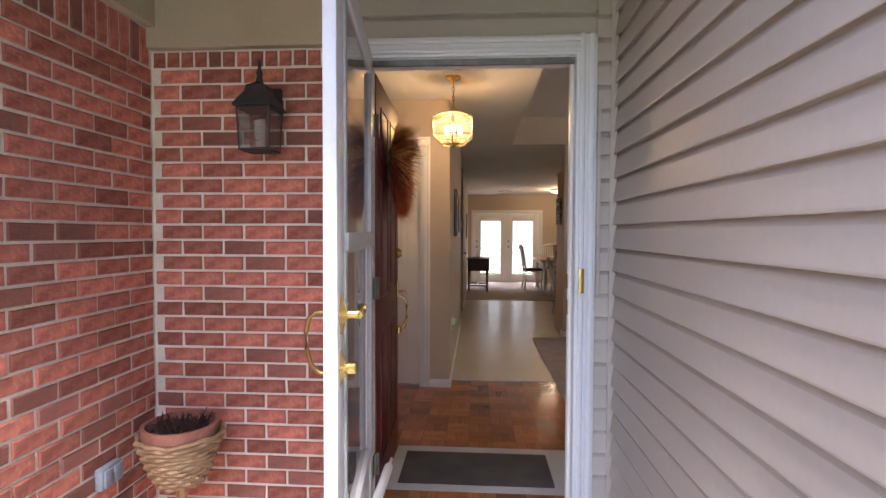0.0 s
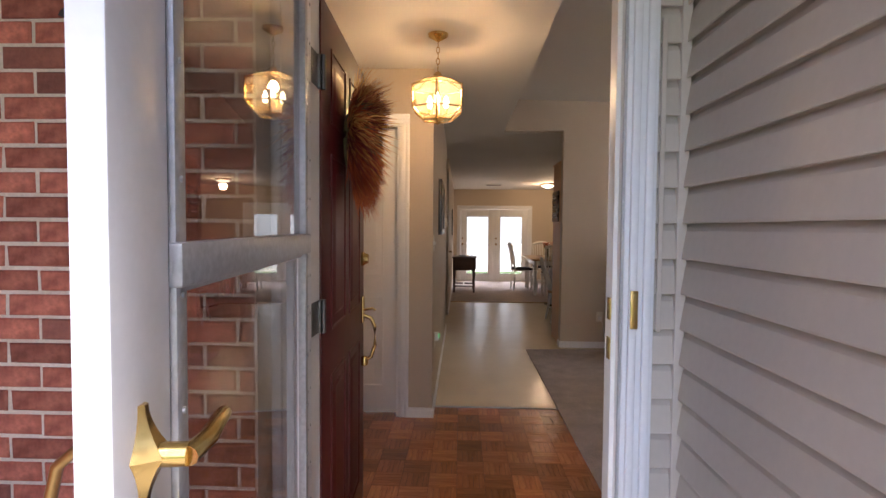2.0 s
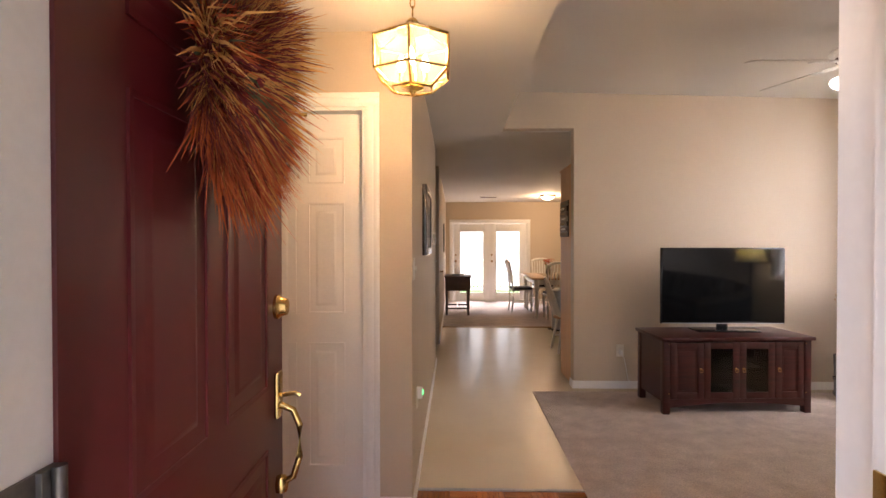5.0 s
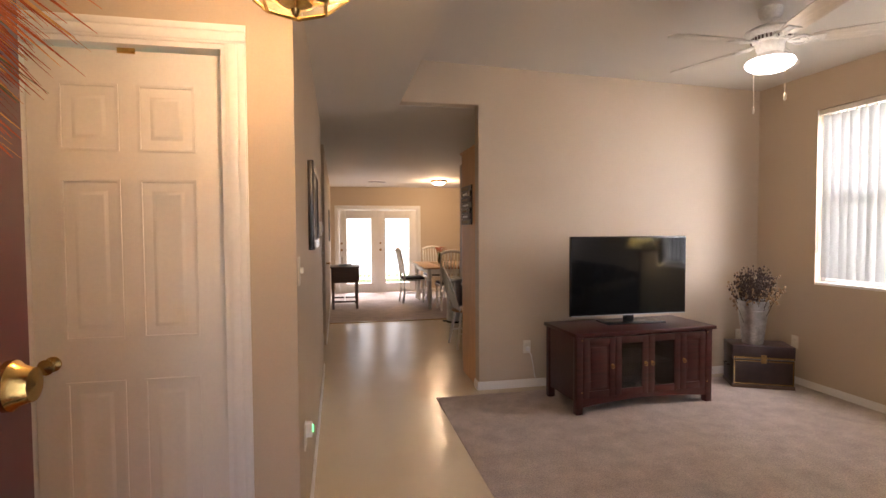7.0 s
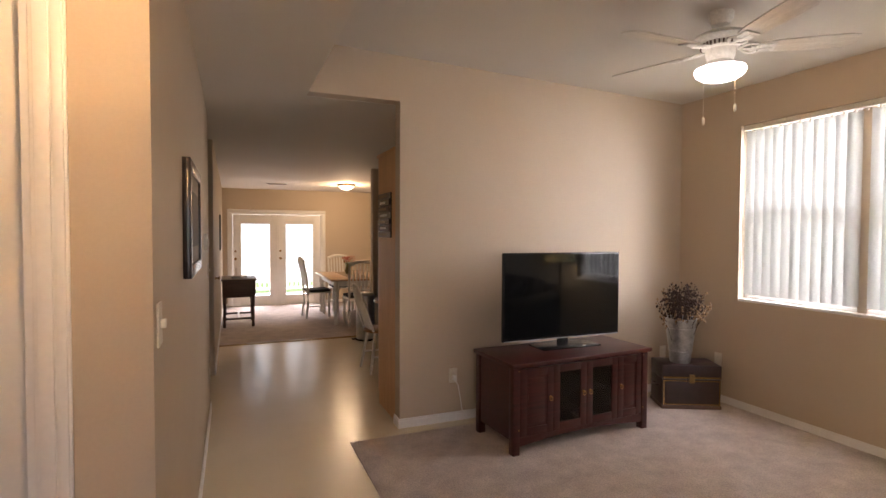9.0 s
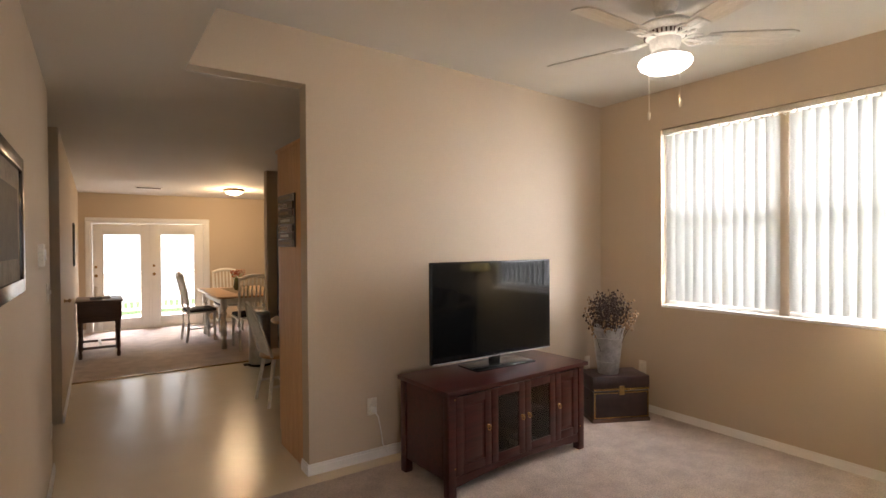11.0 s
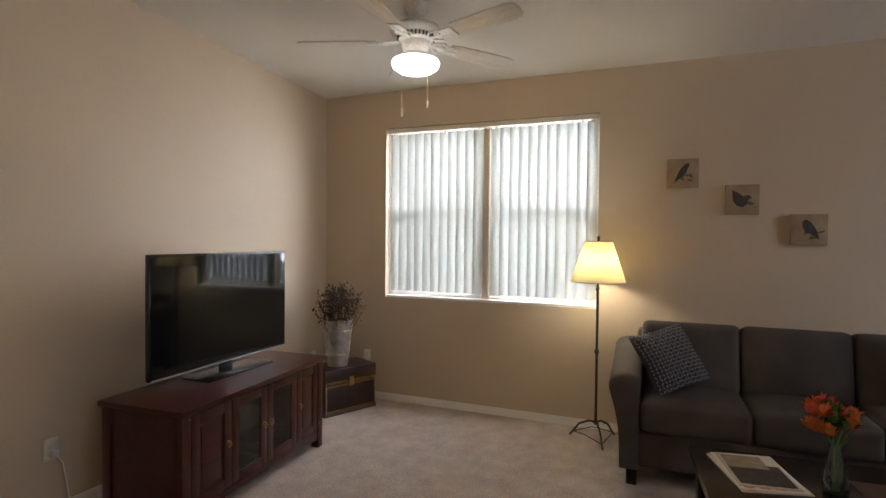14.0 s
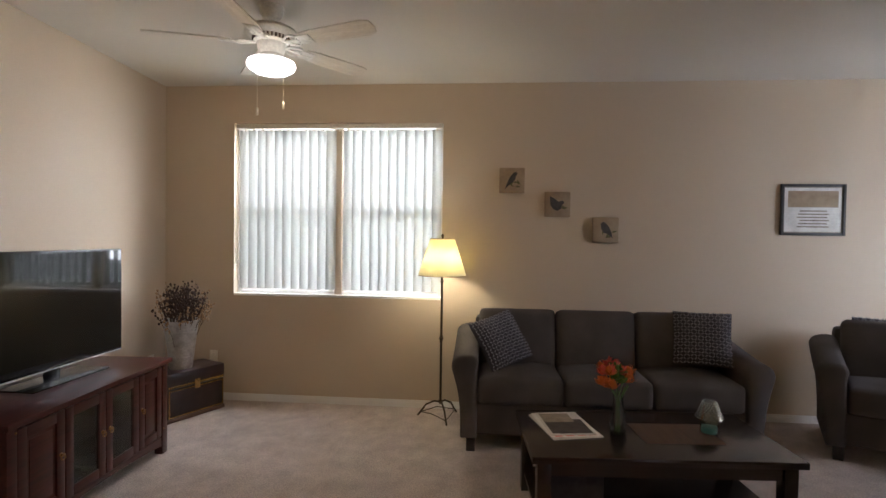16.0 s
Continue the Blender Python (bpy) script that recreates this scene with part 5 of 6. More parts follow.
def flared_arm(depth, height, side):
    """Arm with its outer face flaring outwards to a rolled top; runs back along +y, outer side along side * x."""
    prof = [(0.0, 0.09), (0.0, 0.40), (0.005, 0.50), (-0.012, height - 0.03), (0.02, height + 0.012), (0.085, height + 0.016), (0.155, height - 0.006), (0.182, height - 0.055), (0.158, height - 0.125), (0.128, height - 0.23), (0.114, 0.24), (0.112, 0.09)]
    for _ in range(2):
        cut = [prof[0]]
        for (ax, az), (bx_, bz) in zip(prof, prof[1:]):
            cut += [(0.75 * ax + 0.25 * bx_, 0.75 * az + 0.25 * bz), (0.25 * ax + 0.75 * bx_, 0.25 * az + 0.75 * bz)]
        prof = cut + [prof[-1]]
    bm = bmesh.new()
    rows = []
    stations = [(0.0, 0.024), (0.005, 0.011), (0.014, 0.003), (0.028, 0.0)] + [(0.1 * k, 0.0) for k in range(1, 7)] + [(depth - 0.02, 0.0), (depth, 0.016)]
    for y, inset in stations:
        slope = 0.10 * (y / depth) ** 1.5
        rows.append([bm.verts.new((side * (0.07 + (x - 0.07) * (1 - inset / 0.09)), y, z + ((slope - inset) * min(1.0, max(0.0, (z - 0.25) / 0.2))))) for x, z in prof])
    for a, b in zip(rows, rows[1:]):
        for i in range(len(prof)):
            j = (i + 1) % len(prof)
            bm.faces.new((a[i], a[j], b[j], b[i]))
    bm.faces.new(rows[0])
    bm.faces.new(rows[-1][::-1])
    return bm


def upholstered(name, m, width, seats, label, category):
    """Seat facing -y: local x across from 0 to width, y back from 0 to about 0.82."""
    ob = thing(name, m, label, category)
    part("frame", rounded(0.11, 0.03, 0.10, width - 0.11, 0.80, 0.30, 0.02), SOFA, ob)
    arm_l = flared_arm(0.74, 0.585, -1)
    part("arm", arm_l, SOFA, ob, m=pose(0.13, 0.0, 0))
    arm_r = flared_arm(0.74, 0.585, 1)
    part("arm", arm_r, SOFA, ob, m=pose(width - 0.13, 0.0, 0))
    inner = width - 0.26
    w = inner / seats
    part("back_frame", rounded(0.10, 0.70, 0.10, width - 0.10, 0.83, 0.755, 0.06), SOFA, ob)
    for k in range(seats):
        part("seat_cushion", seat_block(w - 0.006, 0.60, 0.17, 0.025), SOFA, ob, m=pose(0.13 + k * w + 0.003, 0.0, 0.295))
        part("back_cushion", seat_block(w - 0.006, 0.405, 0.17, 0.03, 0.055), SOFA, ob, m=pose(0.13 + k * w + 0.003, 0.565, 0.41, 79, 0, 0))
    for x in (0.06, width - 0.12):
        for y in (0.02, 0.72):
            lgm = bmesh.new()
            box(lgm, x, y, 0.0, x + 0.06, y + 0.06, 0.105, 0.004)
            part("leg", lgm, ESPRESSO, ob)
    return ob


sofa = upholstered("sofa", pose(3.12, 4.47, 0.010, 0, 0, -90) @ Matrix.Diagonal((1, 1, 1.10, 1)), 2.008, 3, "charcoal three-seat sofa with flared arms on carpet", "sofa")
upholstered("armchair", pose(3.30, 2.02, 0.010, 0, 0, -117) @ Matrix.Diagonal((1, 0.88, 1.08, 1)), 0.98, 1, "charcoal armchair matching the sofa", "armchair")


def leaned(at, normal, up):
    """Pose whose z runs along normal and whose y runs near up."""
    n_ = Vector(normal).normalized()
    x_ = Vector(up).cross(n_).normalized()
    y_ = n_.cross(x_)
    return Matrix.Translation(at) @ Matrix((x_, y_, n_)).transposed().to_4x4()


def throw_pillow(m, label):
    ob = thing("throw_pillow", m, label, "pillow", "patterned throw pillows")
    part("cover", pillow(bmesh.new(), 0.385, 0.385, 0.15), CUSHDARK, ob)
    bm = bmesh.new()
    for i in range(-8, 9):
        for j in range(-8, 9):
            u, v = i / 8.8, j / 8.8
            edge = (1 - abs(u) ** 3.2) ** 0.55 * (1 - abs(v) ** 3.2) ** 0.55
            z = 0.075 * edge + 0.0015
            cx, cy = 0.200 * u * (1 - 0.05 * (1 - abs(v))), 0.200 * v * (1 - 0.05 * (1 - abs(u)))
            tilt = 0.7 if (i + j) % 2 else -0.7
            dx, dy = 0.0095 * math.cos(tilt), 0.0095 * math.sin(tilt)
            nx, ny = -0.0042 * math.sin(tilt), 0.0042 * math.cos(tilt)
            vs = [bm.verts.new((cx + a * dx + b * nx, cy + a * dy + b * ny, z)) for a, b in ((-1, -1), (1, -1), (1, 1), (-1, 1))]
            bm.faces.new(vs)
    part("woven_pattern", bm, CUSHPALE, ob, "pale woven dashes in rows")
    return ob


throw_pillow(leaned((3.42, 4.18, 0.72), (-0.72, -0.46, 0.52), (0.10, 0.34, 0.95)), "dark throw pillow with pale woven dashes on the sofa")
throw_pillow(leaned((3.46, 2.75, 0.765), (-0.88, 0.30, 0.36), (0.35, -0.10, 0.93)), "dark throw pillow with pale woven dashes by the sofa arm")
throw_pillow(leaned((3.56, 1.44, 0.74), (-0.78, 0.42, 0.40), (0.30, -0.15, 0.93)), "dark throw pillow with pale woven dashes on the armchair")

# coffee table
ct = thing("coffee_table", pose(2.135, 2.80, 0.010, 0, 0, 3.5), "dark espresso wood coffee table with a lower shelf", "coffee table")
CX, CY, CZ = 0.66, 1.27, 0.44
part("tabletop", bx(0, 0, CZ - 0.035, CX, CY, CZ, bevel=0.005), ESPRESSO, ct)
for x in (0.03, CX - 0.095):
    for y in (0.03, CY - 0.095):
        part("leg", bx(x, y, 0, x + 0.065, y + 0.065, CZ - 0.035, bevel=0.003), ESPRESSO, ct)
for x in (0.04, CX - 0.06):
    part("apron", bx(x, 0.095, CZ - 0.105, x + 0.02, CY - 0.095, CZ - 0.035), ESPRESSO, ct)
for y in (0.04, CY - 0.06):
    part("apron", bx(0.095, y, CZ - 0.105, CX - 0.095, y + 0.02, CZ - 0.035), ESPRESSO, ct)
part("shelf", bx(0.04, 0.04, 0.10, CX - 0.04, CY - 0.04, 0.122, bevel=0.002), ESPRESSO, ct)
bin_ = thing("storage_bin", pose(2.40, 3.85, 0.132), "dark woven storage bin on the coffee table shelf", "storage bin")
part("bin_body", bx(-0.17, -0.15, 0, 0.17, 0.15, 0.17, bevel=0.01), CUSHDARK, bin_)

magm = Matrix.Translation((2.48, 3.86, 0.450))
for k, (dz, ang, w, h, mt, nm) in enumerate(((0.0, 15, 0.27, 0.37, PAPER, "bottom"), (0.006, 12, 0.26, 0.36, TRIM, "middle"), (0.0115, 9, 0.235, 0.33, PAPER, "top"))):
    mg = thing("magazine", magm @ pose(0, 0.0, dz, 0, 0, ang), ("pale printed magazine at the bottom of a stack", "white printed magazine within a stack", "printed magazine with dark cover photo on a stack")[k], "magazine", "magazines on the coffee table")
    part("page_block", bx(-h / 2, -w / 2, 0.0, h / 2, w / 2, 0.0052, bevel=0.0006), mt, mg)
    if k == 2:
        part("cover_photo", bx(-0.15, -w / 2 + 0.012, 0.0053, 0.05, w / 2 - 0.012, 0.0058), INK, mg, "dark cover photograph", False)
        part("cover_photo", bx(0.01, -0.06, 0.0059, 0.145, 0.105, 0.0063), TAUPEPRINT, mg, "dark cover photograph", False)
        for q in range(3):
            part("print_line", bx(-0.155 - 0.0 * q, -0.09 + 0.06 * q, 0.0059, -0.145, -0.05 + 0.06 * q, 0.0062), INK, mg, "", False)
    else:
        for q in range(4):
            part("print_line", bx(-h / 2 + 0.008, -w / 2 + 0.02 + 0.06 * q, 0.0053, -h / 2 + 0.022, -w / 2 + 0.06 + 0.06 * q, 0.0057), (INK, CORAL)[k], mg, "", False)

vase = thing("flower_vase", pose(2.39, 3.60, 0.450), "clear glass bottle vase part filled with water", "vase")
vb = bmesh.new()
lathe(vb, [(0.040, 0.0), (0.044, 0.006), (0.043, 0.06), (0.032, 0.13), (0.025, 0.19), (0.028, 0.215), (0.025, 0.215), (0.022, 0.19), (0.029, 0.13), (0.039, 0.06), (0.039, 0.012), (0.0, 0.010)], seg=28)
vo = part("glass_body", vb, VASEGLASS, vase)
vo.visible_shadow = False
wt = bmesh.new()
lathe(wt, [(0.037, 0.012), (0.038, 0.055), (0.034, 0.08), (0.0, 0.081)], seg=24)
part("water", wt, VASEGLASS, vase)
blooms = thing("flower_bunch", pose(2.39, 3.60, 0.462), "orange and coral flowers with green buds in the vase", "flowers")
fr_ = random.Random(5)
stem = bmesh.new()
for k in range(9):
    a = 6.283 * k / 9
    tube(stem, [(0.012 * math.cos(a), 0.012 * math.sin(a), 0.005), (0.008 * math.cos(a + 1), 0.008 * math.sin(a + 1), 0.16), (0.05 * math.cos(a), 0.05 * math.sin(a), 0.25)], 0.0022, 5)
part("stems", stem, GREENLEAF, blooms)
for mt, count, sd in ((ORANGE, 9, 1), (CORAL, 8, 2), (GREENLEAF, 6, 3)):
    rr = random.Random(sd)
    for k in range(count):
        bm = bmesh.new()
        a = rr.uniform(0, 6.283)
        q = rr.uniform(0.03, 0.10) if mt is not GREENLEAF else rr.uniform(0.0, 0.05)
        c = Vector((q * math.cos(a), q * math.sin(a), 0.275 + rr.uniform(-0.04, 0.06)))
        for j in range(22):
            b, t_ = rr.uniform(0, 6.283), rr.uniform(0.1, 1.3)
            d = Vector((math.cos(b) * math.sin(t_), math.sin(b) * math.sin(t_), math.cos(t_)))
            s = d.cross(Vector((0.3, 0.2, 1))).normalized() * 0.013
            p = c + d * rr.uniform(0.032, 0.052)
            mid_ = c + d * 0.016 + Vector((0, 0, -0.002))
            v = [bm.verts.new(w_) for w_ in (c, mid_ - s, p - s * 0.5 + Vector((0, 0, 0.003)), p + s * 0.5 + Vector((0, 0, 0.003)), mid_ + s)]
            bm.faces.new(v)
        part("bud" if mt is GREENLEAF else "bloom", bm, mt, blooms, ("orange bloom", "coral bloom", "green bud")[(ORANGE, CORAL, GREENLEAF).index(mt)])

cand = thing("candle_lamp", pose(2.45, 3.117, 0.450), "clear glass candle holder with a beaded glass shade", "candle lamp")
cb = bmesh.new()
lathe(cb, [(0.042, 0.0), (0.046, 0.006), (0.044, 0.045), (0.040, 0.082), (0.030, 0.092), (0.027, 0.092), (0.037, 0.08), (0.041, 0.045), (0.041, 0.010), (0.0, 0.008)], seg=24)
co = part("cup", cb, VASEGLASS, cand)
co.visible_shadow = False
part("wax", lathe(bmesh.new(), [(0.039, 0.011), (0.039, 0.040), (0.0, 0.041)], seg=20), TEAL, cand, "teal candle wax")
cs = bmesh.new()
lathe(cs, [(0.070, 0.085), (0.062, 0.10), (0.034, 0.175), (0.032, 0.178), (0.031, 0.174), (0.059, 0.10), (0.068, 0.086)], seg=28)
so = part("glass_shade", cs, VASEGLASS, cand)
so.visible_shadow = False
bd = bmesh.new()
for ring_k in range(8):
    f = ring_k / 7
    rr_ = 0.066 - 0.031 * f
    for k in range(18):
        a = 2 * math.pi * (k + 0.5 * (ring_k % 2)) / 18
        lathe(bd, [(0.0, -0.0025), (0.0028, 0.0), (0.0, 0.0025)], at=(rr_ * math.cos(a), rr_ * math.sin(a), 0.092 + 0.078 * f), seg=5)
part("beads", bd, STEEL, cand, "rows of tiny clear beads")
# Lighter brown sheet added for the window's reflection in the tabletop.
single("reflection_patch", bx(-0.15, -0.20, 0, 0.13, 0.20, 0.003, bevel=0.001), DARKWOOD, pose(2.44, 3.30, 0.450, 0, 0, 4), "thin brown sheet as window reflection on the coffee table", "mat", smooth=False)

# wall art on the window wall
BIRDS = (
    ((-0.2, 0.15), (-0.05, 0.35), (0.12, 0.55), (0.30, 0.62), (0.38, 0.50), (0.28, 0.30), (0.22, 0.05), (0.05, -0.15), (-0.20, -0.35), (-0.48, -0.62), (-0.40, -0.35), (-0.28, -0.05)),
    ((-0.55, 0.60), (-0.20, 0.40), (0.05, 0.20), (0.30, 0.28), (0.50, 0.12), (0.30, -0.05), (0.25, -0.30), (0.0, -0.45), (-0.30, -0.35), (-0.50, -0.05)),
    ((-0.35, 0.45), (-0.18, 0.60), (0.05, 0.45), (0.25, 0.20), (0.40, -0.15), (0.50, -0.60), (0.30, -0.40), (0.08, -0.25), (-0.15, -0.20), (-0.32, 0.10)),
)
for k, (yc, zc) in enumerate(((4.088, 1.943), (3.713, 1.747), (3.322, 1.541))):
    art = thing("canvas_print", pose(4.0, yc, zc, 0, 0, -90), ("small tan canvas with a dark perched bird", "small tan canvas with a dark bird and leaves", "small tan canvas with a dark bird on a twig")[k], "canvas print", "bird canvases on the wall")
    part("canvas", bx(-0.103, -0.035, -0.103, 0.103, 0, 0.103, bevel=0.004), CANVAS, art)
    bm = bmesh.new()
    for d in (-0.0354, -0.0362):
        bm.faces.new([bm.verts.new((0.115 * u, d, 0.115 * v)) for u, v in BIRDS[k]])
    bm.verts.ensure_lookup_table()
    q = len(BIRDS[k])
    for i in range(q):
        bm.faces.new([bm.verts[j] for j in (i, (i + 1) % q, q + (i + 1) % q, q + i)])
    part("bird_shape", bm, INK, art, "dark painted bird shape", False)
    lv = bmesh.new()
    lr = random.Random(k)
    for j in range(7):
        cx, cz = lr.uniform(-0.03, 0.07), lr.uniform(-0.07, -0.01) + (0.04 if k == 1 else 0)
        a = lr.uniform(0, 6.28)
        lv.faces.new([lv.verts.new((cx + 0.022 * math.cos(a) * u - 0.008 * math.sin(a) * v, -0.0358, cz + 0.022 * math.sin(a) * u + 0.008 * math.cos(a) * v)) for u, v in ((-1, 0), (0, -1), (1, 0), (0, 1))])
    part("leaf_shapes", lv, OLIVE, art, "dark painted leaves", False)
fp_ = picture("framed_print", pose(4.0, 1.709, 1.722, 0, 0, -90), 0.49, 0.41, 0.022, "black-framed print with pale lettering behind glass", 0.022, IRON, TAUPEPRINT)
part("sheet", bx(-0.215, -0.0125, -0.175, 0.215, -0.0112, 0.175), PAPER, fp_, "", False)
part("photo", bx(-0.19, -0.0145, 0.02, 0.19, -0.013, 0.15), CANVAS, fp_, "", False)
for q in range(6):
    part("text_line", bx(-0.12 + 0.01 * (q % 3), -0.0148, -0.14 + 0.025 * q, 0.12 - 0.013 * (q % 2), -0.0132, -0.129 + 0.025 * q), TRIM if q > 5 else TAUPEPRINT, fp_, "", False)

# ceiling fan
fan = thing("ceiling_fan", pose(2.62, 5.57, 2.797), "white five-blade ceiling fan with a lit glass bowl", "ceiling fan")
fc = bmesh.new()
lathe(fc, [(0.022, -0.080), (0.048, -0.070), (0.066, -0.038), (0.070, 0.004)], seg=24)
part("canopy", fc, FANWHITE, fan)
part("downrod", cyl(bmesh.new(), (0, 0, -0.115), (0, 0, -0.07), 0.014), FANWHITE, fan)
mo = bmesh.new()
lathe(mo, [(0.080, -0.215), (0.100, -0.205), (0.106, -0.178), (0.140, -0.166), (0.150, -0.152), (0.138, -0.134), (0.085, -0.112), (0.025, -0.104)], seg=36)
part("motor_housing", mo, FANWHITE, fan)
vn = bmesh.new()
for k in range(30):
    a = 2 * math.pi * k / 30
    box(vn, 0.099, -0.004, -0.203, 0.109, 0.004, -0.181, m=pose(0, 0, 0, 0, 0, 12 * k))
part("vent_slots", vn, DARKWOOD, fan, "ring of dark vent slots")
sw = bmesh.new()
lathe(sw, [(0.095, -0.322), (0.090, -0.305), (0.066, -0.280), (0.078, -0.250), (0.082, -0.214)], seg=28)
part("switch_housing", sw, FANWHITE, fan)
bowl = bmesh.new()
lathe(bowl, [(0.0, -0.397), (0.05, -0.394), (0.10, -0.380), (0.130, -0.360), (0.140, -0.338), (0.134, -0.322), (0.06, -0.318)], seg=32)
bo_ = part("glass_bowl", bowl, FANGLOW, fan, "lit frosted glass bowl")
bo_.visible_shadow = False
for k in range(5):
    ang = 36 + 72 * k
    blade = bmesh.new()
    outline = [(0.22, -0.048), (0.30, -0.060), (0.48, -0.066), (0.64, -0.068), (0.685, -0.055), (0.695, 0.0), (0.68, 0.048), (0.64, 0.064), (0.48, 0.062), (0.30, 0.056), (0.22, 0.048)]
    lo = [blade.verts.new((x, y, -0.004)) for x, y in outline]
    hi = [blade.verts.new((x, y, 0.004)) for x, y in outline]
    blade.faces.new(lo[::-1])
    blade.faces.new(hi)
    for i in range(len(outline)):
        j = (i + 1) % len(outline)
        blade.faces.new((lo[i], lo[j], hi[j], hi[i]))
    bl = part("blade", blade, BLADE, fan, "pale washed-wood blade", m=pose(0, 0, -0.212, 0, 0, ang) @ pose(0, 0, 0, -12, 0, 0))
    ir = bmesh.new()
    for sgn in (-1, 1):
        tube(ir, [(0.10, sgn * 0.012, 0.0), (0.14, sgn * 0.045, -0.004), (0.175, sgn * 0.050, -0.006), (0.20, sgn * 0.030, -0.006), (0.185, sgn * 0.010, -0.006), (0.155, sgn * 0.020, -0.005)], 0.007, 6)
    tube(ir, [(0.09, 0, 0.0), (0.17, 0, -0.008), (0.27, 0, -0.007)], 0.008, 6)
    box(ir, 0.20, -0.040, -0.011, 0.285, 0.040, -0.005, 0.002)
    part("scroll_bracket", ir, FANWHITE, bl, "scrolled white blade bracket")
for dx, dy, ln in ((-0.065, 0.055, 0.30), (0.070, -0.045, 0.23)):
    pc = bmesh.new()
    cyl(pc, (dx, dy, -0.31), (dx, dy, -0.30 - ln), 0.0016 if dx < 0 else 0.0008, seg=6)
    lathe(pc, [(0.0, -0.350 - ln), (0.007, -0.340 - ln), (0.008, -0.31 - ln), (0.003, -0.30 - ln)], at=(dx, dy, 0), seg=10)
    part("pull_chain", pc, PLASTIC, fan, "thin chain with a wooden bob")

# ---- kitchen and dining room ----
pantry = thing("pantry_cabinet", pose(1.165, 7.25, 0), "tall maple pantry cabinet at the end of the wall", "cabinet")
pb = bmesh.new()
box(pb, 0.0, 0.0, 0.10, 0.55, 0.55, 2.16, 0.002)
part("body", pb, MAPLE, pantry)
part("side_panel", bx(-0.006, 0.0, 0.0, 0.0, 0.50, 2.16), MAPLE, pantry)
part("toe_kick", bx(0.0, 0.0, 0.0, 0.55, 0.49, 0.10), DARKWOOD, pantry, "dark recessed toe kick")
part("crown", bx(-0.012, 0.0, 2.16, 0.56, 0.565, 2.185, bevel=0.003), MAPLE, pantry)
for z0, z1 in ((0.12, 1.30), (1.32, 2.14)):
    part("door", bx(0.01, 0.55, z0, 0.54, 0.57, z1, bevel=0.003), MAPLE, pantry)
sign_t = thing("wooden_sign", pose(1.159, 7.53, 1.65, 0, 0, -90), "slatted wooden sign with illegible pale lettering", "sign")
part("backing", bx(-0.165, -0.012, -0.185, 0.165, 0.0, 0.185, bevel=0.002), ESPRESSO, sign_t)
for k in range(7):
    z = -0.182 + 0.0525 * k
    pl = part("slat", bx(-0.162, -0.026, z, 0.162, -0.012, z + 0.047, bevel=0.002), (TAUPEPRINT, DARKWOOD, ESPRESSO)[k % 3], sign_t, "", False)
    part("text_bar", bx(-0.12 + 0.02 * (k % 2), -0.0275, z + 0.014, 0.11 - 0.03 * (k % 3), -0.0262, z + 0.032), (CANVAS, PAPER)[k % 2], pl, "", False)


def turned_leg(bm, x, y, z1, r):
    lathe(bm, [(r * 0.75, 0.0), (r * 0.9, 0.05), (r * 0.6, 0.09), (r * 0.95, 0.30 * z1), (r * 0.7, 0.62 * z1), (r * 1.0, 0.70 * z1), (r * 0.65, 0.74 * z1), (r, 0.80 * z1), (r, z1)], at=(x, y, 0), seg=12)
    return bm


# small breakfast table and spindle-back chair
bt = thing("breakfast_table", pose(1.861, 8.962, 0), "small round honey oak table with white pedestal", "table")
part("tabletop", lathe(bmesh.new(), [(0.40, 0.715), (0.42, 0.725), (0.42, 0.74), (0.41, 0.75)], seg=40), OAKTOP, bt)
part("pedestal", lathe(bmesh.new(), [(0.06, 0.10), (0.045, 0.25), (0.06, 0.45), (0.04, 0.60), (0.07, 0.715)], seg=20), WHITEWOOD, bt)
for k in range(4):
    part("foot", tube(bmesh.new(), [(0, 0, 0.16), (0.17, 0, 0.10), (0.30, 0, 0.02)], 0.028, 8), WHITEWOOD, bt, m=pose(0, 0, 0, 0, 0, 45 + 90 * k))


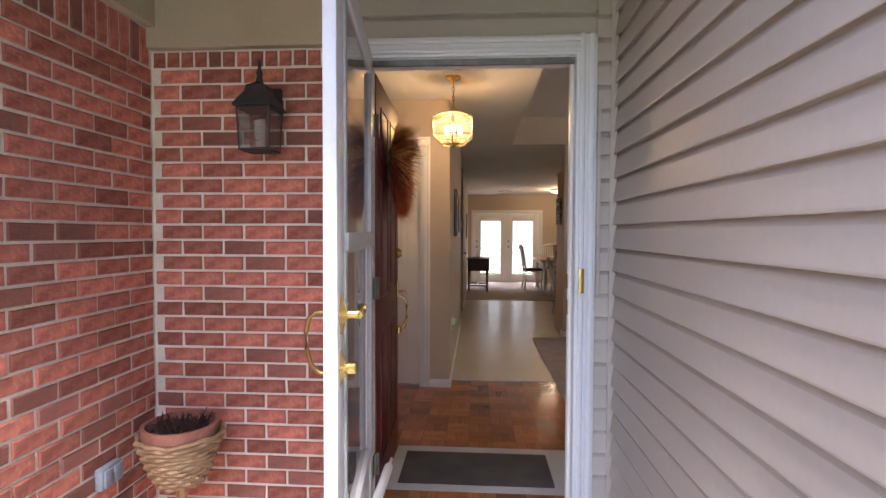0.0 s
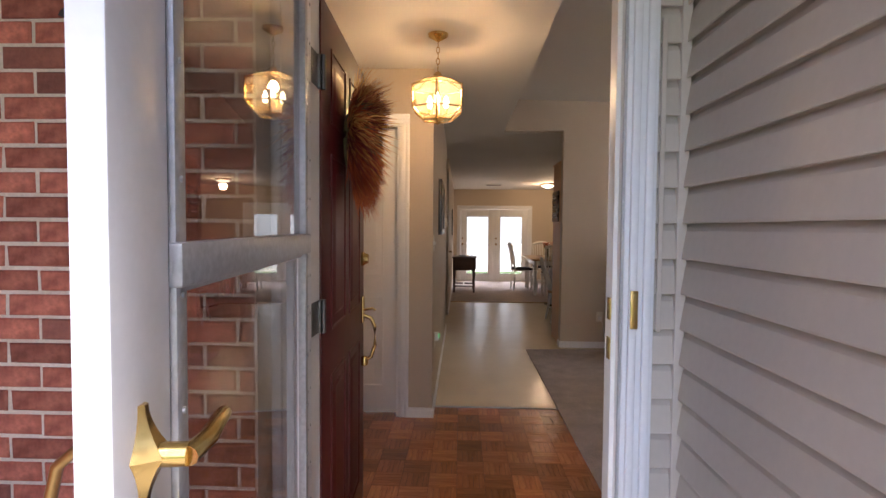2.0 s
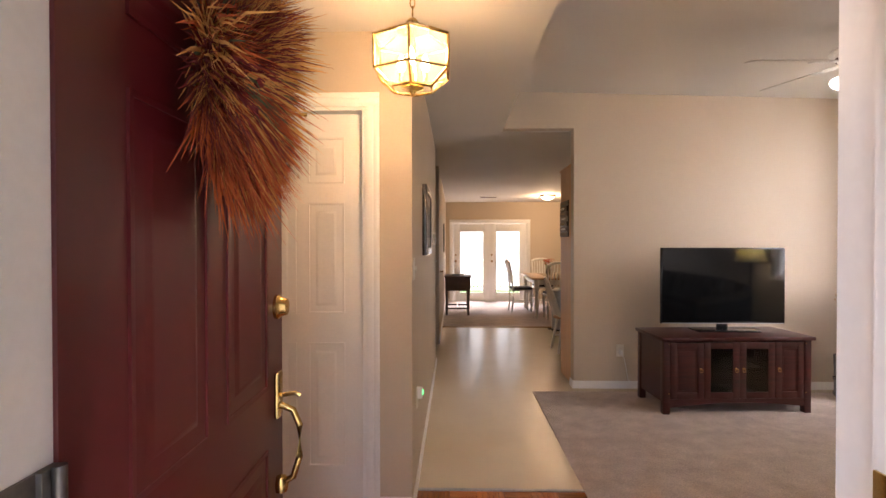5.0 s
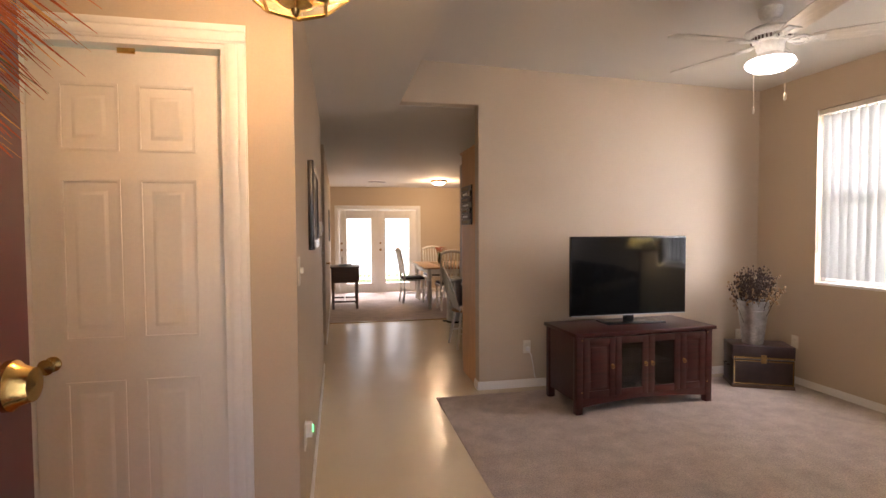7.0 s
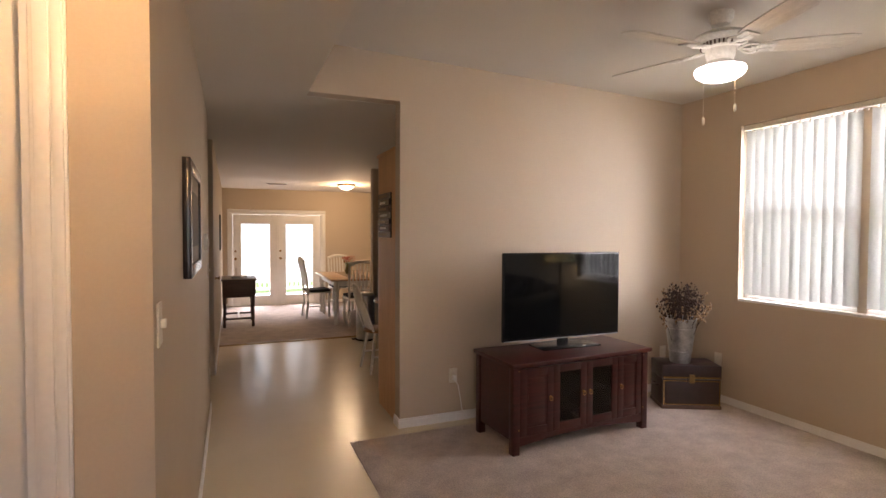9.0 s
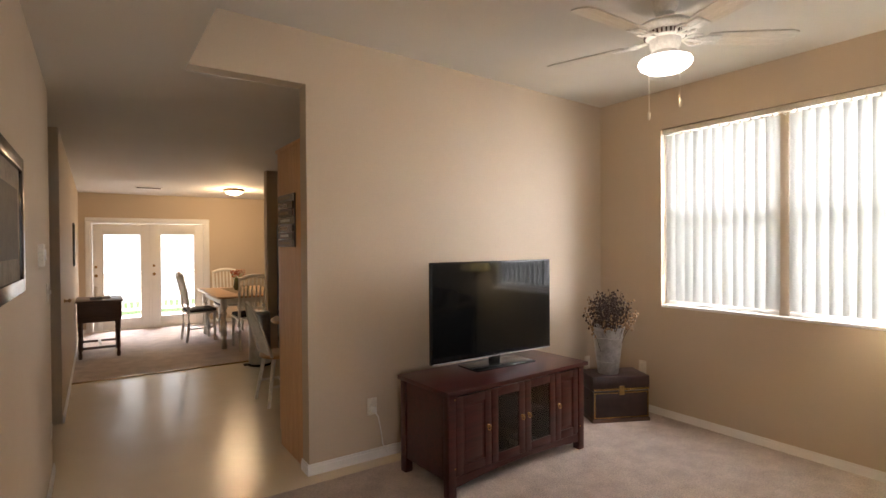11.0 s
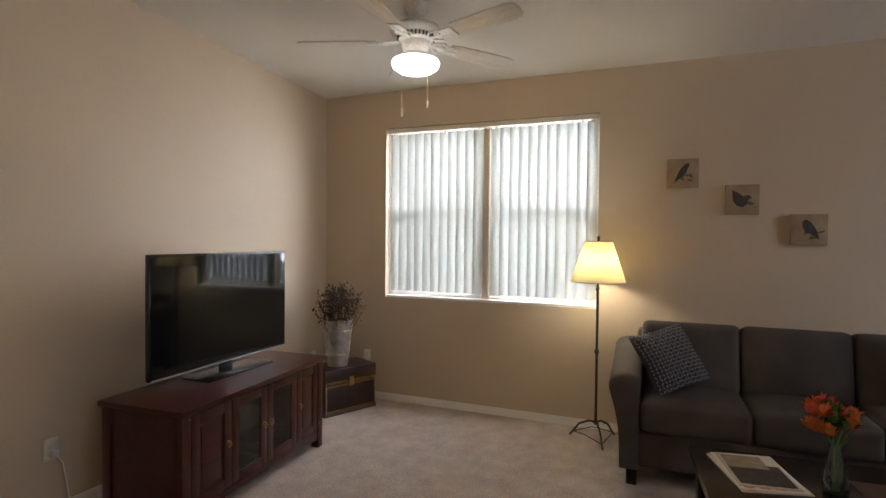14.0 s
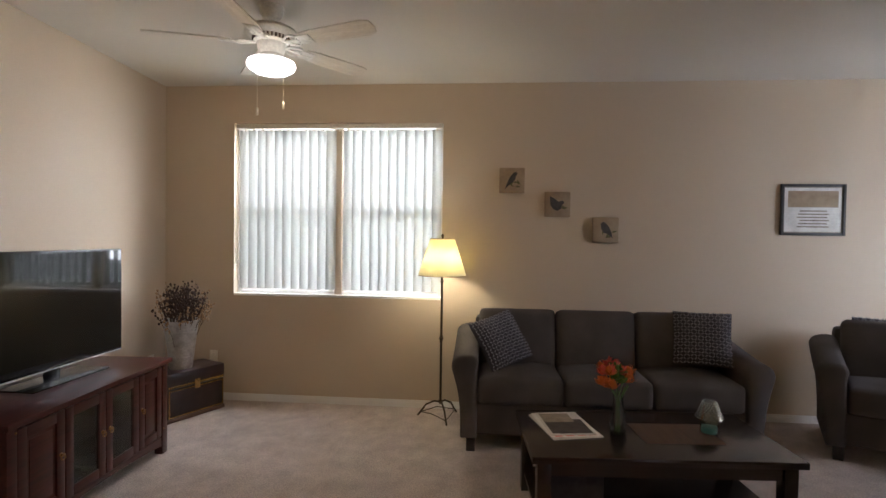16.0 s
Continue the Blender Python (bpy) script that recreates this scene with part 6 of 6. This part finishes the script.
def spindle_chair(m, label, seat_mat, hoop=True):
    """Chair facing +x, its seat centre over the origin."""
    ob = thing("spindle_chair", m, label, "chair")
    part("seat", lathe(bmesh.new(), [(0.19, 0.425), (0.215, 0.435), (0.215, 0.452), (0.20, 0.46)], seg=28), seat_mat, ob)
    for sx in (-1, 1):
        for sy in (-1, 1):
            part("leg", cyl(bmesh.new(), (sx * 0.20, sy * 0.19, 0.0), (sx * 0.13, sy * 0.13, 0.43), 0.014, 0.020, 12), WHITEWOOD, ob)
    for sy in (-1, 1):
        part("stretcher", cyl(bmesh.new(), (-0.17, sy * 0.165, 0.18), (0.17, sy * 0.165, 0.18), 0.011, seg=10), WHITEWOOD, ob)
    part("stretcher", cyl(bmesh.new(), (0, -0.165, 0.18), (0, 0.165, 0.18), 0.011, seg=10), WHITEWOOD, ob)
    pts = []
    for k in range(19):
        a = math.pi * k / 18
        yy_, zz_ = 0.185 * math.cos(a), 0.455 + 0.50 * math.sin(a) ** 0.75
        pts.append((-0.165 - 0.16 * (zz_ - 0.455) / 0.5, yy_, zz_))
    part("back_hoop", tube(bmesh.new(), pts, 0.013, 10), WHITEWOOD, ob)
    for k in range(7):
        yy_ = -0.126 + 0.042 * k
        top = 0.455 + 0.50 * (1 - (yy_ / 0.185) ** 2) ** 0.375
        part("spindle", cyl(bmesh.new(), (-0.165, yy_ * 0.75, 0.455), (-0.165 - 0.16 * (top - 0.455) / 0.5, yy_, top), 0.007, 0.005, 8), WHITEWOOD, ob)
    return ob


spindle_chair(pose(1.50, 8.84, 0, 0, 0, 3), "white hoop-back spindle chair with a honey oak seat", OAKTOP)

fr = thing("refrigerator", pose(1.993, 9.909, 0.0), "dark stainless refrigerator under a wall cabinet", "refrigerator")
part("body", bx(0.05, 0, 0.03, 0.72, 0.90, 1.75, bevel=0.006), FRIDGE, fr)
for y0, y1 in ((0.0, 0.445), (0.455, 0.90)):
    d_ = part("door", bx(0.0, y0, 0.06, 0.048, y1, 1.745, bevel=0.010), FRIDGE, fr)
    yh = 0.415 if y0 == 0 else 0.485
    part("handle", tube(bmesh.new(), [(0.0, yh, 0.75), (-0.045, yh, 0.78), (-0.045, yh, 1.42), (0.0, yh, 1.45)], 0.011, 8), STEEL, d_, "long steel bar handle")
uc = thing("wall_cabinet", pose(2.012, 9.909, 1.80), "oak wall cabinet above the refrigerator", "cabinet")
part("body", bx(0.02, 0, 0, 0.62, 0.92, 0.62, bevel=0.003), MAPLE, uc)
for y0 in (0.005, 0.465):
    part("door", bx(0.0, y0, 0.01, 0.019, y0 + 0.45, 0.61, bevel=0.004), MAPLE, uc)
bc = thing("base_cabinet", pose(2.068, 7.948, 0.0), "maple base cabinet run along the kitchen wall", "cabinet")
part("body", bx(0.9, 0, 0.1, 1.5, 2.2, 0.88, bevel=0.003), MAPLE, bc)
part("toe_kick", bx(0.96, 0, 0.0, 1.5, 2.2, 0.1), DARKWOOD, bc)
for k in range(4):
    part("door", bx(0.88, 0.01 + 0.55 * k, 0.12, 0.899, 0.54 + 0.55 * k, 0.86, bevel=0.003), MAPLE, bc)
single("worktop", bx(0.86, -0.02, 0.0, 1.52, 2.22, 0.038, bevel=0.004), PAINT, pose(2.068, 7.948, 0.882), "beige laminate worktop on the base cabinet", "worktop")

bin_t = thing("trash_can", pose(1.692, 10.441, 0.0), "tall brushed steel pedal bin", "trash can")
part("body", lathe(bmesh.new(), [(0.125, 0.025), (0.128, 0.035), (0.128, 0.60), (0.122, 0.61)], seg=28), STEEL, bin_t)
part("lid", lathe(bmesh.new(), [(0.130, 0.61), (0.130, 0.635), (0.10, 0.665), (0.0, 0.675)], seg=28), STEEL, bin_t)
part("base_ring", lathe(bmesh.new(), [(0.134, 0.0), (0.134, 0.026)], seg=28), BLACKPL, bin_t)
part("pedal", bx(-0.19, -0.035, 0.012, -0.12, 0.035, 0.030, bevel=0.005), BLACKPL, bin_t)

# dining table and chairs
dt = thing("dining_table", pose(1.918, 12.427, 0.010), "white farmhouse dining table with a honey oak top", "dining table")
part("tabletop", bx(-0.50, -0.85, 0.715, 0.50, 0.85, 0.748, bevel=0.006), OAKTOP, dt)
for x in (-0.40, 0.40):
    part("apron", bx(x - 0.012, -0.72, 0.62, x + 0.012, 0.72, 0.715), WHITEWOOD, dt)
for y in (-0.74, 0.74):
    part("apron", bx(-0.36, y - 0.012, 0.62, 0.36, y + 0.012, 0.715), WHITEWOOD, dt)
for x in (-0.40, 0.40):
    for y in (-0.74, 0.74):
        part("leg", turned_leg(bmesh.new(), x, y, 0.715, 0.045), WHITEWOOD, dt)
din = thing("dining_chair", pose(1.354, 12.68, 0.010, 0, 0, 4), "white slat-back dining chair with a dark seat pad", "chair", "chairs round the dining table")
part("seat", bx(-0.21, -0.22, 0.43, 0.22, 0.22, 0.455, bevel=0.006), WHITEWOOD, din)
part("seat_pad", rounded(-0.20, -0.20, 0.455, 0.20, 0.20, 0.50, 0.018), CHAIRPAD, din, "dark tied seat pad")
for sy in (-1, 1):
    part("front_leg", turned_leg(bmesh.new(), 0.18, sy * 0.18, 0.43, 0.024), WHITEWOOD, din)
    lg = bmesh.new()
    tube(lg, [(-0.22, sy * 0.19, 0.0), (-0.19, sy * 0.19, 0.25), (-0.19, sy * 0.19, 0.45), (-0.22, sy * 0.195, 0.75), (-0.28, sy * 0.20, 1.02)], 0.019, 8)
    part("back_post", lg, WHITEWOOD, din)
    part("stretcher", cyl(bmesh.new(), (-0.19, sy * 0.185, 0.2), (0.18, sy * 0.18, 0.2), 0.010, seg=8), WHITEWOOD, din)
crest = bmesh.new()
tube(crest, [(-0.275, -0.21, 0.99), (-0.285, -0.10, 1.03), (-0.29, 0, 1.04), (-0.285, 0.10, 1.03), (-0.275, 0.21, 0.99)], 0.028, 8)
part("crest_rail", crest, WHITEWOOD, din)
part("lower_rail", cyl(bmesh.new(), (-0.20, -0.19, 0.58), (-0.20, 0.19, 0.58), 0.016, seg=8), WHITEWOOD, din)
for k in range(6):
    yk = -0.14 + 0.056 * k
    part("back_slat", bx(-0.006, -0.011, 0, 0.006, 0.011, 0.43), WHITEWOOD, din, "", False, m=pose(-0.203, yk, 0.585, 0, -10.5, 0))
for m_ in (pose(1.861, 11.641, 0.010, 0, 0, 92), pose(1.918, 13.339, 0.010, 0, 0, -90), pose(2.482, 12.427, 0.010, 0, 0, 178)):
    copy_thing(din, m_)
tv_vase = thing("table_vase", pose(1.889, 12.553, 0.758), "dark green vase on the dining table", "vase")
part("vase_body", lathe(bmesh.new(), [(0.035, 0), (0.055, 0.06), (0.04, 0.14), (0.028, 0.18), (0.038, 0.20)], seg=18), OLIVE, tv_vase)
tfl = thing("flower_bunch", pose(1.889, 12.553, 0.93), "rust coloured flowers in the dining table vase", "flowers")
tb = bmesh.new()
r_ = random.Random(3)
for _ in range(60):
    a, q = r_.uniform(0, 6.28), r_.uniform(0.0, 0.13)
    lathe(tb, [(0.0, -0.012), (0.014, 0.0), (0.0, 0.012)], at=(q * math.cos(a), q * math.sin(a), 0.05 + r_.uniform(0, 0.10)), seg=6)
tagged(part("bloom", tb, RUST, tfl), kind="stuff")
ts = bmesh.new()
for k in range(10):
    a = 0.628 * k
    tube(ts, [(0.01 * math.cos(a), 0.01 * math.sin(a), -0.1), (0.08 * math.cos(a), 0.08 * math.sin(a), 0.09)], 0.003, 5)
part("stems", ts, GREENLEAF, tfl)
single("table_runner", bx(-0.17, -0.7, 0, 0.17, 0.7, 0.003), CANVAS, pose(1.918, 12.427, 0.7585), "tan cloth runner on the dining table", "table runner", smooth=False)

# dark side table by the left wall
desk = thing("side_table", pose(0.056, 12.342, 0.010), "dark brown wooden side table with a lower stretcher", "side table")
part("top", bx(-0.26, -0.36, 0.73, 0.27, 0.36, 0.755, bevel=0.004), DARKWOOD, desk)
part("drawer_box", bx(-0.24, -0.33, 0.47, 0.24, 0.33, 0.73, bevel=0.003), DARKWOOD, desk)
part("drawer_front", bx(0.24, -0.30, 0.50, 0.252, 0.30, 0.71, bevel=0.003), DARKWOOD, desk)
for x in (-0.21, 0.21):
    for y in (-0.30, 0.30):
        part("leg", turned_leg(bmesh.new(), x, y, 0.47, 0.028), DARKWOOD, desk)
for y in (-0.30, 0.30):
    part("stretcher", bx(-0.2, y - 0.014, 0.12, 0.2, y + 0.014, 0.15), DARKWOOD, desk)
part("stretcher", bx(-0.016, -0.30, 0.12, 0.016, 0.30, 0.15), WHITEWOOD, desk)
ph = thing("telephone", pose(0.019, 12.215, 0.765), "white cordless telephone on its base", "telephone")
part("base", bx(-0.07, -0.05, 0, 0.07, 0.05, 0.035, bevel=0.01), GREYPL, ph)
part("handset", bx(-0.022, -0.016, 0.035, 0.022, 0.016, 0.17, bevel=0.01), TRIM, ph, m=pose(0, 0, 0, -12, 0, 0))
single("letter_tray", bx(-0.11, -0.15, 0, 0.11, 0.15, 0.02, bevel=0.004), PAPER, pose(0.075, 12.444, 0.765), "stack of pale papers on the side table", "papers", smooth=False)
picture("framed_picture", pose(-0.217, 12.1, 1.50, 0, 0, 90), 0.30, 0.55, 0.02, "slim dark-framed picture near the dining room", 0.02, ESPRESSO, TAUPEPRINT)
single("passage_knob", lathe(bmesh.new(), [(0.026, 0), (0.010, 0.012), (0.010, 0.03), (0.026, 0.042), (0.0, 0.058)], seg=14), OLDBRASS, pose(-0.217, 9.75, 0.98, 0, 90, 0), "round aged brass knob on the hallway wall", "door knob")

dome = thing("ceiling_light", pose(1.955, 13.0, low_ceiling(13.0)), "lit frosted dome ceiling light with a bronze rim", "ceiling light")
part("rim", lathe(bmesh.new(), [(0.150, -0.035), (0.168, -0.028), (0.160, 0.0)], seg=32), OLDBRASS, dome)
dm = part("glass_dome", lathe(bmesh.new(), [(0.0, -0.105), (0.06, -0.095), (0.115, -0.065), (0.148, -0.036)], seg=32), DOMEGLOW, dome, "lit frosted glass")
dm.visible_shadow = False
v2 = thing("ceiling_vent", pose(0.733, 13.272, low_ceiling(13.272)), "white slatted ceiling vent near the French doors", "vent")
part("frame", bx(-0.19, -0.07, -0.010, 0.19, 0.07, 0, bevel=0.003), CEIL, v2)
for k in range(5):
    part("slat", bx(-0.165, -0.055 + 0.024 * k, -0.014, 0.165, -0.045 + 0.024 * k, -0.010), DARKJOINT, v2, "", False)

# ---- outside the back doors and windows ----
structure("deck", bx(-1.0, 14.6, -0.2, 3.2, 17.3, -0.06), WHITEWOOD, "pale painted wooden deck", "deck")
rail_t = thing("deck_railing", pose(-0.8, 17.2, -0.06), "white wooden deck railing", "railing")
for z in (0.10, 0.92):
    part("rail", bx(0, -0.03, z, 3.8, 0.03, z + 0.05, bevel=0.004), WHITEWOOD, rail_t)
for k in range(34):
    part("baluster", bx(0.05 + 0.112 * k, -0.016, 0.15, 0.082 + 0.112 * k, 0.016, 0.92), WHITEWOOD, rail_t, "", False)
for k in range(3):
    part("post", bx(-0.045 + 1.9 * k, -0.045, 0, 0.045 + 1.9 * k, 0.045, 1.05, bevel=0.005), WHITEWOOD, rail_t)


# Emissive, faintly mottled: outdoor brightness is put into the backdrop's own colour.
def glowing_backdrop(name, colour, strength):
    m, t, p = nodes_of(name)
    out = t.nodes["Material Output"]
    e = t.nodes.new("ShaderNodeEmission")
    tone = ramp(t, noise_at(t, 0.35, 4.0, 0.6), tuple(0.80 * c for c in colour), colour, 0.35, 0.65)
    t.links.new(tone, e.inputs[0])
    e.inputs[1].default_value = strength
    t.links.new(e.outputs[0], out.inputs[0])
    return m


# Added glowing planes that stand in for the daylit distance outside.
structure("backdrop_garden", bx(-14, 23, -0.4, 18, 23.2, 12), glowing_backdrop("glowing_garden_backdrop", (0.93, 1.0, 0.99), 0.42), "added glowing plane for the bright distance behind the house", "backdrop")
structure("backdrop_side", bx(11, -8, -0.4, 11.2, 20, 12), glowing_backdrop("glowing_yard_backdrop", (0.95, 1.0, 1.0), 0.40), "added glowing plane for the bright distance beside the house", "backdrop")
structure("backdrop_street", bx(-6, -52.2, -1, 44, -52, 24), glowing_backdrop("glowing_street_backdrop", (0.90, 0.96, 1.0), 0.4), "added glowing plane for the bright distance before the house", "backdrop")

# ---- pieces of walls and floors ----


def shared(name, bm, mat):
    return finish(name, bm, mat, False)


def lay(me, parent, m, name):
    o = new(name, me)
    o.parent = parent
    o.matrix_basis = m
    return o


BL, BC, J = 0.181, 0.0659, 0.0098
br = random.Random(2)


def brick_meshes(length, height, depth=0.03, name="brick"):
    out = []
    for mat in (BRICK,) * 8 + (BRICKDARK,):
        bm = bmesh.new()
        box(bm, 0, 0, 0, length, depth, height)
        for v in bm.verts:
            v.co += Vector((br.uniform(-0.002, 0.002), 0, br.uniform(-0.0015, 0.0015)))
        bmesh.ops.bevel(bm, geom=[e for e in bm.edges if abs(e.verts[0].co.y) < 1e-6 and abs(e.verts[1].co.y) < 1e-6], offset=0.004, segments=1, affect="EDGES")
        out.append(shared(name, bm, mat))
    return out


full, half = brick_meshes(BL - J, BC - J), brick_meshes(BL / 2 - J, BC - J)
soldier, rowlock = brick_meshes(0.0515, 0.151), brick_meshes(0.0515, 0.062)
cut_cache = {}


def course(parent, origin_of, u0, u1, z, shift):
    u = u0 - shift
    while u < u1 - 0.02:
        a, b = max(u, u0), min(u + BL, u1)
        if b - a > 0.04:
            ln = round(b - a, 2)
            if ln >= BL - 0.012:
                pool = full
            elif abs(ln - BL / 2) < 0.012:
                pool = half
            else:
                pool = cut_cache.get(ln)
                if pool is None:
                    pool = cut_cache[ln] = brick_meshes(ln - J, BC - J)
            me = pool[br.randrange(9)]
            lay(me, parent, origin_of(a + J / 2, z + J / 2, br.uniform(-0.0025, 0.0025)), "brick")
        u += BL


rows = 34
z0 = 2.046 - rows * BC
for k in range(rows):
    z = z0 + k * BC
    course(entry, lambda u, zz, d: pose(u, 2.486 + d, zz), -1.364, -0.557, z, 0.150 if k % 2 else 0.150 - BL / 2)
    course(porch_left, lambda u, zz, d: pose(-1.365 + d, u, zz, 0, 0, 90), 1.30, 2.484, z, 0.054 + (0.0 if k % 2 else BL / 2))
x = -1.360
while x < -0.61:
    lay(rowlock[br.randrange(9)], entry, pose(x, 2.486, 2.053), "brick")
    x += 0.061
y = 1.32
while y < 2.44:
    lay(soldier[br.randrange(9)], porch_left, pose(-1.365, y, 2.052, 0, 0, 90), "brick")
    y += 0.061


rest = bmesh.new()
for k in range(rows):
    y = -0.10 + (0.0 if k % 2 else BL / 2)
    while y < 1.30 - BL:
        box(rest, -1.39, y, z0 + k * BC + J / 2, -1.365, y + BL - J, z0 + (k + 1) * BC - J / 2)
        y += BL
for k in range(23):
    box(rest, -1.39, -0.08 + 0.061 * k, 2.052, -1.365, -0.08 + 0.061 * k + 0.0515, 2.203)
tagged(part("brick_courses", rest, BRICK, porch_left, smooth=False), kind="stuff")


def siding_plank(length):
    """Lapped plank: local x along, face towards -y, foot proud of the head."""
    bm = bmesh.new()
    sec = ((0.0, 0.016), (-0.0185, 0.014), (-0.0205, 0.0), (-0.0235, 0.001), (-0.024, 0.006), (-0.013, 0.078), (-0.002, 0.098), (-0.001, 0.112), (0.0, 0.112))
    ends = [[bm.verts.new((x_, y_, z_)) for y_, z_ in sec] for x_ in (0.0, length)]
    for i in range(len(sec)):
        j = (i + 1) % len(sec)
        bm.faces.new((ends[0][i], ends[0][j], ends[1][j], ends[1][i]))
    bm.faces.new(ends[0])
    bm.faces.new(ends[1][::-1])
    return shared("siding_plank", bm, SIDING)


long_plank, short_plank, head_plank = siding_plank(2.98), siding_plank(0.060), siding_plank(1.15)
LAP = 0.0985
for k in range(25):
    z = 1.490 - LAP * 16 + LAP * k
    lay(long_plank, porch_right, pose(0.6175, 2.585, z, 0, 0, -90), "siding_plank")
    lay(short_plank, entry, pose(0.522, 2.612, z, 0, 0, 0), "siding_plank")
for k in range(2):
    lay(head_plank, entry, pose(-0.554, 2.620, 2.195 + LAP * k), "siding_plank")
structure("wall_siding_back", bx(0.6175, FRONT - 0.4, -0.15, 0.6325, 2.636, 2.42), SIDING, "beige board behind the siding", "wall")
structure("wall_header_back", bx(-0.555, 2.622, 2.196, 0.60, 2.64, 2.42), SIDING, "beige board above the door", "wall")
structure("wall_strip_back", bx(0.522, 2.614, -0.15, 0.6175, 2.639, 2.196), SIDING, "beige board beside the door", "wall")

# parquet squares of five strips
PQ = 0.152


def parquet_square():
    bm = bmesh.new()
    w = PQ / 5
    for k in range(5):
        box(bm, 0.0008, k * w + 0.0006, 0.0, PQ - 0.0008, (k + 1) * w - 0.0006, 0.0085 + br.uniform(-0.0003, 0.0003))
    return shared("parquet_square", bm, PARQUET)


squares = [parquet_square() for _ in range(4)]
base = bpy.data.objects["floor_base"]
ix = 0
xx = 0.735 - PQ
while xx > -1.40:
    iy, yy = 0, 5.035 - PQ
    while yy > 2.70:
        turn = (ix + iy) % 2
        m_ = pose(xx, yy, -0.0088) if not turn else pose(xx + PQ, yy, -0.0088, 0, 0, 90)
        if yy > 2.735:
            lay(squares[br.randrange(4)], base, m_, "parquet_square")
        yy -= PQ
        iy += 1
    xx -= PQ
    ix += 1
